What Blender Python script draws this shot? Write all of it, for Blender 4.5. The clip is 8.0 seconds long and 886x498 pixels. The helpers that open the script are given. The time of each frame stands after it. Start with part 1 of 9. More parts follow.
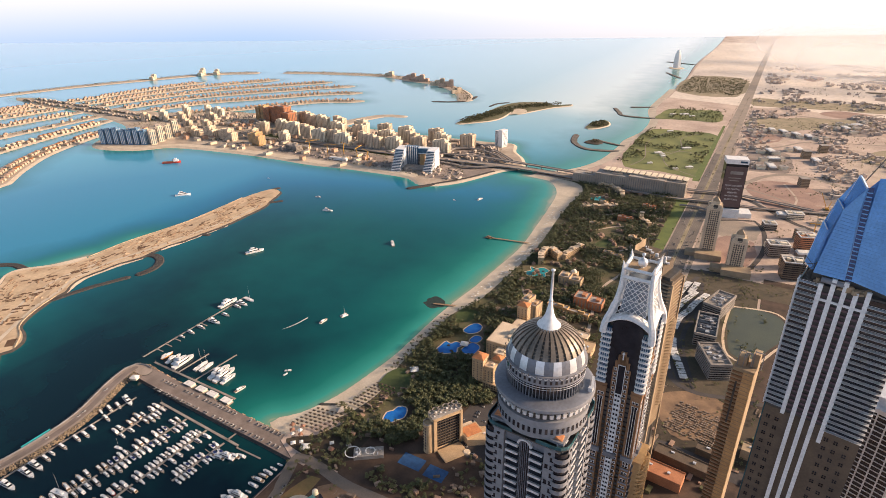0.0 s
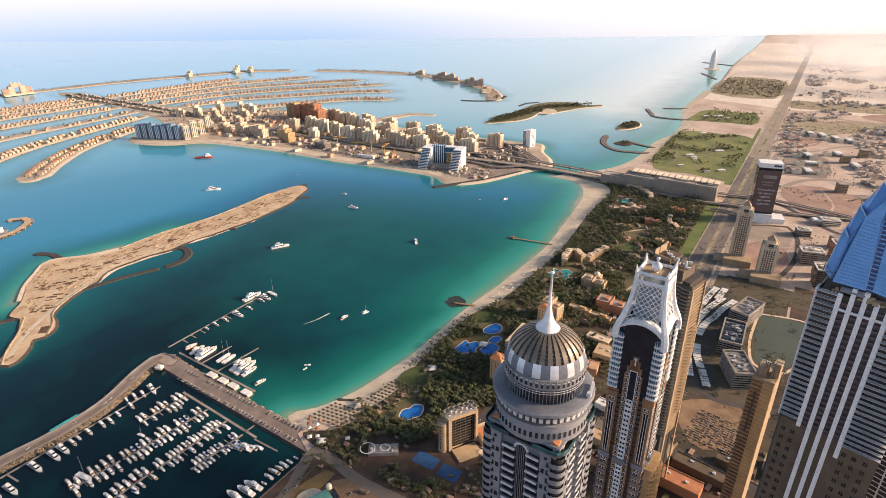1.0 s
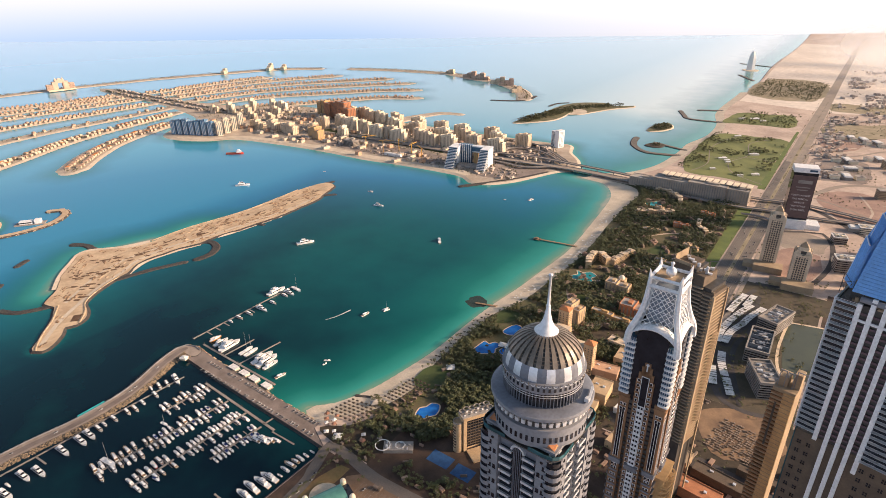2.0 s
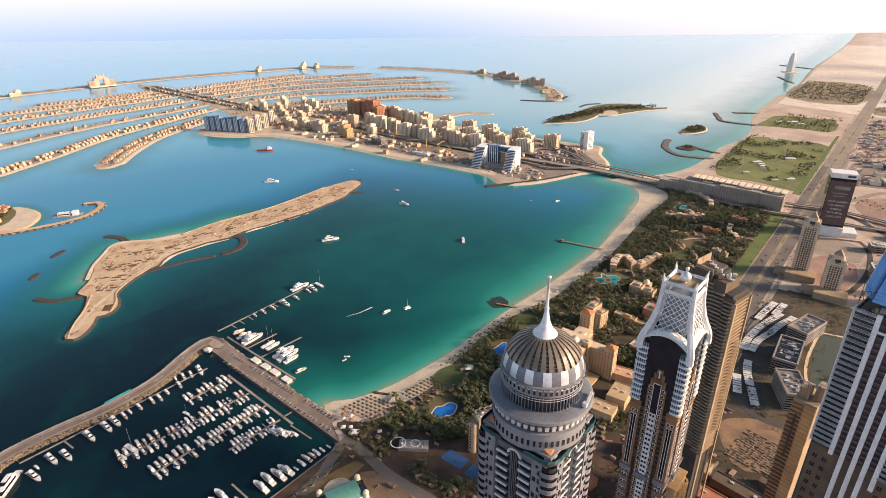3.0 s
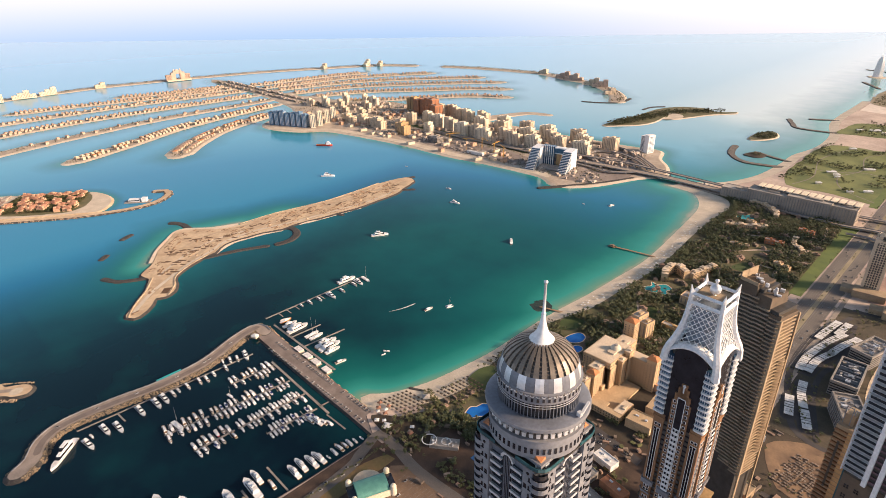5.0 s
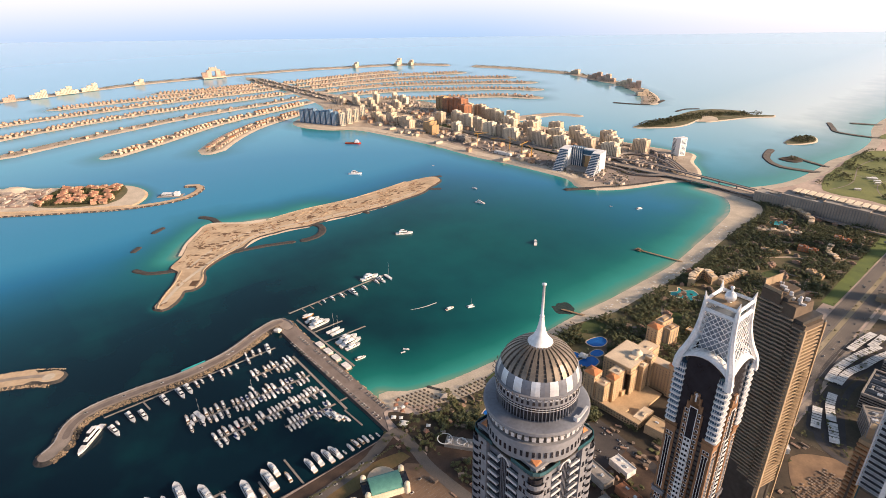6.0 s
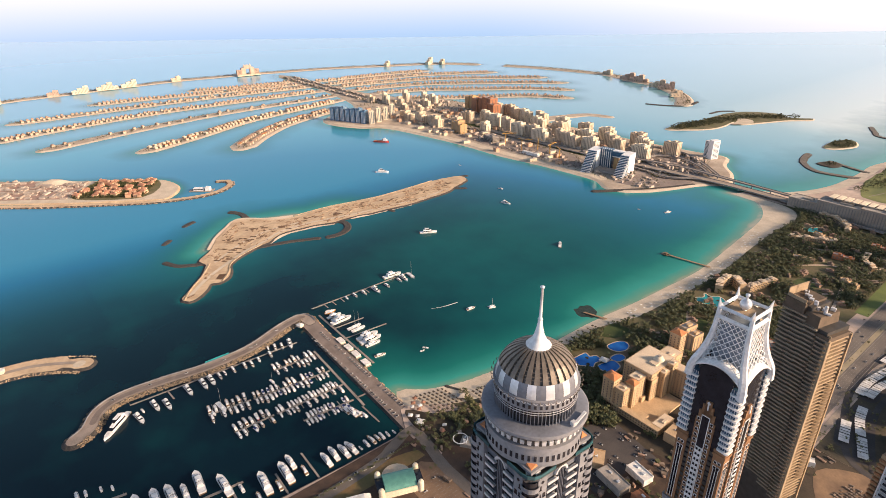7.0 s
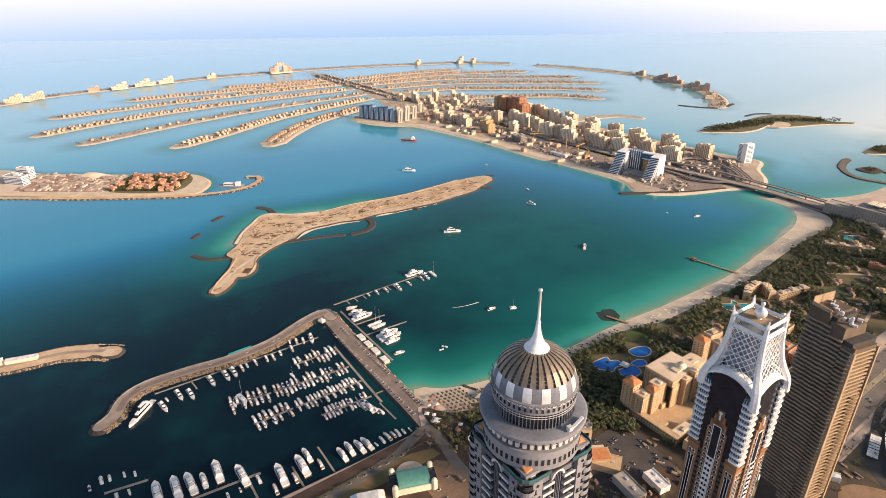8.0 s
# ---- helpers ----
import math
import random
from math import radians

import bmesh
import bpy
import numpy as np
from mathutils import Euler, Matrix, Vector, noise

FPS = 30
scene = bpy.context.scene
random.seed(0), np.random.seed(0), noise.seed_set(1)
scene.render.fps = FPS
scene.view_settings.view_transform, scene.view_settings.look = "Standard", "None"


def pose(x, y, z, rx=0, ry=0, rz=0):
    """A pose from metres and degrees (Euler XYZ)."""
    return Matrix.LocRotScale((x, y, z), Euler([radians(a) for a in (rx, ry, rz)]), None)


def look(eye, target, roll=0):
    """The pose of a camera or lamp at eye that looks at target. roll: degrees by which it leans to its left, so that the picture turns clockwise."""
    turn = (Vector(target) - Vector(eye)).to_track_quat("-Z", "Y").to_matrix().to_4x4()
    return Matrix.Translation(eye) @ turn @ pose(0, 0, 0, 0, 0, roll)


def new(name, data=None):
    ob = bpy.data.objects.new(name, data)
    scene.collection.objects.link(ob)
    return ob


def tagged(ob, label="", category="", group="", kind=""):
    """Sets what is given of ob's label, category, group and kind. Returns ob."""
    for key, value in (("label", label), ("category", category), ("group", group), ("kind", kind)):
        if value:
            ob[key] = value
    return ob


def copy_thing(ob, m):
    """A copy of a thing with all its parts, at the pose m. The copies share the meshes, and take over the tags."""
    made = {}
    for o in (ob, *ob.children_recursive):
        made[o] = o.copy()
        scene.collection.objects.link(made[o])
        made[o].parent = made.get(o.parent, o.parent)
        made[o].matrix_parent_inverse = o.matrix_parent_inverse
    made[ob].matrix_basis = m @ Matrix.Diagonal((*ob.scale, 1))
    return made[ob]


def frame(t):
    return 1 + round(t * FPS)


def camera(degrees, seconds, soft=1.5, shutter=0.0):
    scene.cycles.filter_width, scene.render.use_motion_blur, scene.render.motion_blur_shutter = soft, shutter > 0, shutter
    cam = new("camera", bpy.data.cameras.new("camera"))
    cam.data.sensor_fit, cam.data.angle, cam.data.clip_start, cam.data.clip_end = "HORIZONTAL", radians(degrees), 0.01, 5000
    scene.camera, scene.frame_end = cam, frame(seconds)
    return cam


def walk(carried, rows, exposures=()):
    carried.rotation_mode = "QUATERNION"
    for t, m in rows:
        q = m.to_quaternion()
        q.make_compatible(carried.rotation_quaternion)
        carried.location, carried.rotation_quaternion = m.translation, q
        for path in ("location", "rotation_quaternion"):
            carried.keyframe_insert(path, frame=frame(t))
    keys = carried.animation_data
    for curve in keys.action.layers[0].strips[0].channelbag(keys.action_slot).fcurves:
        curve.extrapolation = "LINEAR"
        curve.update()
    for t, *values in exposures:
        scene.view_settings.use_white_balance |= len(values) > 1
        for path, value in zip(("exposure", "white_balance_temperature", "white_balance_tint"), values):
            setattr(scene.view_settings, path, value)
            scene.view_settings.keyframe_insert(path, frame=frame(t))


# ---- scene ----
cam = camera(74.57, 8.0, 0.7)
ROWS = [
    (0.0, 0.00, 0.00, 500.00, 29.700, -25.218, -0.506),
    (0.5, 4.28, 3.19, 499.81, 31.236, -25.259, -0.515),
    (1.0, 8.53, 6.39, 499.63, 32.778, -25.291, -0.528),
    (1.5, 12.72, 9.62, 499.46, 34.326, -25.315, -0.544),
    (2.0, 16.86, 12.87, 499.31, 35.878, -25.333, -0.563),
    (2.5, 20.94, 16.16, 499.18, 37.434, -25.345, -0.584),
    (3.0, 24.94, 19.47, 499.07, 38.992, -25.354, -0.607),
    (3.5, 28.87, 22.82, 498.99, 40.552, -25.360, -0.630),
    (4.0, 32.71, 26.22, 498.93, 42.112, -25.364, -0.653),
    (4.5, 36.46, 29.66, 498.90, 43.671, -25.368, -0.675),
    (5.0, 40.11, 33.15, 498.91, 45.229, -25.373, -0.696),
    (5.5, 43.65, 36.69, 498.95, 46.784, -25.380, -0.714),
    (6.0, 47.08, 40.29, 499.02, 48.335, -25.390, -0.729),
    (6.5, 50.38, 43.95, 499.14, 49.881, -25.405, -0.740),
    (7.0, 53.55, 47.68, 499.30, 51.421, -25.426, -0.747),
    (7.5, 56.59, 51.48, 499.51, 52.955, -25.453, -0.748),
    (8.0, 59.48, 55.35, 499.76, 54.481, -25.489, -0.743),
]
walk(cam, [(t, pose(x, y, z, 90 + pitch, 0, yaw) @ pose(0, 0, 0, 0, 0, roll)) for t, x, y, z, yaw, pitch, roll in ROWS], ((0.0, 0.86, 6240, 17), (8.0, 0.86, 6240, 17)))

# ---- light ----
SUN_AZ, SUN_EL = 60.0, 20.0        # degrees clockwise from +y, and above the horizon
SUN_DIR = Vector((math.sin(radians(SUN_AZ)) * math.cos(radians(SUN_EL)), math.cos(radians(SUN_AZ)) * math.cos(radians(SUN_EL)), math.sin(radians(SUN_EL))))
world = bpy.data.worlds.new("hazy_morning_sky")
scene.world = world
world.use_nodes = True
wn, wl = world.node_tree.nodes, world.node_tree.links
wn.clear()
w_out, w_bg, w_sky = wn.new("ShaderNodeOutputWorld"), wn.new("ShaderNodeBackground"), wn.new("ShaderNodeTexSky")
w_sky.sky_type, w_sky.sun_disc = "NISHITA", False
w_sky.sun_elevation, w_sky.sun_rotation = radians(SUN_EL), radians(SUN_AZ)
w_sky.altitude, w_sky.air_density, w_sky.dust_density, w_sky.ozone_density = 0.0, 1.6, 3.0, 1.0
w_co, w_sep = wn.new("ShaderNodeTexCoord"), wn.new("ShaderNodeSeparateXYZ")
wl.new(w_co.outputs["Generated"], w_sep.inputs[0])
# haze along the horizon: warm towards the sun, bluish away from it
w_dot = wn.new("ShaderNodeVectorMath"); w_dot.operation = "DOT_PRODUCT"
wl.new(w_co.outputs["Generated"], w_dot.inputs[0])
w_dot.inputs[1].default_value = (math.sin(radians(20)), math.cos(radians(20)), 0.0)
w_side = wn.new("ShaderNodeMapRange"); w_side.inputs[1].default_value, w_side.inputs[2].default_value = 0.35, 0.97
w_side.interpolation_type = "SMOOTHSTEP"
wl.new(w_dot.outputs["Value"], w_side.inputs[0])


def w_mix(a, b, fac, kind="MIX"):
    n = wn.new("ShaderNodeMix"); n.data_type, n.blend_type = "RGBA", kind
    for value, slot in ((fac, 0), (a, 6), (b, 7)):
        if hasattr(value, "links"):
            wl.new(value, n.inputs[slot])
        else:
            n.inputs[slot].default_value = value
    return n.outputs[2]


def w_step(lo, hi):
    n = wn.new("ShaderNodeMapRange"); n.inputs[1].default_value, n.inputs[2].default_value = lo, hi
    n.interpolation_type = "SMOOTHSTEP"
    wl.new(w_sep.outputs[2], n.inputs[0])
    return n.outputs[0]


haze_sea = w_mix((2.5, 3.8, 5.2, 1), (5.9, 5.4, 4.9, 1), w_side.outputs[0])
haze_sky = w_mix((6.8, 6.4, 6.5, 1), (8.0, 7.8, 7.5, 1), w_side.outputs[0])
low_sky = w_mix((5.5, 6.5, 8.0, 1), (7.4, 7.3, 7.3, 1), w_side.outputs[0])
w_dim = wn.new("ShaderNodeVectorMath"); w_dim.operation = "SCALE"; w_dim.inputs["Scale"].default_value = 0.72
wl.new(w_sky.outputs[0], w_dim.inputs[0])
haze = w_mix(haze_sea, haze_sky, w_step(-0.115, 0.01))
haze = w_mix(haze, low_sky, w_step(0.03, 0.12))
wl.new(w_mix(haze, w_dim.outputs[0], w_step(0.12, 0.40)), w_bg.inputs[0])
w_bg.inputs[1].default_value = 0.095
wl.new(w_bg.outputs[0], w_out.inputs[0])

sun = new("sun", bpy.data.lights.new("sun", "SUN"))
sun.data.energy, sun.data.angle, sun.data.color = 4.7, radians(10.0), (1.0, 0.74, 0.48)
sun.matrix_world = look(SUN_DIR * 100, (0, 0, 0))

# ---- materials ----


def material(name, color, rough=0.8, metal=0.0, second=None, scale=0.2, fine=2.0, bump=0.0, spread=0.0, spec=0.4, coat=0.0):
    """A surface with patches of a second colour at one scale, a fine grain at another, and a spread between pieces."""
    m = bpy.data.materials.new(name)
    m.use_nodes = True
    nt = m.node_tree
    b = nt.nodes["Principled BSDF"]
    b.inputs["Roughness"].default_value, b.inputs["Metallic"].default_value = rough, metal
    b.inputs["Specular IOR Level"].default_value = spec
    b.inputs["Coat Weight"].default_value = coat
    second = second or tuple(c * 0.72 for c in color)
    geo = nt.nodes.new("ShaderNodeNewGeometry")
    n1, n2 = nt.nodes.new("ShaderNodeTexNoise"), nt.nodes.new("ShaderNodeTexNoise")
    for n, s, d in ((n1, scale, 4.0), (n2, fine, 3.0)):
        n.inputs["Scale"].default_value, n.inputs["Detail"].default_value = s, d
        nt.links.new(geo.outputs["Position"], n.inputs["Vector"])
    mr = nt.nodes.new("ShaderNodeMapRange"); mr.inputs[1].default_value, mr.inputs[2].default_value = 0.36, 0.66
    nt.links.new(n1.outputs[0], mr.inputs[0])
    mix = nt.nodes.new("ShaderNodeMix"); mix.data_type = "RGBA"
    mix.inputs[6].default_value, mix.inputs[7].default_value = (*color, 1), (*second, 1)
    nt.links.new(mr.outputs[0], mix.inputs[0])
    grain = nt.nodes.new("ShaderNodeMapRange"); grain.inputs[3].default_value, grain.inputs[4].default_value = 0.72, 1.28
    nt.links.new(n2.outputs[0], grain.inputs[0])
    mul = nt.nodes.new("ShaderNodeVectorMath"); mul.operation = "SCALE"
    nt.links.new(mix.outputs[2], mul.inputs[0])
    last = grain.outputs[0]
    if spread:
        info = nt.nodes.new("ShaderNodeObjectInfo")
        add = nt.nodes.new("ShaderNodeMath"); add.operation = "ADD"
        nt.links.new(info.outputs["Random"], add.inputs[0]); nt.links.new(geo.outputs["Random Per Island"], add.inputs[1])
        sp = nt.nodes.new("ShaderNodeMapRange"); sp.inputs[2].default_value = 2.0
        sp.inputs[3].default_value, sp.inputs[4].default_value = 1 - spread, 1 + spread
        nt.links.new(add.outputs[0], sp.inputs[0])
        mm = nt.nodes.new("ShaderNodeMath"); mm.operation = "MULTIPLY"
        nt.links.new(last, mm.inputs[0]); nt.links.new(sp.outputs[0], mm.inputs[1])
        last = mm.outputs[0]
    nt.links.new(last, mul.inputs["Scale"])
    nt.links.new(mul.outputs[0], b.inputs["Base Color"])
    if bump:
        bn = nt.nodes.new("ShaderNodeBump"); bn.inputs["Distance"].default_value = bump
        nt.links.new(n2.outputs[0], bn.inputs["Height"])
        nt.links.new(bn.outputs[0], b.inputs["Normal"])
    return m


def water_material():
    """Sea water: sand shining through where it is shallow, dark teal where it is deep, with wind ripples."""
    m = bpy.data.materials.new("sea_water")
    m.use_nodes = True
    nt = m.node_tree
    b = nt.nodes["Principled BSDF"]
    b.inputs["IOR"].default_value, b.inputs["Roughness"].default_value = 1.33, 0.12
    b.inputs["Specular IOR Level"].default_value = 0.38
    at = nt.nodes.new("ShaderNodeAttribute"); at.attribute_name = "shallow"
    geo = nt.nodes.new("ShaderNodeNewGeometry")
    n1 = nt.nodes.new("ShaderNodeTexNoise"); n1.inputs["Scale"].default_value, n1.inputs["Detail"].default_value = 0.012, 5
    nt.links.new(geo.outputs["Position"], n1.inputs["Vector"])
    ad = nt.nodes.new("ShaderNodeMath"); ad.operation = "MULTIPLY_ADD"
    ad.inputs[1].default_value, ad.inputs[2].default_value = 0.22, -0.11
    nt.links.new(n1.outputs[0], ad.inputs[0])
    sm = nt.nodes.new("ShaderNodeMath"); sm.operation = "ADD"
    nt.links.new(at.outputs["Fac"], sm.inputs[0]); nt.links.new(ad.outputs[0], sm.inputs[1])
    ramp = nt.nodes.new("ShaderNodeValToRGB")
    stops = ((0.0, (0.002, 0.013, 0.023)), (0.22, (0.004, 0.080, 0.080)), (0.5, (0.010, 0.150, 0.132)), (0.78, (0.035, 0.275, 0.235)), (0.93, (0.13, 0.28, 0.21)), (1.0, (0.36, 0.34, 0.25)))
    while len(ramp.color_ramp.elements) < len(stops):
        ramp.color_ramp.elements.new(0.5)
    for e, (p, c) in zip(ramp.color_ramp.elements, stops):
        e.position, e.color = p, (*c, 1)
    nt.links.new(sm.outputs[0], ramp.inputs[0])
    # distance haze painted into the outer waters' colour: paler and bluer, then milky
    haze_tint = nt.nodes.new("ShaderNodeAttribute"); haze_tint.attribute_name = "haze_tint"
    haze_ramp = nt.nodes.new("ShaderNodeValToRGB")
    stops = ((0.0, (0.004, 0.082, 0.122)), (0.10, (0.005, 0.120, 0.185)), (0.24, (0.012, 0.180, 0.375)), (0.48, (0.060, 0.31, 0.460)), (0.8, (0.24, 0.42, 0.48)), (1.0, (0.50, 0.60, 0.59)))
    while len(haze_ramp.color_ramp.elements) < len(stops):
        haze_ramp.color_ramp.elements.new(0.5)
    for e, (p, c) in zip(haze_ramp.color_ramp.elements, stops):
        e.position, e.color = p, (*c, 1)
    nt.links.new(haze_tint.outputs["Fac"], haze_ramp.inputs[0])
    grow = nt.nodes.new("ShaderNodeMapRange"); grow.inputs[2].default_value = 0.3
    nt.links.new(haze_tint.outputs["Fac"], grow.inputs[0])
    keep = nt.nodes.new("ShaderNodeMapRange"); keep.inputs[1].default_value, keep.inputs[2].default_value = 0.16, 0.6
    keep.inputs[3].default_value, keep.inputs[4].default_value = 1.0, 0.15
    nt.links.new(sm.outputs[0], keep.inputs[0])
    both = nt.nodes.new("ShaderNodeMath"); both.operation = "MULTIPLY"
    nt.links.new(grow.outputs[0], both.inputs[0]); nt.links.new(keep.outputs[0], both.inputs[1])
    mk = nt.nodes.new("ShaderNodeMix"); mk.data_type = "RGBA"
    nt.links.new(both.outputs[0], mk.inputs[0]); nt.links.new(ramp.outputs[0], mk.inputs[6]); nt.links.new(haze_ramp.outputs[0], mk.inputs[7])
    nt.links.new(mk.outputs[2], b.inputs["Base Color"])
    heights = []
    for s, d in ((0.25, 4), (0.03, 3)):
        n = nt.nodes.new("ShaderNodeTexNoise"); n.inputs["Scale"].default_value, n.inputs["Detail"].default_value = s, d
        nt.links.new(geo.outputs["Position"], n.inputs["Vector"]); heights.append(n)
    b1, b2 = nt.nodes.new("ShaderNodeBump"), nt.nodes.new("ShaderNodeBump")
    b1.inputs["Distance"].default_value, b1.inputs["Strength"].default_value = 0.2, 0.03
    b2.inputs["Distance"].default_value, b2.inputs["Strength"].default_value = 0.6, 0.03
    nt.links.new(heights[0].outputs[0], b1.inputs["Height"]); nt.links.new(heights[1].outputs[0], b2.inputs["Height"])
    nt.links.new(b1.outputs[0], b2.inputs["Normal"]); nt.links.new(b2.outputs[0], b.inputs["Normal"])
    return m


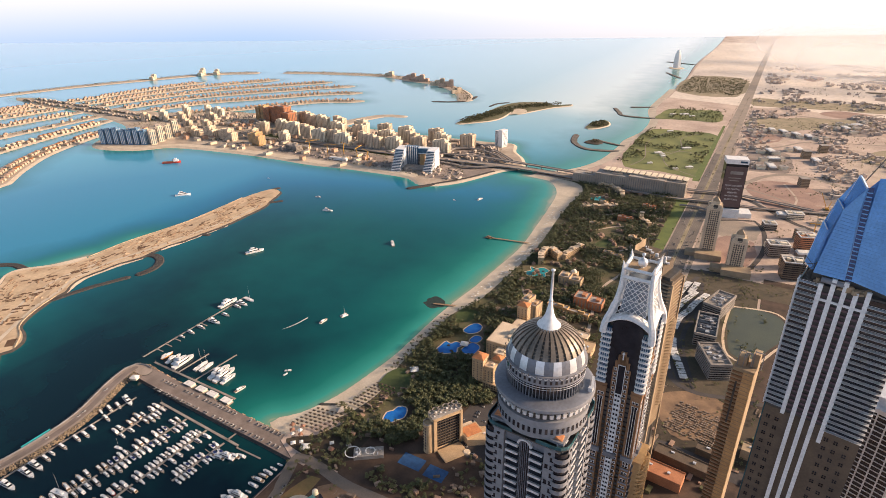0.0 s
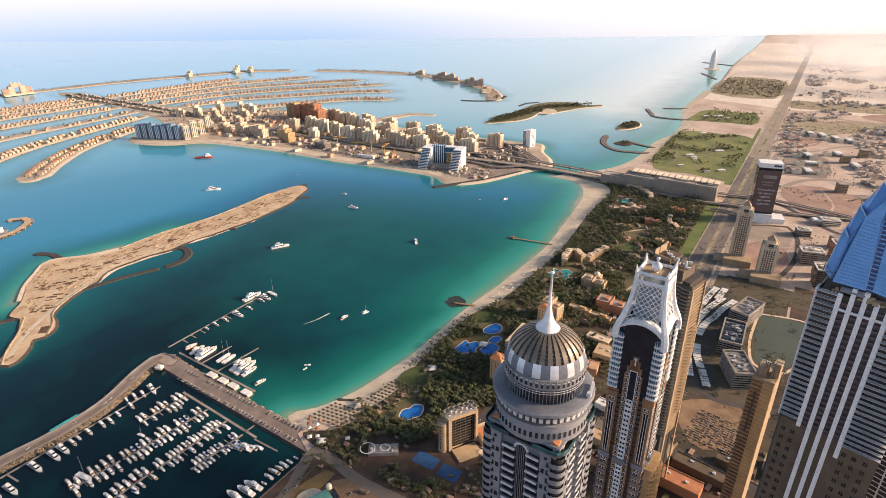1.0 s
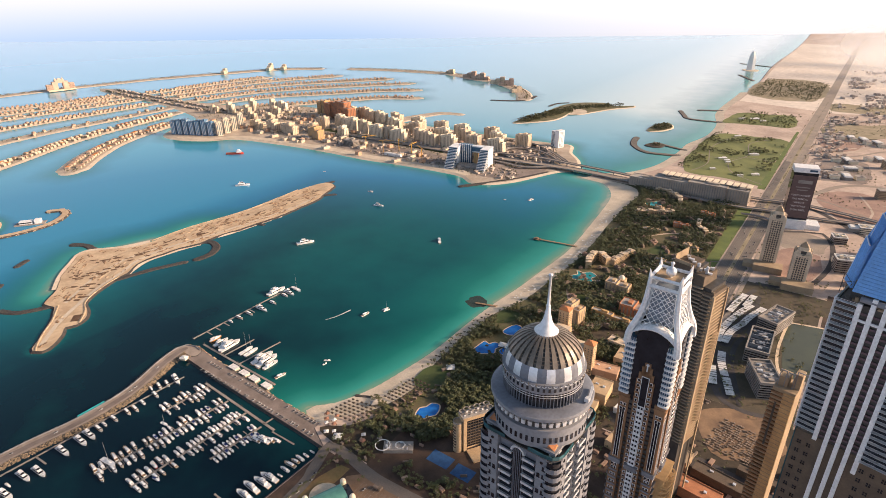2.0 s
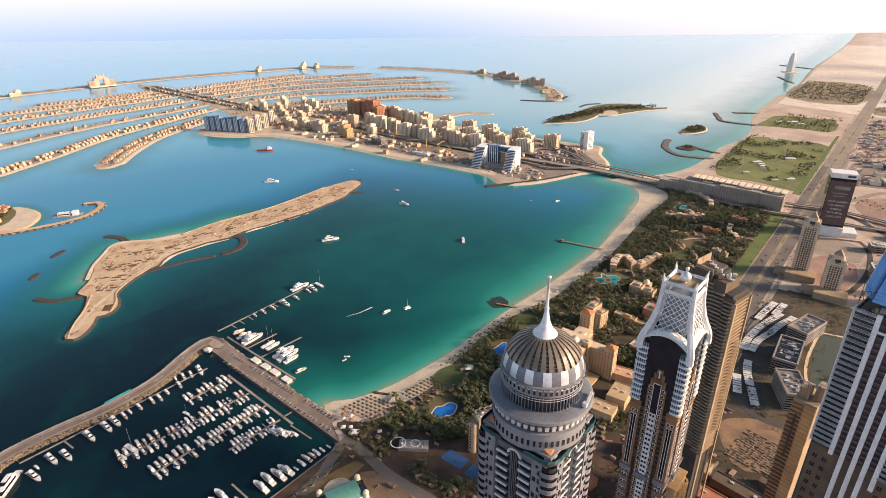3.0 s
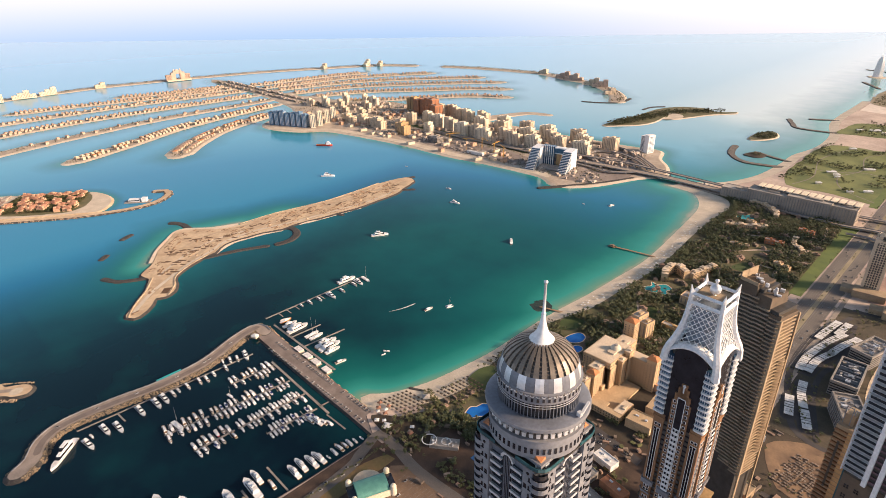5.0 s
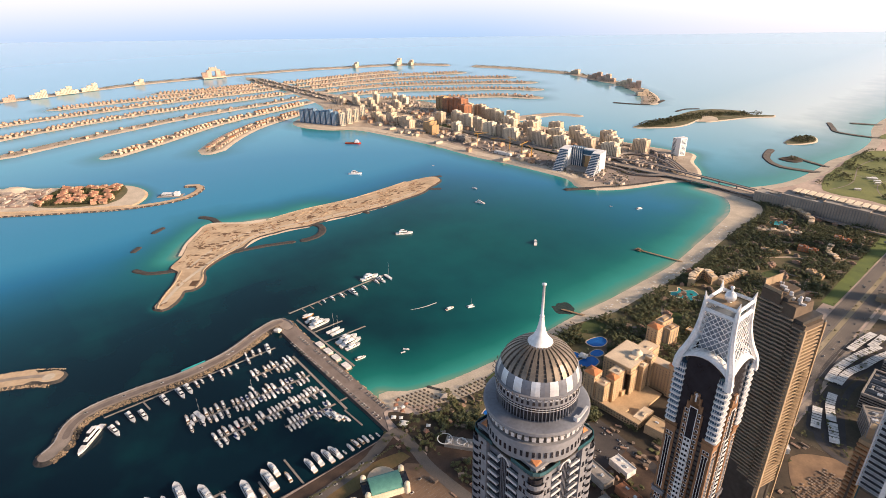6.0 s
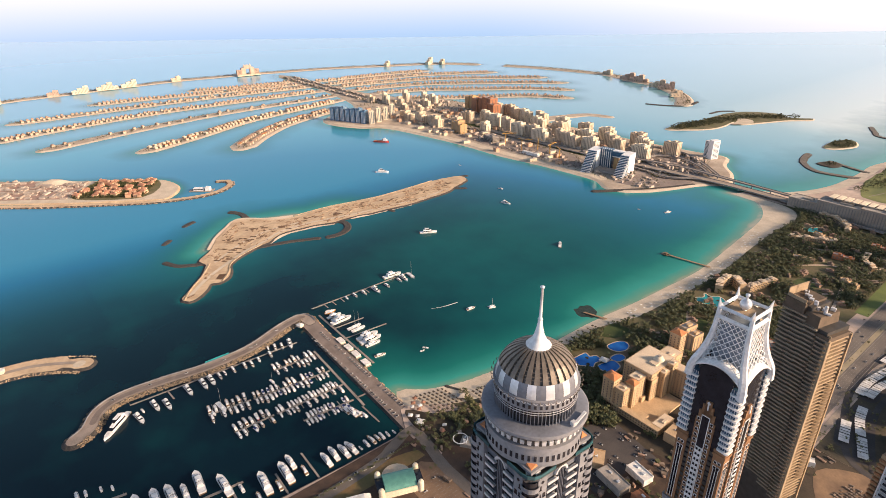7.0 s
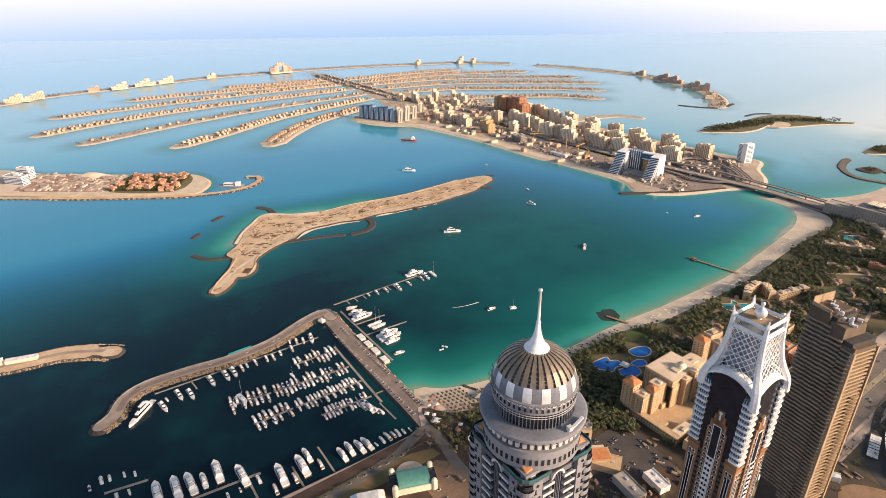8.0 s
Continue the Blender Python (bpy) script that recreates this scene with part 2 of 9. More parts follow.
M = {
    "water": water_material(),
    "desert": material("desert_sand", (0.53, 0.425, 0.355), 0.95, second=(0.38, 0.295, 0.25), scale=0.011, fine=0.15),
    # desert sand made paler to stand for distance haze
    "desert_hazed": material("haze_paled_sand", (0.68, 0.60, 0.52), 0.95, second=(0.58, 0.50, 0.43), scale=0.004, fine=0.05),
    "trunk_sand": material("island_ground", (0.46, 0.385, 0.31), 0.95, second=(0.33, 0.27, 0.215), scale=0.02, fine=0.2),
    "beach": material("pale_beach_sand", (0.58, 0.50, 0.40), 0.95, second=(0.48, 0.41, 0.32), scale=0.04, fine=0.5),
    "dune": material("island_fill_sand", (0.56, 0.43, 0.29), 0.95, second=(0.42, 0.305, 0.20), scale=0.03, fine=0.2),
    "lot_sand": material("orange_lot_sand", (0.27, 0.175, 0.105), 0.95, second=(0.16, 0.105, 0.07), scale=0.05, fine=0.4),
    "rock": material("breakwater_rock", (0.036, 0.035, 0.037), 0.95, second=(0.075, 0.068, 0.062), scale=0.4, fine=1.5, bump=0.6),
    "asphalt": material("asphalt", (0.055, 0.05, 0.052), 0.9, second=(0.08, 0.072, 0.07), scale=0.05, fine=0.8),
    "mole_paving": material("mole_paving", (0.225, 0.185, 0.165), 0.9, second=(0.16, 0.13, 0.115), scale=0.06, fine=0.6),
    "highway": material("worn_highway_asphalt", (0.17, 0.148, 0.13), 0.9, second=(0.125, 0.11, 0.10), scale=0.03, fine=0.6),
    "asphalt_dusty": material("pale_asphalt", (0.26, 0.22, 0.19), 0.95, second=(0.32, 0.27, 0.22), scale=0.03, fine=0.4),
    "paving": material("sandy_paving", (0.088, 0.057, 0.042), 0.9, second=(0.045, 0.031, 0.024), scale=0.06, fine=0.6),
    "grove_soil": material("grove_soil", (0.13, 0.105, 0.064), 0.95, second=(0.085, 0.088, 0.04), scale=0.03, fine=0.4),
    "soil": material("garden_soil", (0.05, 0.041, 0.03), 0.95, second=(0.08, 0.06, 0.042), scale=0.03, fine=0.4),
    "isle_scrub": material("isle_scrub", (0.10, 0.105, 0.05), 0.95, second=(0.17, 0.145, 0.085), scale=0.03, fine=0.3),
    "grass": material("lawn_grass", (0.066, 0.092, 0.03), 0.95, second=(0.05, 0.07, 0.027), scale=0.03, fine=0.5),
    "lawn_brown": material("dry_lawn", (0.14, 0.12, 0.05), 0.95, second=(0.20, 0.13, 0.06), scale=0.05, fine=0.5),
    "leaf": material("tree_leaves", (0.074, 0.084, 0.034), 0.8, second=(0.12, 0.115, 0.052), scale=0.05, fine=0.6, spread=0.45),
    "palm_leaf": material("palm_leaves", (0.10, 0.115, 0.048), 0.75, second=(0.052, 0.060, 0.026), scale=0.1, fine=0.8, spread=0.35),
    "bark": material("palm_bark", (0.16, 0.11, 0.075), 0.95),
    "concrete": material("grey_concrete", (0.29, 0.265, 0.24), 0.85, second=(0.21, 0.19, 0.175), scale=0.06, fine=0.8),
    "pale_concrete": material("pale_concrete", (0.225, 0.23, 0.25), 0.7, second=(0.17, 0.175, 0.195), scale=0.08, fine=0.7),
    "steel_grey": material("grey_metal_cladding", (0.20, 0.215, 0.25), 0.45, 0.25, second=(0.15, 0.16, 0.19), scale=0.1, fine=0.9),
    "white_paint": material("white_paint", (0.78, 0.78, 0.78), 0.5, second=(0.68, 0.69, 0.70), scale=0.15, fine=0.8),
    "silver": material("silver_panel", (0.70, 0.71, 0.73), 0.35, 0.35, second=(0.60, 0.62, 0.65), scale=0.2, fine=0.8),
    "dark_metal": material("dark_metal", (0.09, 0.085, 0.08), 0.5, 0.3),
    "bronze": material("bronze_rib", (0.22, 0.185, 0.15), 0.45, 0.4, second=(0.16, 0.135, 0.11), scale=0.3),
    "glass_dark": material("dark_tinted_glass", (0.012, 0.014, 0.020), 0.12, 0.0, second=(0.02, 0.022, 0.03), scale=0.2, spec=0.6, spread=0.4),
    "glass_blue": material("blue_glass", (0.05, 0.10, 0.16), 0.15, 0.0, second=(0.03, 0.07, 0.12), scale=0.2, spec=0.7, spread=0.3),
    "glass_teal": material("teal_glass", (0.03, 0.10, 0.12), 0.15, 0.0, spec=0.7, spread=0.3),
    "crown_glass": material("pale_fritted_glass", (0.24, 0.29, 0.35), 0.3, 0.1, second=(0.18, 0.22, 0.28), scale=0.3, fine=1.0, spec=0.6),
    "apartment_blue": material("blue_curtain_wall", (0.13, 0.235, 0.36), 0.3, 0.0, second=(0.09, 0.18, 0.29), scale=0.1, spec=0.6, spread=0.2),
    "spandrel_mauve": material("mauve_spandrel", (0.15, 0.095, 0.11), 0.6, second=(0.11, 0.07, 0.085), scale=0.3),
    "brown_stone": material("brown_stone", (0.29, 0.16, 0.082), 0.75, second=(0.21, 0.115, 0.06), scale=0.12, fine=0.8),
    "dark_stone": material("dark_brown_stone", (0.135, 0.10, 0.07), 0.8, second=(0.10, 0.075, 0.055), scale=0.12, fine=0.8),
    "tan_stone": material("tan_stone", (0.37, 0.28, 0.18), 0.8, second=(0.30, 0.22, 0.145), scale=0.1, fine=0.8),
    "terracotta_pale": material("peach_render", (0.56, 0.36, 0.24), 0.85, second=(0.46, 0.28, 0.18), scale=0.05, fine=0.5, spread=0.15),
    "plaza_tan": material("tan_plaza_paving", (0.20, 0.135, 0.09), 0.9, second=(0.145, 0.098, 0.068), scale=0.08, fine=0.8),
    "promenade": material("grey_pink_paving", (0.33, 0.275, 0.235), 0.9, second=(0.25, 0.205, 0.175), scale=0.08, fine=0.6),
    "beige": material("beige_render", (0.66, 0.54, 0.40), 0.85, second=(0.56, 0.45, 0.33), scale=0.05, fine=0.5, spread=0.1),
    "cream": material("cream_render", (0.74, 0.65, 0.50), 0.85, second=(0.64, 0.56, 0.43), scale=0.05, fine=0.5, spread=0.1),
    "ochre": material("ochre_render", (0.55, 0.36, 0.17), 0.85, second=(0.45, 0.29, 0.14), scale=0.05, fine=0.5),
    "terracotta": material("terracotta", (0.46, 0.20, 0.10), 0.85, second=(0.36, 0.15, 0.075), scale=0.08, fine=0.7, spread=0.2),
    "roof_tile": material("orange_roof_tile", (0.52, 0.22, 0.09), 0.85, second=(0.40, 0.16, 0.07), scale=0.2, fine=1.2, spread=0.2),
    "roof_grey": material("grey_flat_roof", (0.36, 0.33, 0.30), 0.9, second=(0.26, 0.24, 0.22), scale=0.1, fine=0.7, spread=0.2),
    "blue_sheet": material("blue_ribbed_sheet", (0.17, 0.38, 0.72), 0.5, 0.1, second=(0.14, 0.32, 0.62), scale=0.1, fine=1.0, spread=0.12),
    "hull": material("white_gelcoat", (0.80, 0.80, 0.80), 0.25, second=(0.72, 0.73, 0.74), scale=0.5, spread=0.06, coat=0.3),
    "hull_cream": material("cream_gelcoat", (0.66, 0.58, 0.46), 0.3, spread=0.1),
    "hull_grey": material("grey_gelcoat", (0.30, 0.32, 0.36), 0.3, spread=0.2),
    "hull_blue": material("navy_gelcoat", (0.03, 0.05, 0.16), 0.25, spread=0.2),
    "hull_red": material("red_hull_paint", (0.55, 0.06, 0.04), 0.4),
    "teak": material("teak_deck", (0.33, 0.22, 0.13), 0.8, spread=0.15),
    "awning_orange": material("orange_awning", (0.60, 0.26, 0.05), 0.8),
    "pool": material("pool_water", (0.015, 0.13, 0.50), 0.12, second=(0.02, 0.18, 0.55), scale=0.1),
    "pool_teal": material("teal_pool_water", (0.03, 0.30, 0.33), 0.12, second=(0.02, 0.22, 0.26), scale=0.1),
    "lagoon": material("pond_water", (0.09, 0.10, 0.07), 0.15, second=(0.075, 0.085, 0.065), scale=0.02),
    "green_copper": material("green_copper_roof", (0.10, 0.28, 0.24), 0.5, 0.2, second=(0.08, 0.23, 0.21), scale=0.2),
    "pink_stone": material("pale_pink_stone", (0.56, 0.40, 0.315), 0.85, second=(0.48, 0.335, 0.26), scale=0.05, fine=0.5, spread=0.1),
    "boulder": material("tan_armour_boulders", (0.40, 0.31, 0.21), 0.95, second=(0.27, 0.21, 0.15), scale=0.2, fine=1.2, spread=0.5),
    "villa_wall": material("sand_villa_render", (0.46, 0.38, 0.29), 0.85, second=(0.38, 0.31, 0.24), scale=0.05, fine=0.5, spread=0.2),
    "reef": material("wet_reef_rock", (0.010, 0.030, 0.030), 0.8, second=(0.022, 0.038, 0.034), scale=0.3, fine=1.5, bump=0.4),
    "track_sand": material("packed_track_sand", (0.47, 0.365, 0.255), 0.95, second=(0.38, 0.285, 0.19), scale=0.05, fine=0.4),
    "villa_roof": material("faded_clay_roof", (0.40, 0.27, 0.20), 0.9, second=(0.33, 0.22, 0.165), scale=0.1, fine=0.8, spread=0.3),
    "villa_red": material("weathered_red_tile", (0.36, 0.185, 0.12), 0.9, second=(0.28, 0.14, 0.09), scale=0.1, fine=0.8, spread=0.35),
    "canvas": material("white_canvas", (0.74, 0.73, 0.71), 0.8, spread=0.06),
    "car": material("car_paint", (0.45, 0.45, 0.46), 0.3, 0.2, spread=0.75),
    "court": material("blue_sports_court", (0.03, 0.10, 0.25), 0.8),
    "sign_red": material("dark_red_banner", (0.13, 0.085, 0.08), 0.6, second=(0.10, 0.065, 0.062), scale=0.1),
    "park_grass": material("park_grass", (0.19, 0.205, 0.075), 0.95, second=(0.11, 0.135, 0.052), scale=0.014, fine=0.3),
    "verge_grass": material("watered_verge_grass", (0.13, 0.17, 0.05), 0.95, second=(0.10, 0.135, 0.045), scale=0.05, fine=0.6),
    "olive_scrub": material("olive_scrub", (0.068, 0.060, 0.042), 0.95, second=(0.105, 0.083, 0.057), scale=0.04, fine=0.4),
    "groyne_top": material("grey_groyne_crest", (0.17, 0.15, 0.13), 0.95, second=(0.11, 0.10, 0.09), scale=0.1, fine=0.6),
    "band_stone": material("tan_grey_slab_edge", (0.30, 0.24, 0.175), 0.8, second=(0.23, 0.185, 0.135), scale=0.15, fine=0.8),
    "pit_soil": material("dug_brown_soil", (0.095, 0.052, 0.03), 0.95, second=(0.14, 0.085, 0.05), scale=0.1, fine=0.6),
    # olive scrub lightened, with distance haze put into the colour
    "scrub_hazed": material("haze_paled_scrub", (0.25, 0.215, 0.14), 0.95, second=(0.34, 0.285, 0.20), scale=0.03, fine=0.25),
    "plot_rose": material("rose_graded_earth", (0.36, 0.245, 0.20), 0.95, second=(0.27, 0.18, 0.15), scale=0.03, fine=0.3),
    "plot_grey": material("grey_graded_earth", (0.27, 0.225, 0.20), 0.95, second=(0.20, 0.165, 0.15), scale=0.03, fine=0.3),
    "plot_pale": material("pale_graded_sand", (0.50, 0.41, 0.33), 0.95, second=(0.40, 0.32, 0.26), scale=0.03, fine=0.3),
    "shed_mix": material("mixed_low_roofs", (0.46, 0.39, 0.33), 0.9, second=(0.34, 0.28, 0.24), scale=0.05, fine=0.4, spread=0.5),
    "yard_mix": material("mixed_yard_goods", (0.20, 0.155, 0.12), 0.9, second=(0.13, 0.10, 0.08), scale=0.08, fine=0.6, spread=0.6),
    # dark glazing lightened: distance haze put into the strip colour
    "window_tan": material("lightened_window_strip", (0.27, 0.225, 0.18), 0.5, second=(0.20, 0.17, 0.14), scale=0.1),
    "station_wall": material("station_concrete", (0.36, 0.31, 0.255), 0.85, second=(0.29, 0.245, 0.205), scale=0.04, fine=0.5),
    "crane": material("crane_yellow", (0.62, 0.33, 0.05), 0.5),
    "dark_thatch": material("weathered_dark_thatch", (0.085, 0.065, 0.05), 0.95, spread=0.25),
    "thatch": material("brown_thatch", (0.24, 0.17, 0.11), 0.95, spread=0.2),
}

# ---- building blocks ----


class Shape:
    """Collects faces of one mesh."""

    def __init__(self):
        self.v, self.f = [], []

    def add(self, verts, faces):
        k = len(self.v)
        self.v += [tuple(p) for p in verts]
        self.f += [tuple(i + k for i in f) for f in faces]
        return self

    def box(self, x, y, z, sx, sy, sz, turn=0.0, taper=1.0):
        """A box whose foot is centred on x, y at height z."""
        c, s = math.cos(radians(turn)), math.sin(radians(turn))
        pts = []
        for zz, k in ((z, 1.0), (z + sz, taper)):
            for a, b in ((-1, -1), (1, -1), (1, 1), (-1, 1)):
                px, py = a * sx / 2 * k, b * sy / 2 * k
                pts.append((x + px * c - py * s, y + px * s + py * c, zz))
        return self.add(pts, ((3, 2, 1, 0), (4, 5, 6, 7), (0, 1, 5, 4), (1, 2, 6, 5), (2, 3, 7, 6), (3, 0, 4, 7)))

    def prism(self, outline, z0, z1, shrink=1.0):
        n = len(outline)
        cx, cy = sum(p[0] for p in outline) / n, sum(p[1] for p in outline) / n
        top = [(cx + (p[0] - cx) * shrink, cy + (p[1] - cy) * shrink, z1) for p in outline]
        self.add([(p[0], p[1], z0) for p in outline] + top, [tuple(range(n, 2 * n)), tuple(range(n - 1, -1, -1))] + [(i, (i + 1) % n, n + (i + 1) % n, n + i) for i in range(n)])
        return self

    def spin(self, profile, n=48, x=0.0, y=0.0, a0=0.0, a1=360.0):
        """Turns a profile of (radius, height) about the upright through x, y."""
        full = abs(a1 - a0) >= 359.9
        cols = n if full else n + 1
        pts = []
        for i in range(cols):
            a = radians(a0 + (a1 - a0) * i / n)
            pts += [(x + r * math.cos(a), y + r * math.sin(a), z) for r, z in profile]
        m = len(profile)
        faces = []
        for i in range(n):
            j = (i + 1) % cols
            faces += [(i * m + k, j * m + k, j * m + k + 1, i * m + k + 1) for k in range(m - 1)]
        return self.add(pts, faces)

    def tube(self, path, r, n=6, r1=None):
        """A round bar along a path, with its ends closed."""
        r1 = r if r1 is None else r1
        pts, faces = [], []
        for i, p in enumerate(path):
            p = Vector(p)
            d = (Vector(path[min(i + 1, len(path) - 1)]) - Vector(path[max(i - 1, 0)])).normalized()
            u = d.cross(Vector((0, 0, 1)) if abs(d.z) < 0.9 else Vector((1, 0, 0))).normalized()
            w = d.cross(u)
            rr = r + (r1 - r) * i / max(1, len(path) - 1)
            pts += [p + (u * math.cos(2 * math.pi * k / n) + w * math.sin(2 * math.pi * k / n)) * rr for k in range(n)]
        for i in range(len(path) - 1):
            faces += [(i * n + k, i * n + (k + 1) % n, (i + 1) * n + (k + 1) % n, (i + 1) * n + k) for k in range(n)]
        faces += [tuple(range(n - 1, -1, -1)), tuple(range((len(path) - 1) * n, len(path) * n))]
        return self.add(pts, faces)

    def mesh(self, name, mat, smooth=False):
        me = bpy.data.meshes.new(name)
        me.from_pydata(self.v, [], self.f)
        me.materials.append(M[mat] if isinstance(mat, str) else mat)
        if smooth:
            me.shade_smooth()
        me.update()
        return me


def part(name, shape, mat, parent, label="", smooth=False, m=None):
    """Links a shape as one mesh under a thing or a part."""
    ob = new(name, shape if isinstance(shape, bpy.types.Mesh) else shape.mesh(name, mat, smooth))
    ob.parent = parent
    if m is not None:
        ob.matrix_basis = m
    return tagged(ob, label)


def thing(name, label, category, at=(0, 0, 0), turn=0.0, group="", kind=""):
    ob = new(name)
    ob.matrix_basis = pose(*at, 0, 0, turn)
    return tagged(ob, label, category, group, kind)


def solid(name, shape, mat, label, category="", group="", kind="", smooth=False):
    return tagged(new(name, shape.mesh(name, mat, smooth)), label, category, group, kind)


def curve(points, step=12.0, closed=False):
    """A smooth line through a few points."""
    pts = [Vector((*p[:2], 0)) for p in points]
    n, out = len(pts), []
    for i in range(n if closed else n - 1):
        if closed:
            a, b, c, d = (pts[(i + k) % n] for k in (-1, 0, 1, 2))
        else:
            a, b, c, d = pts[max(i - 1, 0)], pts[i], pts[i + 1], pts[min(i + 2, n - 1)]
        m = max(1, int((c - b).length / step))
        for k in range(m):
            t = k / m
            out.append(0.5 * ((2 * b) + (c - a) * t + (2 * a - 5 * b + 4 * c - d) * t * t + (3 * b - a - 3 * c + d) * t ** 3))
    if not closed:
        out.append(pts[-1])
    return [(p.x, p.y) for p in out]


def offset(line, d, closed=False):
    """The line moved to its right by d (or by d[i])."""
    n, out = len(line), []
    for i in range(n):
        a = line[i - 1] if closed or i else line[0]
        b = line[(i + 1) % n] if closed or i < n - 1 else line[-1]
        dx, dy = b[0] - a[0], b[1] - a[1]
        s = math.hypot(dx, dy) or 1.0
        k = d[i] if isinstance(d, (list, tuple)) else d
        out.append((line[i][0] + dy / s * k, line[i][1] - dx / s * k))
    return out


def wobble(line, amount, scale=0.02):
    return [(x + amount * noise.noise((x * scale, y * scale, 3.1)), y + amount * noise.noise((x * scale, y * scale, 8.7))) for x, y in line]


def area(outline):
    return 0.5 * sum(a[0] * b[1] - b[0] * a[1] for a, b in zip(outline, outline[1:] + outline[:1]))


def band(line, w):
    """The closed outline of a strip of width w (or widths) along a line, round at the ends."""
    ws = w if isinstance(w, (list, tuple)) else [w] * len(line)
    r = offset(line, [k / 2 for k in ws])
    l = offset(line, [-k / 2 for k in ws])
    ends = []
    for p, q, k in ((line[-1], line[-2], ws[-1]), (line[0], line[1], ws[0])):
        a = math.atan2(p[1] - q[1], p[0] - q[0])
        ends.append([(p[0] + k / 2 * math.cos(a + b), p[1] + k / 2 * math.sin(a + b)) for b in (-1.0, -0.5, 0.0, 0.5, 1.0)])
    return r + ends[0] + l[::-1] + ends[1]


def landmass(outline, z, slope):
    """The raised top of a piece of land (first shape) and its bank running down under the water (second)."""
    if area(outline) < 0:
        outline = outline[::-1]
    top, bank = Shape(), Shape()
    n = len(outline)
    top.add([(x, y, z) for x, y in outline], [tuple(range(n))])
    low = offset(outline, slope, True)
    bank.add([(x, y, z) for x, y in outline] + [(x, y, -1.5) for x, y in low], [(i, n + i, n + (i + 1) % n, (i + 1) % n) for i in range(n)])
    return top, bank


def land(name, outline, z, slope, top_mat, bank_mat, label):
    t, b = landmass(outline, z, slope)
    ob = solid(name, t, top_mat, label, kind="structure")
    part("bank", b, bank_mat, ob)
    return ob


def sheet(name, outline, z, mat, label, kind="structure"):
    if area(outline) < 0:
        outline = outline[::-1]
    return solid(name, Shape().add([(x, y, z) for x, y in outline], [tuple(range(len(outline)))]), mat, label, kind=kind)


def rect(x0, y0, x1, y1):
    return [(x0, y0), (x1, y0), (x1, y1), (x0, y1)]


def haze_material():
    """Translucent stand-in for distance haze: thicker the higher the line of sight crosses it, thinning out at its
    western end.
    """
    m = bpy.data.materials.new("stand_in_haze")
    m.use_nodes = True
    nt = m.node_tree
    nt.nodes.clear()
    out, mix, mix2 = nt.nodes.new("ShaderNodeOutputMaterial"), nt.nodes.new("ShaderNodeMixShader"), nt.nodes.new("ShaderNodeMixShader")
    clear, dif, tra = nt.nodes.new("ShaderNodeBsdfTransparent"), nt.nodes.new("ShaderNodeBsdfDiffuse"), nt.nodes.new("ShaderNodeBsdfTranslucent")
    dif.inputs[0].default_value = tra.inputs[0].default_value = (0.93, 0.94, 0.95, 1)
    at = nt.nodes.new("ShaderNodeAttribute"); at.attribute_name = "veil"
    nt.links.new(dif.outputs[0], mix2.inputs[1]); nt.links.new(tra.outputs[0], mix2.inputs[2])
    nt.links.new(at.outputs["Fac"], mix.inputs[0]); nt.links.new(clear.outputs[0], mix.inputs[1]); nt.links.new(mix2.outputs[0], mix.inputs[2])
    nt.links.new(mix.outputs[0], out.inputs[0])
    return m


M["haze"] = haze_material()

# ---- coast, sea and islands ----
WATERLINE = curve([(-437, 372), (-470, 381), (-449, 405), (-427, 455), (-414, 512), (-406, 570), (-406, 640), (-407, 726), (-399, 808), (-395, 897), (-391, 999), (-404, 1124), (-425, 1272), (-444, 1353), (-480, 1425), (-520, 1440), (-560, 1446)], 10)
SHORE_TOP = curve([(-430, 362), (-432, 372), (-405, 410), (-388, 440), (-378, 490), (-387, 547), (-390, 626), (-387, 710), (-369, 773), (-364, 856), (-359, 979), (-364, 1069), (-374, 1169), (-381, 1287), (-381, 1380), (-420, 1440), (-540, 1456)], 10)
NORTH_SHORE = curve([(-540, 1456), (-538, 1480), (-480, 1500), (-426, 1574), (-392, 1686), (-383, 1852), (-386, 1943), (-361, 2085), (-370, 2274), (-420, 2500), (-426, 2887), (-434, 3331), (-470, 4034), (-480, 5400), (-620, 8600)], 25)
MAINLAND = [(-398, -900), (-399, 171), (-395, 262), (-395, 345)] + SHORE_TOP + NORTH_SHORE + [(9000, 8600), (9000, -900)]

ground = land("ground", MAINLAND, 3.0, 6.0, "desert", "rock", "sandy desert coast with building plots")


def ribbon(a, b, za, zb, n=90):
    """A sloping strip between two lines."""
    def spread(line):
        d = [0.0]
        for p, q in zip(line, line[1:]):
            d.append(d[-1] + math.hypot(q[0] - p[0], q[1] - p[1]))
        xs = np.linspace(0, d[-1], n)
        return list(zip(np.interp(xs, d, [p[0] for p in line]), np.interp(xs, d, [p[1] for p in line])))
    a, b = spread(a), spread(b)
    return Shape().add([(x, y, za) for x, y in a] + [(x, y, zb) for x, y in b], [(i, n + i, n + i + 1, i + 1) for i in range(n - 1)])


beach = solid("beach", ribbon(offset(WATERLINE, -7), SHORE_TOP, -0.55, 3.05), "beach", "pale sandy bathing beach along the bay", kind="structure")
beach_north = solid("beach_north", ribbon(offset(NORTH_SHORE[2:60], -40), NORTH_SHORE[2:60], -1.0, 3.05), "beach", "pale sand shore beyond the bridge", kind="structure")

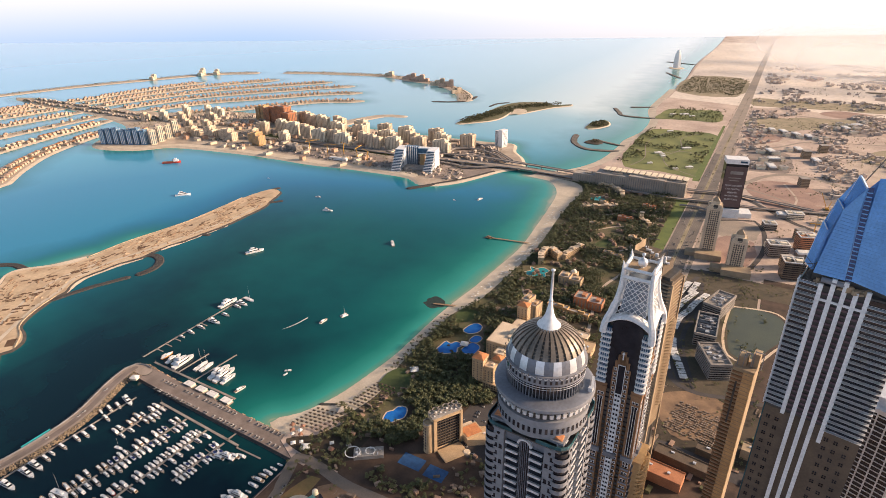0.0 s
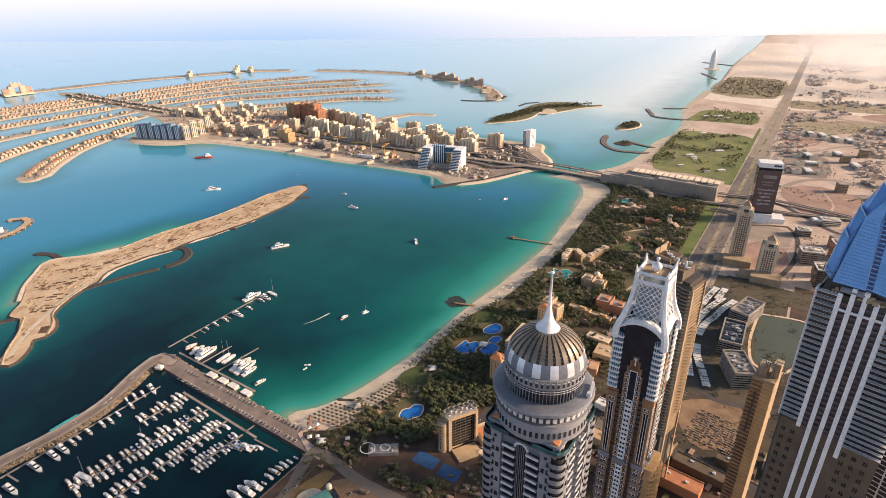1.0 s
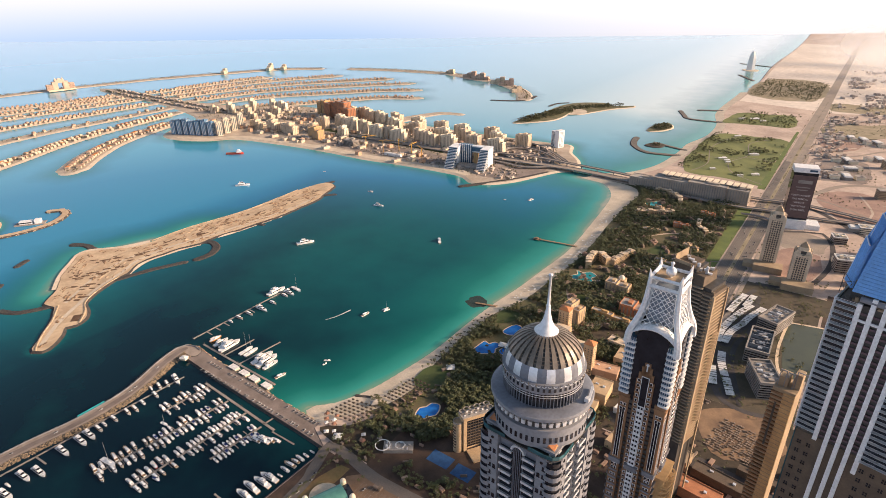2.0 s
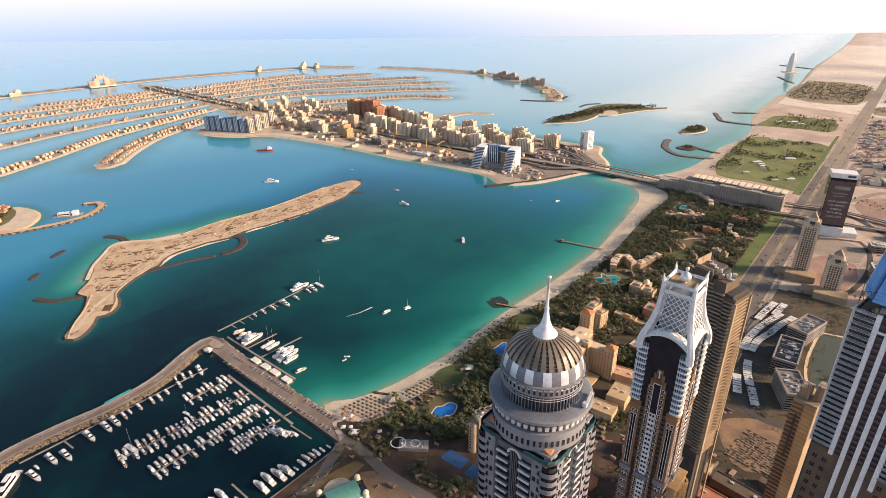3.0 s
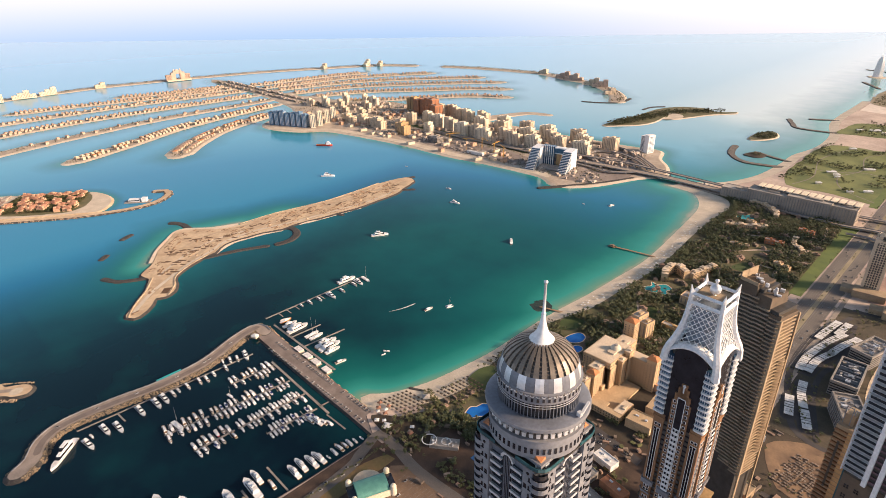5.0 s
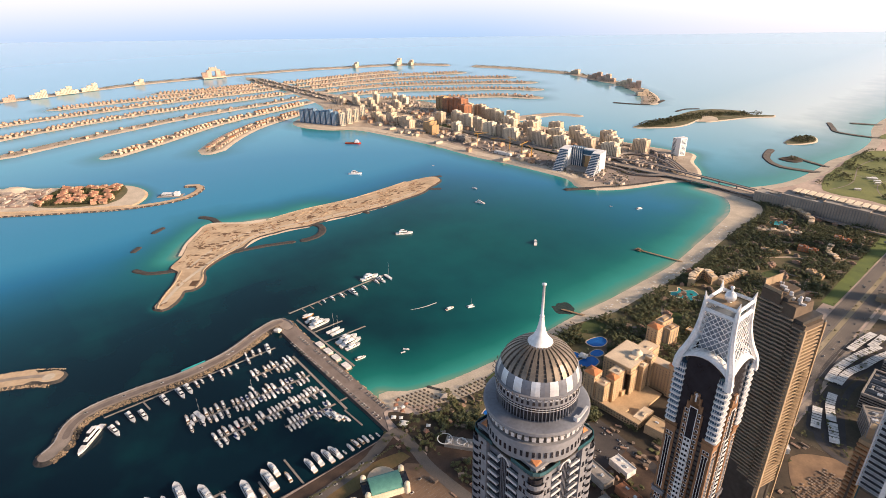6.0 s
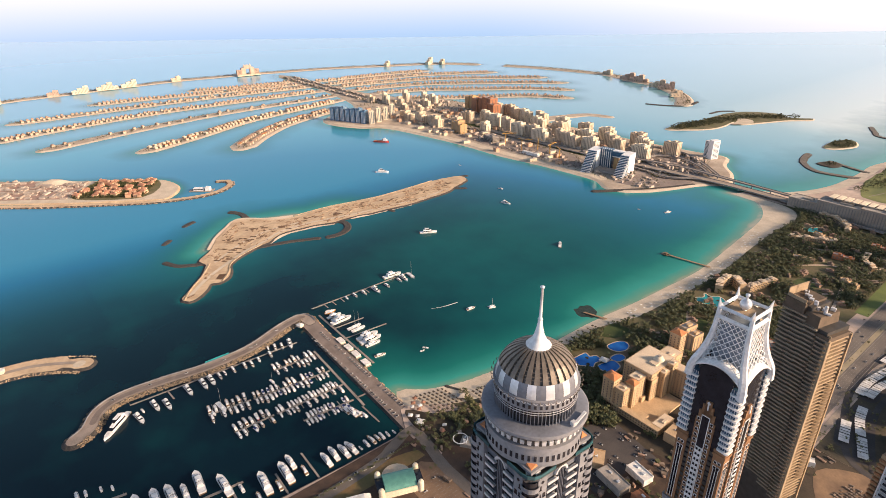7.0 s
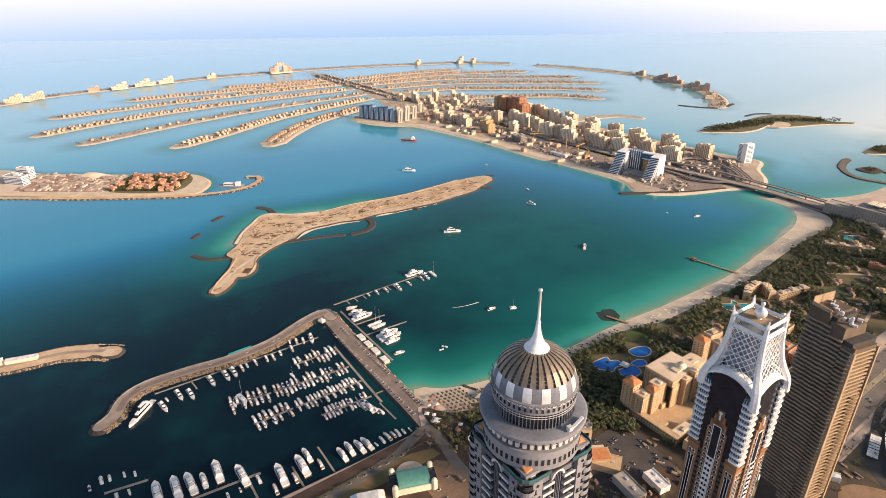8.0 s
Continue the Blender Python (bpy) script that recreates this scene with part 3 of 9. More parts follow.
# harbour mole and outer breakwater
MOLE = curve([(-394, 358), (-450, 360), (-520, 361), (-600, 364), (-690, 368)], 12)
mole = land("mole", band(MOLE, 24), 2.6, 4.0, "mole_paving", "rock", "paved harbour mole with rock banks")
WALL_LINE = curve([(-634, 33), (-646, 50), (-672, 66), (-686, 95), (-684, 150), (-677, 205), (-682, 270), (-706, 332), (-712, 368), (-690, 370)], 8)
breakwater = land("breakwater", wobble(band(WALL_LINE, 18), 1.5, 0.2), 3.0, 8.0, "promenade", "rock", "rock breakwater with a grey paved promenade")
sheet("breakwater_road", band(offset(WALL_LINE[3:-2], 1.5), 8), 3.25, "mole_paving", "worn paved road along the breakwater")
kerb_line = offset(WALL_LINE, -8.4)
sea_kerb = Shape()
for (a, b), (c, d) in zip(kerb_line, kerb_line[1:]):
    sea_kerb.box((a + c) / 2, (b + d) / 2, 3.0, math.hypot(c - a, d - b) * 1.04, 0.9, 1.2, math.degrees(math.atan2(d - b, c - a)))
solid("sea_parapet", sea_kerb, "pale_concrete", "low pale parapet along the breakwater's sea side", "parapet", kind="structure")
WALL2 = curve([(-880, -140), (-850, -50), (-838, 10), (-815, 52), (-798, 72)], 8)
breakwater_south = land("breakwater_south", wobble(band(WALL2, [34] * (len(WALL2) - 4) + [20, 22, 26, 24]), 2, 0.15), 3.0, 6.0, "dune", "rock", "second rock breakwater with a sandy top")

quay_hall = thing("quay_building", "low white flat-roofed buildings on the second breakwater", "building", (-852, -38, 3.0), 72)
part("wall", Shape().box(0, 0, 0, 40, 8, 5).box(-34, 1, 0, 20, 9, 7), "cream", quay_hall)
part("roof", Shape().box(0, 0, 5, 41, 9, 0.5).box(-34, 1, 7, 21, 10, 0.5), "canvas", quay_hall)
sheet("breakwater_south_road", band(WALL2[:-2], 7), 3.2, "promenade", "grey paved road along the second breakwater")
sheet("turning_circle", [(-801 + 8 * math.cos(a * 0.3), 66 + 8 * math.sin(a * 0.3)) for a in range(21)], 3.24, "beach", "round sandy turning circle at the breakwater's head")

# sand island under construction
ISLAND = curve([(-1056, 1014), (-1094, 1020), (-1108, 946), (-1102, 859), (-1099, 772), (-1108, 702), (-1118, 636), (-1118, 530), (-1142, 492), (-1181, 445), (-1148, 407), (-1110, 372), (-1058, 339), (-1024, 306), (-1001, 312), (-959, 288), (-928, 262), (-906, 243), (-892, 235), (-880, 243), (-884, 260), (-902, 280), (-919, 292), (-914, 307), (-922, 325), (-943, 338), (-970, 346), (-990, 368), (-1004, 396), (-1017, 424), (-1020, 447), (-1038, 471), (-1047, 499), (-1045, 528), (-1040, 564), (-1028, 602), (-1029, 651), (-1021, 689), (-1016, 738), (-1009, 803), (-1013, 873), (-1017, 921), (-1030, 951)], 8, True)
sand_island = land("sand_island", wobble(ISLAND, 2, 0.06), 2.5, 7.0, "dune", "rock", "bare sand island being filled, with vehicle tracks")
ISLAND_BEACHES = [[(-1118, 548), (-1142, 494), (-1179, 446), (-1148, 408), (-1110, 373), (-1062, 342)], [(-1021, 440), (-1039, 471), (-1048, 499), (-1046, 528), (-1041, 566), (-1030, 604)], [(-1030, 645), (-1022, 690), (-1017, 738), (-1010, 800)]]
SPURS = [([(-1241, 450), (-1214, 464), (-1159, 463)], 12), ([(-1032, 612), (-1014, 622), (-984, 611), (-966, 584), (-968, 556)], 13), ([(-1014, 424), (-1000, 480), (-976, 536)], 9), ([(-1063, 255), (-1035, 269), (-1020, 291), (-1011, 310)], 9), ([(-1226, 341), (-1238, 362)], 9), ([(-1155, 278), (-1166, 291)], 9), ([(-1096, 1015), (-1086, 1040)], 8), ([(-1030, 950), (-1012, 972)], 8), ([(-1016, 738), (-1003, 744)], 7)]
for pts, w in SPURS:
    land("rock_spur", wobble(band(curve(pts, 8), w), 1.5, 0.2), 1.6, 4.0, "rock", "rock", "curved spur of dark armour rock")

# gated peninsula far to the west
PENINSULA = curve([(-2150, -250), (-1979, -40), (-1924, 3), (-1853, 66), (-1797, 138), (-1715, 234), (-1656, 320), (-1607, 382), (-1570, 403), (-1510, 410), (-1462, 390), (-1434, 356), (-1450, 330), (-1496, 262), (-1547, 184), (-1635, 70), (-1733, -46), (-1900, -290)], 16, True)
peninsula = land("peninsula", PENINSULA, 2.5, 9.0, "beach", "dune", "sandy peninsula with villas and construction")
PEN_WALL = curve([(-1870, -290), (-1700, -46), (-1580, 105), (-1474, 258), (-1427, 336), (-1398, 421), (-1402, 481), (-1436, 523), (-1469, 527), (-1483, 508)], 14)
peninsula_wall = land("peninsula_wall", band(PEN_WALL, 14), 2.8, 5.0, "dune", "rock", "long rock sea wall sheltering the peninsula")

# palm-shaped island: trunk, fronds, crescent
TRUNK = curve([(-640, 1440), (-700, 1300), (-765, 1244), (-826, 1276), (-904, 1278), (-1039, 1266), (-1157, 1248), (-1349, 1240), (-1542, 1213), (-1684, 1178), (-1749, 1108), (-1850, 1062), (-1935, 1075), (-2010, 1180), (-2090, 1300), (-2500, 1370), (-3000, 1385), (-3000, 1430), (-2500, 1445), (-2140, 1520), (-1960, 1640), (-1644, 1694), (-1476, 1650), (-1328, 1667), (-1153, 1676), (-1017, 1684), (-816, 1704), (-720, 1720), (-683, 1643), (-629, 1577), (-600, 1500)], 18, True)
trunk = land("palm_trunk", TRUNK, 2.5, 16.0, "trunk_sand", "beach", "trunk of the palm-shaped island with beaches")
SOUTH_FRONDS = [
    [(-2085, 1200), (-1990, 945), (-1880, 790), (-1765, 680)], [(-2235, 1300), (-2135, 872), (-2010, 613), (-1930, 430)],
    [(-2345, 1350), (-2322, 847), (-2275, 587), (-2215, 359), (-2160, 190)], [(-2490, 1350), (-2512, 890), (-2500, 538), (-2442, 246), (-2385, 75)],
    [(-2632, 1375), (-2682, 950), (-2688, 579), (-2672, 150)], [(-2730, 1380), (-2785, 986), (-2840, 738), (-2868, 460)], [(-2812, 1390), (-2856, 1097), (-2920, 893)]]
NORTH_FRONDS = [
    [(-2120, 1510), (-1960, 1690), (-1850, 1860), (-1740, 2000), (-1600, 2075)], [(-2270, 1480), (-2190, 1730), (-2030, 1930), (-1865, 2130), (-1725, 2230)],
    [(-2410, 1460), (-2335, 1770), (-2190, 2000), (-2015, 2210), (-1870, 2360)], [(-2540, 1450), (-2500, 1680), (-2400, 1955), (-2230, 2190), (-2050, 2405)],
    [(-2640, 1440), (-2572, 1896), (-2475, 2129), (-2350, 2335)], [(-2750, 1430), (-2700, 1870), (-2640, 2090)]]
FRONDS = SOUTH_FRONDS + NORTH_FRONDS
FROND_LINES = []
for pts in FRONDS:
    line = curve(pts, 30)
    FROND_LINES.append(line)
    n = len(line)
    wide = 62 if pts is FRONDS[0] else 46
    ws = [wide * (0.8 + 0.25 * min(1, i / (n * 0.7))) for i in range(n - 1)] + [wide * 0.55]
    land("palm_frond", band(line, ws), 2.0, 22.0, "trunk_sand", "beach", "curved palm frond of sand lined with villas")
CRESCENT_W = curve([(-3080, -260), (-3130, -16), (-3214, 158), (-3240, 442), (-3268, 710), (-3277, 943), (-3253, 1119), (-3227, 1304), (-3179, 1489), (-3107, 1744), (-2966, 2049), (-2823, 2324), (-2640, 2462)], 40)
CRESCENT_E = curve([(-2460, 2560), (-2300, 2630), (-2150, 2668), (-1989, 2704), (-1855, 2712), (-1670, 2650), (-1538, 2630), (-1379, 2535), (-1262, 2420), (-1200, 2310)], 30)
land("crescent_west", band(CRESCENT_W, 52), 2.5, 16.0, "trunk_sand", "beach", "long crescent breakwater island with hotels and planting")
land("crescent_east", band(CRESCENT_E, 56), 2.5, 14.0, "trunk_sand", "beach", "eastern arm of the crescent island with hotels")
land("crescent_hook", band(curve([(-1190, 2400), (-1180, 2300), (-1234, 2245), (-1305, 2215)], 20), 12), 2.0, 5.0, "rock", "rock", "thin hooked rock wall at the crescent's end")
SPIT = curve([(-1412, 1630), (-1375, 1790), (-1335, 1880), (-1262, 1905)], 20)
land("sand_spit", band(SPIT, [70 - 50 * i / len(SPIT) for i in range(len(SPIT))]), 2.2, 14.0, "trunk_sand", "beach", "built-up sand spit behind the trunk")

# islets and groynes beyond the bridge
land("wooded_isle", curve([(-1017, 1892), (-1019, 1996), (-1005, 2121), (-1000, 2274), (-960, 2365), (-874, 2410), (-816, 2376), (-751, 2424), (-745, 2400), (-804, 2320), (-848, 2217), (-880, 2150), (-915, 2165), (-909, 2067), (-922, 1997), (-971, 1932)], 16, True), 2.4, 9.0, "isle_scrub", "beach", "low wooded island with a small beach")
sheet("isle_cove", wobble(curve([(-905, 2120), (-912, 2180), (-935, 2230), (-890, 2240), (-862, 2200), (-878, 2150)], 10, True), 3, 0.05), 2.5, "beach", "pale sandy cove of the wooded island")
land("rock_spur", band(curve([(-1043, 2238), (-1038, 2300), (-1006, 2341)], 12), 9), 1.8, 4.0, "rock", "rock", "thin rock groyne off the wooded island")
land("wooded_islet", curve([(-575, 2045), (-578, 2150), (-545, 2195), (-515, 2130), (-540, 2060)], 12, True), 2.4, 8.0, "isle_scrub", "beach", "small wooded islet")
GROYNES = [([(-570, 2434), (-540, 2370), (-504, 2312), (-389, 2317)], 14), ([(-513, 2488), (-430, 2530), (-349, 2572)], 13), ([(-575, 1935), (-562, 1870), (-540, 1823), (-487, 1780), (-388, 1800)], 16), ([(-500, 1905), (-440, 1880), (-380, 1862)], 12), ([(-470, 3350), (-560, 3500)], 14), ([(-470, 3900), (-640, 3960)], 14)]
for pts, w in GROYNES:
    land("rock_groyne", wobble(band(curve(pts, 14), w), 2, 0.1), 2.0, 5.0, "groyne_top", "rock", "curved rock groyne with a grey crest")
land("marina_isle", curve([(-520, 1855), (-505, 1900), (-470, 1890), (-480, 1850)], 8, True), 2.2, 6.0, "soil", "rock", "tiny planted island among groynes")

# the sea: one sheet, shallow along the beaches
SHALLOWS = [([p for p in WATERLINE if p[1] < 760], 58.0, 0.97), ([p for p in WATERLINE if p[1] > 740], 105.0, 1.0), (ISLAND[len(ISLAND) * 22 // 100:len(ISLAND) * 37 // 100], 75.0, 0.92), ([(-1130, 560), (-1158, 475), (-1172, 440), (-1118, 366), (-1070, 330)], 70.0, 1.0), (ISLAND, 7.0, 0.45), (PENINSULA, 24.0, 0.85), (TRUNK, 42.0, 0.95), (NORTH_SHORE, 170.0, 0.9), (CRESCENT_W, 60.0, 0.8), (CRESCENT_E, 60.0, 0.8)] + [(f, 62.0, 0.95) for f in FROND_LINES]


def sea_shape():
    xs = np.unique(np.concatenate([np.linspace(-7000, -3500, 8), np.arange(-3500, -1500, 20), np.arange(-1500, -340, 8), np.linspace(-340, 7000, 10)]))
    ys = np.unique(np.concatenate([np.linspace(-2500, -100, 6), np.arange(-100, 1600, 9), np.arange(1600, 2800, 22), np.linspace(2800, 7500, 40)]))
    X, Y = np.meshgrid(xs, ys)
    V = np.stack([X.ravel(), Y.ravel(), np.zeros(X.size)], 1)
    s = np.zeros(len(V))
    for line, width, top in SHALLOWS:
        L = np.array(line)
        lo, hi = L.min(0) - width * 3, L.max(0) + width * 3
        near = np.where((V[:, 0] > lo[0]) & (V[:, 0] < hi[0]) & (V[:, 1] > lo[1]) & (V[:, 1] < hi[1]))[0]
        for chunk in np.array_split(near, max(1, len(near) // 4000)):
            if len(chunk):
                p = V[chunk, None, :2]
                a, b = L[None, :-1], L[None, 1:]
                ab = b - a
                t = np.clip(((p - a) * ab).sum(2) / ((ab * ab).sum(2) + 1e-9), 0, 1)
                d = np.sqrt((((a + ab * t[..., None]) - p) ** 2).sum(2)).min(1)
                s[chunk] = np.maximum(s[chunk], top * np.exp(-d / width))
    bay_depth = 0.20 * np.clip((V[:, 1] - 385) / 330, 0, 1) * np.clip((V[:, 0] + 1060) / 260, 0, 1) * np.clip((1480 - V[:, 1]) / 60, 0, 1)
    s = np.maximum(s, bay_depth)
    inner = (V[:, 0] > -712) & (V[:, 1] < 358)
    s[inner] *= 0.12
    n, m = len(xs), len(ys)
    i = np.arange((m - 1) * n).reshape(m - 1, n)[:, :-1].ravel()
    me = bpy.data.meshes.new("water")
    me.from_pydata(V.tolist(), [], np.stack([i, i + 1, i + n + 1, i + n], 1).tolist())
    me.attributes.new("shallow", "FLOAT", "POINT").data.foreach_set("value", s.astype(np.float32))
    # painted haze grows with distance from the harbour, most to the north
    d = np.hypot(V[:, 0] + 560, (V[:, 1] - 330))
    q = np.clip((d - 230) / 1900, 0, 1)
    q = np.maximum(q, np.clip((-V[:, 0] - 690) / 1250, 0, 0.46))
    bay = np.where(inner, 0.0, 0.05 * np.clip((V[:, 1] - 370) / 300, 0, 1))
    me.attributes.new("haze_tint", "FLOAT", "POINT").data.foreach_set("value", np.maximum(np.maximum(bay, (0.8 - 0.22 * np.clip((-900 - V[:, 0]) / 1800, 0, 1)) * q * q * (3 - 2 * q)), np.clip((V[:, 1] - 1380) / 1000, 0, 1) * np.clip((V[:, 0] + 2600) / 1900, 0, 1)).astype(np.float32))
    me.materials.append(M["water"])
    me.shade_smooth()
    return me


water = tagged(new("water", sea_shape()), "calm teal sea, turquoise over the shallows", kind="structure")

# ground cover on the mainland
sheet("grove_ground", SHORE_TOP[6:-4] + [(-150, 1440), (-152, 1060), (-155, 880), (-330, 700), (-330, 430)], 3.2, "grove_soil", "brown garden soil under the resort's trees")
sheet("park_lawn", wobble(curve([(-340, 1640), (-372, 1760), (-378, 1862), (-380, 2000), (-374, 2067), (-345, 2143), (-250, 2150), (-158, 2140), (-152, 1900), (-152, 1620), (-190, 1630), (-260, 1640)], 20, True), 10, 0.02), 3.2, "park_grass", "green lawns of a seaside park")
sheet("north_park_lawn", wobble(curve([(-385, 2310), (-388, 2420), (-362, 2525), (-270, 2540), (-186, 2545), (-166, 2359), (-250, 2335), (-328, 2317)], 20, True), 8, 0.02), 3.2, "park_grass", "green lawns further up the coast")
# far desert sheet with distance haze put into its pale colour
sheet("hazed_desert_sheet", [(-418, 2760), (-424, 3300), (-460, 4034), (-468, 5300), (6000, 5300), (6000, 2600), (2000, 2750), (900, 2600), (500, 2720), (200, 2680), (60, 2740), (-60, 2690), (-250, 2730)], 3.02, "desert_hazed", "wide far desert ground, paled to stand for distance haze")
for pts, lab in (([(-70, 2300), (60, 2330), (200, 2420), (340, 2500), (330, 2610), (150, 2590), (20, 2520), (-72, 2480)], "olive scrub belt with low trees"), ([(-76, 2740), (120, 2760), (420, 2800), (430, 2930), (140, 2930), (-78, 2900)], "distant olive scrub belt"), ([(-412, 2930), (-160, 2920), (-160, 3420), (-405, 3420)], "dark palm gardens up the coast"), ([(250, 1990), (380, 2030), (420, 2190), (300, 2160)], "scrubby ground behind the compounds")):
    sheet("scrub_belt", wobble(curve(pts, 20, True), 14, 0.02), 3.1, "scrub_hazed", lab)
sheet("verge", [(-156, 1050), (-137, 1050), (-136, 1440), (-164, 1440)], 3.25, "verge_grass", "bright green grass verge beside the highway")
sheet("verge_north", [(-154, 1600), (-136, 1600), (-142, 2300), (-150, 2300)], 3.25, "verge_grass", "green grass verge of the highway")
# far stretch of the highway; its paler asphalt stands for distance haze
sheet("road_north", [(-134, 1900), (-88, 1900), (-98, 3300), (-110, 5200), (-136, 5200), (-132, 3300)], 3.33, "asphalt_dusty", "wide highway running up the coast, paled for distance haze")
sheet("road", [(-134, 560), (-88, 560), (-88, 1900), (-134, 1900)], 3.35, "highway", "wide worn asphalt highway along the coast")
sheet("harbour_road", band(curve([(-360, -200), (-372, 240), (-385, 320), (-395, 352), (-360, 352), (-318, 346), (-240, 350)], 12), 13), 3.35, "highway", "worn asphalt quay road round the harbour")
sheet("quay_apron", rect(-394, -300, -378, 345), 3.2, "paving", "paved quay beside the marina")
sheet("dry_lawn", curve([(-372, 170), (-366, 236), (-372, 296), (-362, 338), (-350, 340), (-352, 240), (-352, 170)], 12, True), 3.3, "lawn_brown", "browned lawn beside the quay road")
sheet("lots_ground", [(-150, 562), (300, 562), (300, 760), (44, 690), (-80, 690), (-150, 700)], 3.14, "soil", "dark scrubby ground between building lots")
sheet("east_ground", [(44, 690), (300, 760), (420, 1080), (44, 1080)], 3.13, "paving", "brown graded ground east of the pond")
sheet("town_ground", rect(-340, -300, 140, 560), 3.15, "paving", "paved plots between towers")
bay_lines = Shape()
for y in (305, 314, 323, 332):
    for i in range(18):
        bay_lines.box(-324.2 + 4.4 * i, y, 3.225, 0.22, 6.5, 0.015, -2)
tagged(new("parking_lines", bay_lines.mesh("parking_lines", "concrete")), "worn white parking lines on the paved square", kind="stuff")
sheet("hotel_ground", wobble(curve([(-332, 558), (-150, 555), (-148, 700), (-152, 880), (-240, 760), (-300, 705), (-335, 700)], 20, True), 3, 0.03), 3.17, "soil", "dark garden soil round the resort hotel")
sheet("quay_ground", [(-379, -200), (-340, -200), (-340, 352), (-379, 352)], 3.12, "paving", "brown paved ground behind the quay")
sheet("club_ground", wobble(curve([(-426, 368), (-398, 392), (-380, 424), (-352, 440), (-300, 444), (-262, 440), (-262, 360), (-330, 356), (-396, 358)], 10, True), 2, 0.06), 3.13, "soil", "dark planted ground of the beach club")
sheet("plaza_paving", [(-338, 300), (-262, 296), (-250, 340), (-330, 346), (-346, 330)], 3.22, "plaza_tan", "tan paved square beside the club house")
for i, (pts, lab) in enumerate((([(-376, 690), (-381, 732), (-350, 734), (-356, 700)], "striped green garden lawn behind the beach"), ([(-316, 812), (-314, 842), (-288, 848), (-282, 814)], "green lawn of the resort"), ([(-262, 1080), (-250, 1120), (-225, 1118), (-230, 1082)], "green clearing in the resort grove"), ([(-388, 500), (-386, 545), (-350, 540), (-352, 500)], "dark green lawn by the beach"))):
    sheet("garden_lawn", wobble(curve(pts, 8, True), 2, 0.05), 3.28 + 0.004 * i, "grass", lab)
for i, pts in enumerate(([(-340, 740), (-300, 800), (-325, 860), (-280, 930), (-240, 980)], [(-350, 1000), (-300, 1040), (-250, 1030), (-200, 1090)], [(-345, 1120), (-290, 1150), (-240, 1200), (-190, 1190)], [(-350, 1230), (-280, 1260), (-230, 1320), (-170, 1330)], [(-180, 760), (-200, 900), (-180, 1010), (-200, 1150), (-175, 1300), (-190, 1420)])):
    sheet("garden_path", band(curve(pts, 10), 5), 3.36 + 0.004 * i, "plot_pale", "pale winding path through the resort gardens")
sheet("car_park", rect(-262, 445, -190, 540), 3.3, "asphalt", "asphalt car park")
sheet("resort_road", [(-300, 548), (-150, 520), (-150, 532), (-300, 560)], 3.4, "asphalt", "narrow asphalt road beside the hotel")
sheet("campus_ground", rect(-75, 690, 40, 1030), 3.2, "olive_scrub", "olive scrubby ground of an office campus")
sheet("pond", curve([(6, 945), (68, 952), (85, 900), (62, 840), (43, 800), (16, 806), (6, 860)], 10, True), 3.3, "lagoon", "still greenish pond with a paved rim", )


def haze_sheet(pts, most, label):
    """An upright translucent sheet far up the coast, added in place of distance haze, thinning out at its foot, its top
    and its western end.
    """
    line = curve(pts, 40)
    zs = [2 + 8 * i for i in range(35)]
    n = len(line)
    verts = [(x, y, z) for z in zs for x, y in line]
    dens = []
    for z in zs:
        # density by height follows sight lines from the camera's height
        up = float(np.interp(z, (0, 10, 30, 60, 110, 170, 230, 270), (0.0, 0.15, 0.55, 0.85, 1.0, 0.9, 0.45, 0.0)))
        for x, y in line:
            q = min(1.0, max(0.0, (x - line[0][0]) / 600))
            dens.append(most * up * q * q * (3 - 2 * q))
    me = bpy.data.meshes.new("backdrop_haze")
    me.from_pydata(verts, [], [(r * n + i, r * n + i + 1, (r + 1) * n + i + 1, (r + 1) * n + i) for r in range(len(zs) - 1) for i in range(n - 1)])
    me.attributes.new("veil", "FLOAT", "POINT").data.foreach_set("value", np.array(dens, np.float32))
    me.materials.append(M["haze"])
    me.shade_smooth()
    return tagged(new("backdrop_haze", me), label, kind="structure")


haze_sheet([(-480, 4250), (400, 4290), (1600, 4350), (3200, 4430)], 0.55, "translucent sheet standing in for distance haze far up the coast")
haze_sheet([(-400, 3800), (400, 3840), (1600, 3900), (3000, 3980)], 0.5, "translucent sheet standing in for haze beyond the palm gardens")
haze_sheet([(-330, 3350), (400, 3390), (1600, 3450), (2800, 3530)], 0.4, "thin translucent sheet standing in for haze over the desert")

# lane lines, kerbs and planting of the highway
lines = Shape()
for x in (-130.5, -127, -123.5, -120, -102.5, -99, -95.5, -92):
    for i in range(170):
        y = 562 + 9.0 * i + (x % 3)
        lines.add([(x - 0.18, y, 3.42), (x + 0.18, y, 3.42), (x + 0.18, y + 4, 3.42), (x - 0.18, y + 4, 3.42)], [(0, 1, 2, 3)])
for x in (-133.4, -116.5, -106, -88.6):
    lines.add([(x - 0.25, 562, 3.42), (x + 0.25, 562, 3.42), (x + 0.25, 1900, 3.42), (x - 0.25, 1900, 3.42)], [(0, 1, 2, 3)])
tagged(new("lane_marking", lines.mesh("lane_marking", "concrete")), "worn white lane lines on the highway", kind="stuff")
sheet("median", [(-114.5, 562), (-108, 562), (-108, 2400), (-116, 2400)], 3.46, "scrub_hazed", "dusty planted median of the highway")
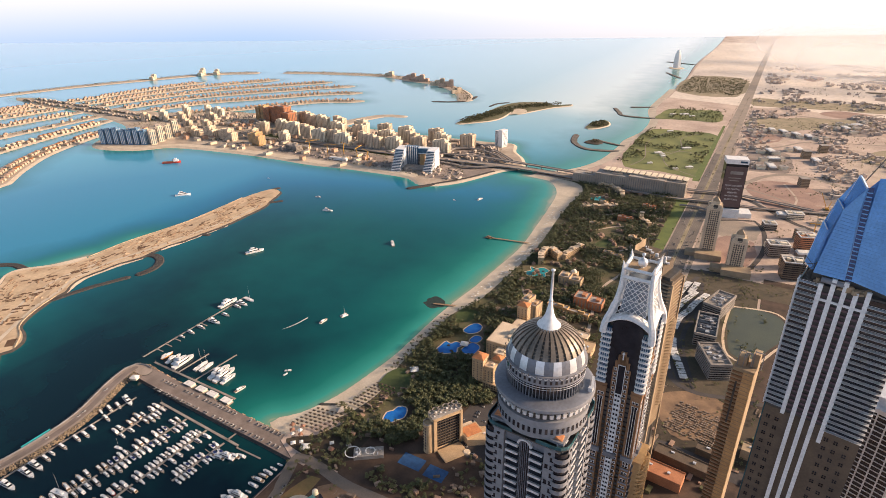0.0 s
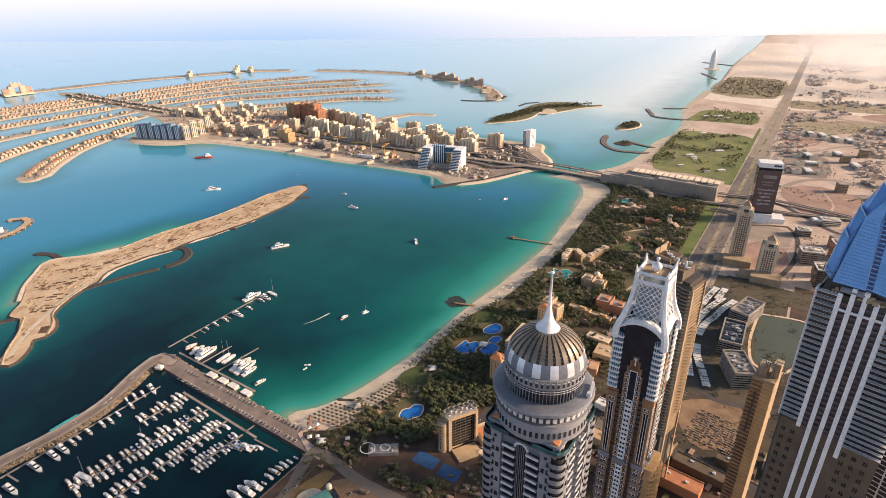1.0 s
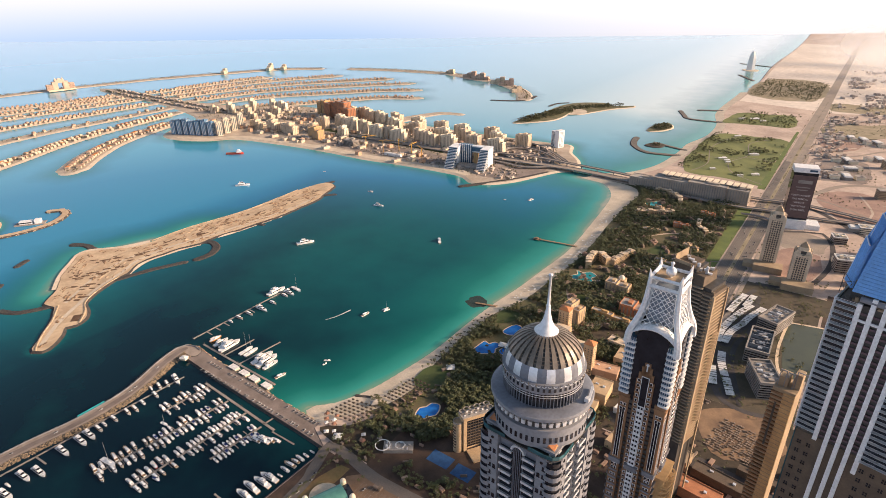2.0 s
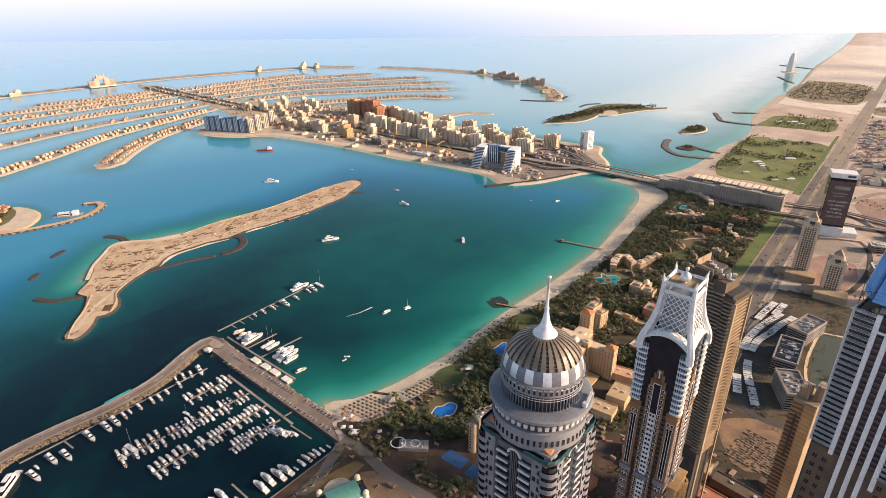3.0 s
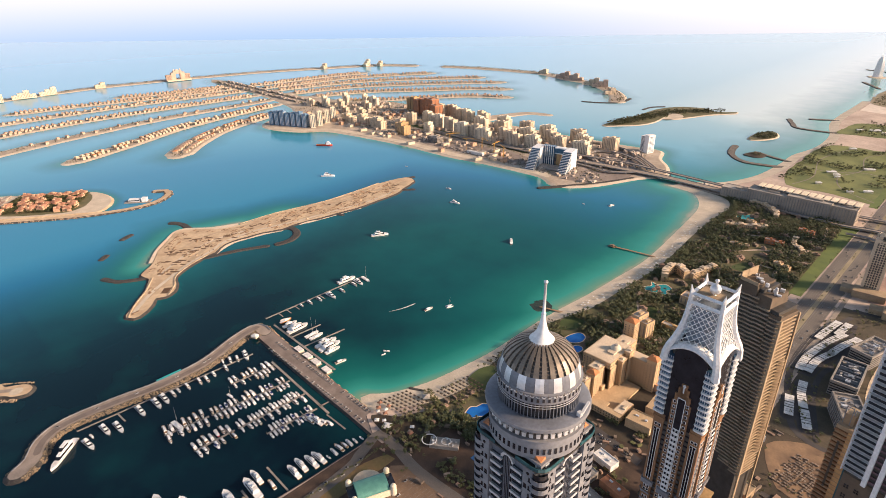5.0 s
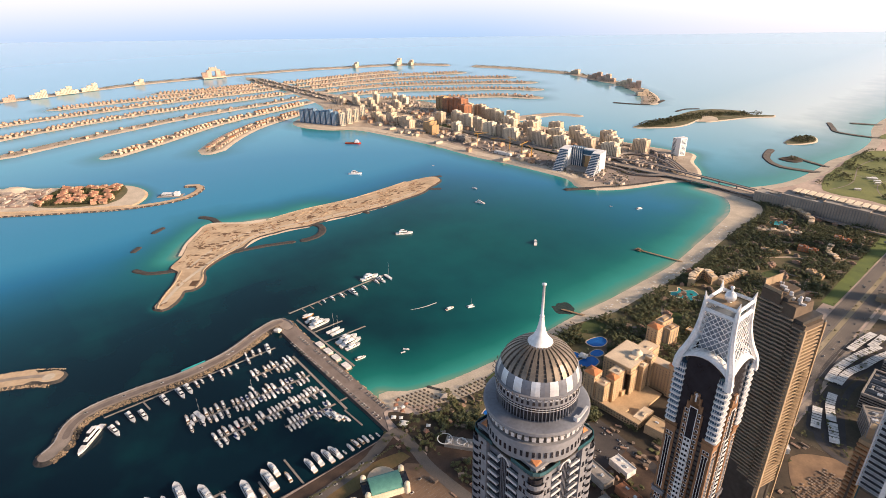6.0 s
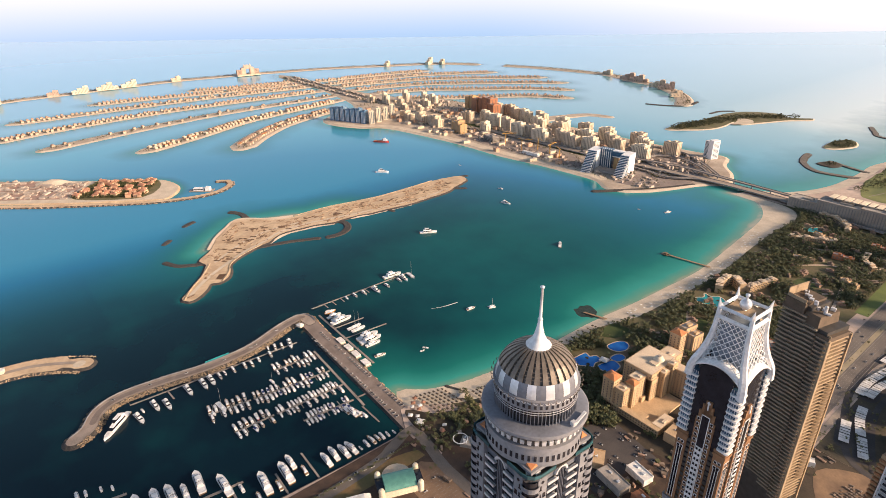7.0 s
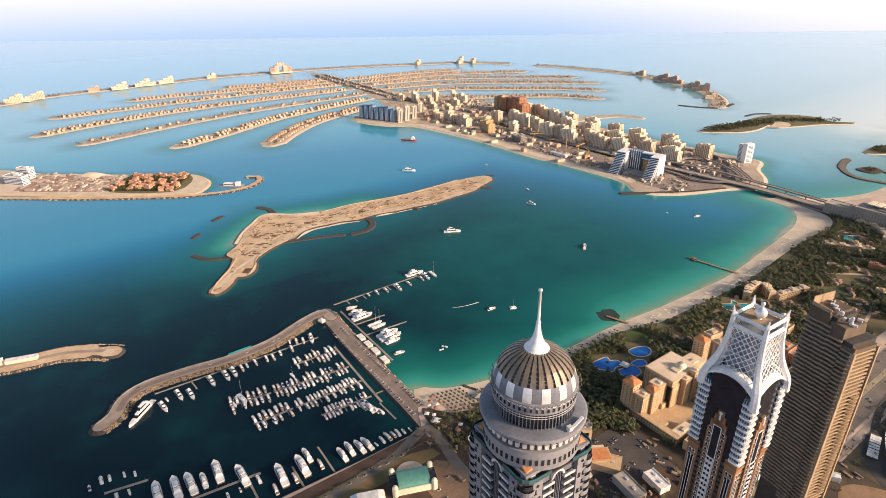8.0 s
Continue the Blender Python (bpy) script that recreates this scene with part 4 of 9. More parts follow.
sheet("service_road", [(-84, 690), (-77, 690), (-77, 1500), (-84, 1500)], 3.36, "asphalt_dusty", "narrow service road beside the highway")


def boulders(name, line, rows, label):
    """Armour stones dumped along both banks of a sea wall."""
    r = random.Random(5)
    s = Shape()
    for off, zz in rows:
        side = offset(line, off)
        for i, (x, y) in enumerate(side):
            a, b = side[max(i - 1, 0)], side[min(i + 1, len(side) - 1)]
            k = math.hypot(b[0] - a[0], b[1] - a[1]) or 1.0
            ux, uy = (b[0] - a[0]) / k, (b[1] - a[1]) / k
            for _ in range(7):
                a, w = r.uniform(0, 180), r.uniform(0.8, 1.9)
                s.box(x + r.uniform(-1, 1) + ux * (q := r.uniform(-4, 4)), y + r.uniform(-1, 1) + uy * q, zz - 0.5 + r.uniform(-0.3, 0.2), w, w * r.uniform(0.6, 1), w * r.uniform(0.6, 0.9), a, r.uniform(0.5, 0.85))
    return solid(name, s, "boulder", label, kind="stuff")


boulders("breakwater_boulders", WALL_LINE, ((9.2, 2.7), (10.4, 2.3), (11.6, 1.8), (12.8, 1.2), (14.0, 0.7), (15.2, 0.2), (-11, 1.6), (-13, 0.7)), "tan armour boulders along the breakwater's banks")
boulders("breakwater_boulders", WALL2, ((18, 1.9), (19.6, 0.8), (-18, 1.9), (-19.6, 0.8)), "tan armour boulders round the second breakwater")
boulders("mole_boulders", MOLE, ((12.8, 1.7), (14, 0.5)), "tan armour boulders along the mole")
boulders("peninsula_boulders", PEN_WALL, ((7.8, 2.0), (9.3, 0.8), (-7.8, 2.0), (-9.3, 0.8)), "tan armour boulders along the sea wall")

# ---- the towers ----


def box_mesh(name, sx, sy, sz, mat):
    """A box centred on x and y, standing on z = 0."""
    return Shape().box(0, 0, 0, sx, sy, sz).mesh(name, mat)


def put(name, me, parent, x, y, z, turn=0.0, label=""):
    return part(name, me, None, parent, label, m=pose(x, y, z, 0, 0, turn))


def around(n, r, start=0.0):
    """n places on a circle, with the turn that faces outward along local -y."""
    for i in range(n):
        a = 360.0 * i / n + start
        yield i, r * math.cos(radians(a)), r * math.sin(radians(a)), a + 90


def sides(half):
    """The four faces of a square tower: a function from (along, out, up) to local metres, and the face's turn."""
    for k in range(4):
        a = radians(90 * k)
        yield 90 * k, (lambda u, o, z, a=a: (u * math.cos(a) + (half + o) * math.sin(a), u * math.sin(a) - (half + o) * math.cos(a), z))


def domed_tower():
    t = thing("domed_tower", "pale grey residential tower with a ribbed dome and white spire", "tower", (-56.3, 176.8, 3), -3)
    H = 340.0
    part("shaft", Shape().box(0, 0, 0, 29.4, 29.4, H), "steel_grey", t)
    pier = Shape().prism([(-4.1, -4.1), (0.3, -4.1), (4.1, -0.3), (4.1, 4.1), (-4.1, 4.1)], 0, H).prism([(-4.5, -4.5), (0.2, -4.5), (4.5, -0.2), (4.5, 4.5), (-4.5, 4.5)], H - 1.2, H)
    pier_me = pier.mesh("corner_pier", "pale_concrete")
    bay = Shape().spin([(3.0, 0), (3.0, H - 1.5)], 20, 1.3, -1.3)
    bay_me = bay.mesh("corner_bay", "glass_dark", True)
    lip_me = Shape().spin([(2.9, 0.0), (3.5, 0.0), (3.5, 2.1), (3.35, 2.1), (3.35, 0.4), (2.9, 0.4)], 20, 1.3, -1.3).mesh("corner_balcony", "pale_concrete")
    win = Shape().box(0, 0, 0, 1.25, 0.3, 1.7).box(0, -0.12, -0.22, 1.5, 0.4, 0.18).mesh("window", "glass_dark")
    slab = Shape().box(0, 0, 0, 5.2, 1.7, 0.45).box(0, -0.75, 0.45, 5.2, 0.16, 0.75).mesh("balcony", "silver")
    glazing = box_mesh("glazing", 5.3, 0.3, H - 6, "glass_dark")
    fin = box_mesh("mullion", 0.22, 0.5, 92, "steel_grey")
    strip = box_mesh("pilaster", 3.4, 0.5, H - 4, "glass_dark")
    arch = Shape().spin([(2.2, -0.7), (3.1, -0.7), (3.1, 0.7), (2.2, 0.7), (2.2, -0.7)], 14, a0=0, a1=180)
    arch.v = [(x, z, y) for x, y, z in arch.v]
    arch_me = arch.mesh("arch", "silver")
    # piers with a rounded bay of balconies at every corner
    for i, (sx, sy) in enumerate(((1, -1), (1, 1), (-1, 1), (-1, -1))):
        put("corner_pier", pier_me, t, 12.4 * sx, 12.4 * sy, 0, 90 * i)
        put("corner_bay", bay_me, t, 12.4 * sx, 12.4 * sy, 0, 90 * i)
        for k in range(24 if i in (0, 1, 3) else 0):
            put("corner_balcony", lip_me, t, 12.4 * sx, 12.4 * sy, H - 6.0 - 3.9 * k, 90 * i)
    deck = [(-16.9, -12.2), (-16.3, -14.6), (-14.6, -16.3), (-12.2, -16.9)]
    deck = [q for k in range(4) for q in [(x * math.cos(k * math.pi / 2) - y * math.sin(k * math.pi / 2), x * math.sin(k * math.pi / 2) + y * math.cos(k * math.pi / 2)) for x, y in deck]]
    eye = Shape().spin([(0.0, 0.16), (0.62, 0.16), (0.62, -0.3)], 14)
    eye.v = [(x, -z, y) for x, y, z in eye.v]
    eye_me = eye.mesh("round_window", "glass_dark")
    for turn, f in sides(14.7):
        put("pilaster", strip, t, *f(0, 0.1, 0), turn)
        put("arch", arch_me, t, *f(0, 0.35, H - 5.4), turn)
        for u in (-1.2, -0.4, 0.4, 1.2):
            put("mullion", fin, t, *f(u, 0.45, H - 96), turn)
        for u in (-5.0, 5.0):
            put("glazing", glazing, t, *f(u, 0.1, 0), turn)
            for k in range(23 if turn in (0, 90) else 0):
                put("balcony", slab, t, *f(u, 0.85, H - 7 - 3.9 * k), turn)
        for u in (-12.6, 12.6):
            for k in range(22 if turn in (0, 90) else 0):
                put("window", win, t, *f(u - 0.95 * math.copysign(1, u), 1.75, H - 6.5 - 3.9 * k), turn)
                if k % 2:
                    put("window", win, t, *f(u - 3.0 * math.copysign(1, u), 1.75, H - 6.5 - 3.9 * k), turn)
    # corner terraces with glass rails
    part("terrace_deck", Shape().prism(deck, H - 0.6, H + 0.02), "dark_metal", t, "dark roof deck at the corners")
    for k in range(4):
        rail = Shape()
        cs = [deck[4 * k - 1]] + deck[4 * k:4 * k + 4] + [deck[(4 * k + 4) % 16]]
        ends = [tuple(cs[1][i] + (cs[0][i] - cs[1][i]) * 0.30 for i in (0, 1))] + cs[1:5] + [tuple(cs[4][i] + (cs[5][i] - cs[4][i]) * 0.30 for i in (0, 1))]
        for a, b in zip(ends, ends[1:]):
            rail.box((a[0] + b[0]) / 2, (a[1] + b[1]) / 2, H, math.hypot(b[0] - a[0], b[1] - a[1]), 0.25, 1.5, math.degrees(math.atan2(b[1] - a[1], b[0] - a[0])))
        part("parapet", rail, "glass_teal", t, "green-tinted glass corner parapet")
    for turn, f in sides(14.7):
        for u in (-10.6, 10.6):
            put("round_window", eye_me, t, *f(u, 1.85, H - 3.2), turn)
    for sx, sy in ((-1, -1), (1, -1), (1, 1), (-1, 1)):
        part("roof_unit", Shape().box(13.4 * sx, 14.2 * sy, H, 2.4, 1.1, 1.2, 25), "white_paint", t, "white rooftop machine unit")
        part("roof_unit", Shape().box(14.6 * sx, 11.6 * sy, H, 1.2, 2.0, 1.0), "white_paint", t, "white rooftop machine unit")
    prow = Shape()
    prow.prism([(21.2 * math.cos(radians(a)), 21.2 * math.sin(radians(a))) for a in (45, 135, 225, 315)], H + 1.0, H + 2.3)
    part("prow", prow, "pale_concrete", t, "pointed concrete ledge under the drum")
    for i, x, y, a in around(4, 18.4, 45):
        tile = Shape().add([(-2.6, 1.6, 0), (2.6, 1.6, 0), (0, -1.5, 0), (-2.4, 1.9, 1.5), (2.4, 1.9, 1.5)], ((0, 2, 1), (0, 3, 2), (1, 2, 4), (2, 3, 4), (3, 0, 1, 4)))
        part("tile_roof", tile, "roof_tile", t, "orange tiled ledge roof", m=pose(x, y, H + 2.3, 0, 0, a))
    # lower drum
    D = H + 1.5
    part("drum", Shape().spin([(17.0, D), (17.6, D + 0.3), (17.6, D + 8.0), (17.9, D + 8.1), (17.9, D + 8.5), (16.6, D + 8.6)], 96), "pale_concrete", t)
    part("cornice", Shape().spin([(16.6, D + 12.4), (18.6, D + 12.9), (19.2, D + 13.6), (19.2, D + 14.7), (18.9, D + 14.9)], 96), "pale_concrete", t)
    part("ring_roof", Shape().spin([(18.9, D + 14.9), (17.6, D + 15.5), (14.0, D + 15.9)], 96), "steel_grey", t, "sloping lilac-grey metal ring roof", smooth=True)
    dw = Shape().box(0, 0, 0, 0.95, 0.4, 2.4).mesh("drum_window", "glass_dark")
    for i, x, y, a in around(52, 17.55):
        put("drum_window", dw, t, x, y, D + 2.6, a)
    hood = Shape().box(0, 0, 0, 1.5, 1.2, 0.3).box(0, 0.1, -1.7, 1.3, 0.9, 1.7, 0, 1.15).mesh("hood", "silver")
    dark = Shape().spin([(16.6, D + 8.6), (16.6, D + 12.4)], 96)
    part("clerestory", dark, "dark_metal", t)
    for i, x, y, a in around(44, 17.3):
        put("hood", hood, t, x, y, D + 11.4, a)
    # glazed colonnade and upper gallery
    E = D + 15.9
    part("colonnade_glass", Shape().spin([(14.2, E - 0.4), (14.2, E + 6.0)], 72), "glass_dark", t)
    cfin = box_mesh("colonnade_fin", 0.2, 0.6, 6.0, "steel_grey")
    for i, x, y, a in around(72, 14.45):
        put("colonnade_fin", cfin, t, x, y, E - 0.1, a)
    part("gallery_rail", Shape().spin([(14.8, E + 5.4), (14.92, E + 5.4), (14.92, E + 5.6), (14.8, E + 5.6), (14.8, E + 5.4)], 72).spin([(14.8, E + 4.5), (14.92, E + 4.5), (14.92, E + 4.65), (14.8, E + 4.65), (14.8, E + 4.5)], 72), "silver", t)
    part("gallery", Shape().spin([(14.2, E + 6.0), (14.8, E + 6.1), (14.9, E + 9.6), (15.3, E + 10.0), (15.3, E + 10.4), (14.5, E + 10.6)], 96), "pale_concrete", t)
    gw = Shape().box(0, 0, 0, 0.8, 0.35, 1.35).mesh("gallery_window", "glass_dark")
    for i, x, y, a in around(48, 14.85):
        put("gallery_window", gw, t, x, y, E + 7.2, a)
    scallop = Shape().spin([(0.55, 0.0), (0.85, 0.0), (0.85, 0.3), (0.55, 0.3), (0.55, 0.0)], 8, a0=180, a1=360)
    scallop.v = [(x, -z, y) for x, y, z in scallop.v]
    scallop_me = scallop.mesh("scallop", "silver")
    for i, x, y, a in around(48, 14.95):
        put("scallop", scallop_me, t, x, y, E + 10.0, a)
    hook = Shape().tube([(0, 0.2, 0), (0, -0.9, 0.2), (0, -1.3, 0.9), (0, -1.0, 1.5)], 0.16, 5).mesh("bracket", "bronze")
    for i, x, y, a in around(36, 14.9):
        put("bracket", hook, t, x, y, E + 9.8, a)
    # dome
    Z0, A, B = E + 10.6, 14.5, 13.4

    def on_dome(th, k=1.0):
        return A * k * math.cos(th), Z0 + B * k * math.sin(th)
    part("dome_shell", Shape().spin([on_dome(radians(th), 0.955) for th in (0, 8, 16, 24, 32, 40, 48, 56, 64, 72, 76)], 72), "dark_metal", t, "dark inner skin of the dome", smooth=True)
    n = 28
    step = 360.0 / n
    for k, mat in ((0, "silver"), (1, "steel_grey")):
        seg = Shape().spin([on_dome(radians(th)) for th in (0, 5, 10, 15, 20, 23)], 2, a0=-step * 0.485, a1=step * 0.485).mesh("dome_panel", mat)
        for i in range(k, n, 2):
            put("dome_panel", seg, t, 0, 0, 0, step * i, "")
    rib = Shape()
    path = [on_dome(radians(th), 0.995) for th in (23, 32, 42, 52, 62, 70, 76)]
    for (r0, z0), (r1, z1) in zip(path, path[1:]):
        w0, w1 = 0.066 * r0 + 0.05, 0.066 * r1 + 0.05
        rib.add([(r0, -w0, z0), (r0, w0, z0), (r1, w1, z1), (r1, -w1, z1), (r0 - 0.5, -w0, z0 - 0.3), (r0 - 0.5, w0, z0 - 0.3), (r1 - 0.5, w1, z1 - 0.3), (r1 - 0.5, -w1, z1 - 0.3)], ((0, 1, 2, 3), (0, 3, 7, 4), (1, 5, 6, 2)))
    rib_me = rib.mesh("dome_rib", "bronze")
    for i in range(n):
        put("dome_rib", rib_me, t, 0, 0, 0, step * (i + 0.5))
    for th in (29, 34, 40, 47, 54, 60):
        r, z = on_dome(radians(th), 0.965)
        part("dome_hoop", Shape().spin([(r, z - 0.15), (r + 0.2, z - 0.15), (r + 0.15, z + 0.15), (r - 0.1, z + 0.15)], 72), "bronze", t)
    C = Z0 + 12.3
    part("spire_cone", Shape().spin([(4.6, C - 0.6), (4.7, C), (4.3, C + 0.5), (3.3, C + 1.5), (2.4, C + 2.9), (1.7, C + 4.6), (1.2, C + 6.6), (0.85, C + 8.8), (0.7, C + 10.4)], 32), "white_paint", t, "white flared spire cone", smooth=True)
    mast = Shape().spin([(0.62, C + 10), (0.9, C + 10.4), (0.62, C + 10.9), (0.55, C + 11), (0.42, C + 22.2), (0.75, C + 22.4), (0.75, C + 22.9), (0.0, C + 23.2)], 16)
    part("mast", mast, "silver", t, "slender metal mast", smooth=True)
    part("maintenance_arm", Shape().box(17.4, 4.5, E + 0.2, 0.9, 7.5, 0.8, 15).box(18.0, 0.5, E, 1.6, 1.6, 1.6), "silver", t)


domed_tower()


def crowned_tower():
    t = thing("crowned_tower", "brown stone residential tower with a white latticed crown", "tower", (-50, 328, 3), -2)
    part("shaft", Shape().box(0, 0, 0, 25.4, 25.4, 299), "brown_stone", t)
    part("attic", Shape().box(0, 0, 299, 23, 23, 4), "dark_metal", t)
    F = 3.75
    shelf = Shape().prism([(-2.9, -3.0), (-2.2, -3.7), (2.6, -3.7), (3.6, -3.0), (3.6, 2.4), (3.0, 3.0), (-2.9, 3.0)], 0, 1.05).mesh("balcony", "white_paint")
    glaze = Shape().box(0, 0, 0, 5.0, 5.0, 42).mesh("corner_glazing", "glass_blue")
    post = Shape()
    for a, b in ((-2.5, -2.5), (2.5, -2.5), (2.5, 2.5), (0, -2.6), (-1.3, -2.6), (1.3, -2.6), (2.6, 0), (2.6, 1.3), (2.6, -1.3)):
        post.box(a, b, 0, 0.22, 0.22, 42)
    post_me = post.mesh("corner_mullion", "silver")
    for i, (sx, sy) in enumerate(((1, -1), (1, 1), (-1, 1), (-1, -1))):
        put("corner_glazing", glaze, t, 12.0 * sx, 12.0 * sy, 258, 90 * i)
        put("corner_mullion", post_me, t, 12.0 * sx, 12.0 * sy, 258, 90 * i)
        for k in range(11):
            put("balcony", shelf, t, 12.0 * sx, 12.0 * sy, 259 + F * k, 90 * i)
    pier = Shape().box(0, 0, 0, 6.4, 6.4, 257).box(0, 0, 254.5, 7.4, 7.4, 1.6).box(0, 0, 257, 7.0, 7.0, 1.4)
    pier_me = pier.mesh("corner_pier", "brown_stone")
    stripe = Shape().box(0, 0, 0, 1.0, 0.3, 40).mesh("window_strip", "glass_dark")
    edge = Shape().box(0, 0, 0, 0.22, 0.4, 41).mesh("strip_edge", "white_paint")
    win = Shape().box(0, 0, 0, 1.7, 0.2, 2.0).mesh("window_frame", "white_paint")
    pane = Shape().box(0, 0, 0, 1.2, 0.3, 1.5).mesh("pane", "glass_dark")
    ledge = Shape().box(0, 0, 0, 7.6, 2.2, 3.4).box(0, -0.2, 3.4, 8.0, 2.6, 0.5).mesh("ledge", "pale_concrete")
    tray = Shape().box(0, 0, 0, 5.6, 1.8, 0.4).box(0, -0.8, 0.4, 5.6, 0.15, 1.0).mesh("tray_balcony", "pale_concrete")
    loggia = Shape().box(0, 0, 0, 2.3, 0.3, 2.4).mesh("loggia", "dark_metal")
    white = Shape().box(0, 0, 0, 3.7, 1.3, 1.6).box(0, 0.3, 1.6, 3.7, 0.6, 2.15).mesh("white_balcony", "white_paint")
    slot = Shape().box(0, 0, 0, 1.0, 0.4, 1.3).mesh("slot_window", "glass_dark")
    for sx, sy in ((-1, -1), (1, -1), (1, 1), (-1, 1)):
        put("corner_pier", pier_me, t, 11.2 * sx, 11.2 * sy, 0)

    def frame_window(f, u, o, z, turn):
        w = put("window_frame", win, t, *f(u, o, z), turn)
        part("pane", pane, None, w, m=pose(0, -0.06, 0.25))
    for k, (turn, f) in enumerate(sides(12.7)):
        # arched dark curtain wall
        cw = Shape()
        us = [-9.3 + 18.6 * i / 20 for i in range(21)]
        top = [303.0 + 5.6 * (1 - (u / 9.3) ** 2) for u in us]
        pts = [f(u, 1.2, 232) for u in us] + [f(u, 1.2, z) for u, z in zip(us, top)] + [f(u, -1.0, z) for u, z in zip(us, top)]
        cw.add(pts, [(i, i + 1, 22 + i, 21 + i) for i in range(20)] + [(21 + i, 22 + i, 43 + i, 42 + i) for i in range(20)])
        for u in (-9.3, 9.3):
            p = f(u, 0.1, 232)
            cw.box(*p, 0.1, 2.2, 71, turn)
        part("curtain_wall", cw, "glass_dark", t, "black arched curtain wall")
        hood = Shape()
        us = [-13.4 + 26.8 * i / 28 for i in range(29)]
        zs = [302.0 + 6.4 * (1 - (u / 13.4) ** 2) for u in us]
        n = 29
        pts = []
        for off, dz in ((2.4, 0.0), (2.4, 0.8), (0.4, 1.8), (-3.0, 2.8), (-3.0, 2.0)):
            pts += [f(u, off, z + dz) for u, z in zip(us, zs)]
        hood.add(pts, [(r * n + i, r * n + i + 1, (r + 1) * n + i + 1, (r + 1) * n + i) for r in range(4) for i in range(n - 1)] + [(4 * n + i, 4 * n + i + 1, i + 1, i) for i in range(n - 1)])
        part("arched_hood", hood, "white_paint", t, "white curved hood over the arch", smooth=True)
        # stepped gable with framed windows
        g = Shape()
        for w, z1 in ((11.0, 272.5), (9.0, 278.0), (6.2, 282.5), (3.4, 285.5)):
            p = f(0, 1.7, 150)
            g.box(*p, w, 1.0, z1 - 150, turn)
        part("gable", g, "brown_stone", t, "stepped brown stone gable")
        p = f(0, 2.35, 280)
        part("finial", Shape().box(*p, 0.7, 0.7, 5.5, turn).box(*f(0, 2.35, 284), 1.6, 0.7, 0.9, turn), "white_paint", t)
        part("tall_window", Shape().box(*f(0, 2.3, 250), 4.0, 0.25, 25.5, turn), "glass_dark", t)
        fr = Shape()
        for u in (-2.2, 2.2):
            fr.box(*f(u, 2.35, 150), 0.35, 0.4, 125.5, turn)
        fr.box(*f(0, 2.35, 275.3), 4.7, 0.4, 0.4, turn)
        part("tall_window_frame", fr, "white_paint", t)
        front = turn in (0, 90)
        for i in range(26 if front else 0):
            z = 252 - F * i
            put("white_balcony", white, t, *f(0, 2.5, z - 2), turn)
            for u in (-0.9, 0.9):
                put("slot_window", slot, t, *f(u, 2.95, z - 0.3), turn)
        for i in range(31):
            z = 271 - F * i
            for u in (-3.8, 3.8) if front else ():
                frame_window(f, u, 2.25, z, turn)
            if z < 254 and front:
                for u in (-6.6, 6.6):
                    put("loggia", loggia, t, *f(u, 1.35, z), turn)
        for u in (-11.2, 11.2):
            for du in (-0.75, 0.75):
                put("window_strip", stripe, t, *f(u + du, 1.75, 207), turn)
            for du in (-1.5, 0, 1.5):
                put("strip_edge", edge, t, *f(u + du, 1.8, 206), turn)
            for z in (249.0, 196.5, 245.4):
                for du in (-1.1, 1.1):
                    frame_window(f, u + du, 1.8, z + (0 if z > 200 else 2), turn)
            put("ledge", ledge, t, *f(u, 1.3, 201), turn)
            for i in range(10):
                put("tray_balcony", tray, t, *f(u, 2.0, 194 - 6.2 * i), turn)
                for du in (-1.0, 1.0) if front else ():
                    frame_window(f, u + du, 1.8, 195.6 - 6.2 * i, turn)
        put("ledge", ledge, t, *f(0, 2.8, 201), turn)
    # latticed crown
    corner = []
    for i, (sx, sy) in enumerate(((1, -1), (1, 1), (-1, 1), (-1, -1))):
        leg = []
        for z, r in ((296, 14.7), (302, 14.4), (306, 13.5), (310, 12.1), (315, 10.7), (321, 9.6), (327, 9.0), (334, 8.7), (339.5, 8.6), (341.5, 8.8), (344.2, 9.2)):
            leg.append((r * sx, r * sy, z))
        corner.append(leg)
        part("crown_leg", Shape().tube(leg[:9], 2.3, 6, 1.1).tube(leg[8:], 1.3, 4, 0.2), "white_paint", t, "curved white crown leg with a horn")
    bars = Shape()

    def leg_at(c, z):
        for a, b in zip(c, c[1:]):
            if a[2] <= z <= b[2]:
                return Vector(a).lerp(Vector(b), (z - a[2]) / (b[2] - a[2]))
    levels = [308, 311.5, 315, 318.5, 322, 325.5, 329, 332.5]
    for i in range(4):
        c0, c1 = corner[i], corner[(i + 1) % 4]
        cols = 6
        for z0, z1 in zip(levels, levels[1:]):
            for j in range(cols):
                for a, b in ((j, j + 1), (j + 1, j)):
                    p = leg_at(c0, z0).lerp(leg_at(c1, z0), a / cols)
                    q = leg_at(c0, z1).lerp(leg_at(c1, z1), b / cols)
                    bars.tube([p, q], 0.22, 4)
        for z in (319, 326.5):
            bars.tube([leg_at(c0, z), leg_at(c1, z)], 0.2, 4)
    part("crown_lattice", bars, "white_paint", t, "diagonal white lattice")
    ringb = Shape()
    for i in range(4):
        c0, c1 = corner[i], corner[(i + 1) % 4]
        for z, r in ((333.5, 1.3), (339.0, 1.1)):
            ringb.tube([leg_at(c0, z), leg_at(c1, z)], r, 4)
    part("crown_beam", ringb, "white_paint", t)
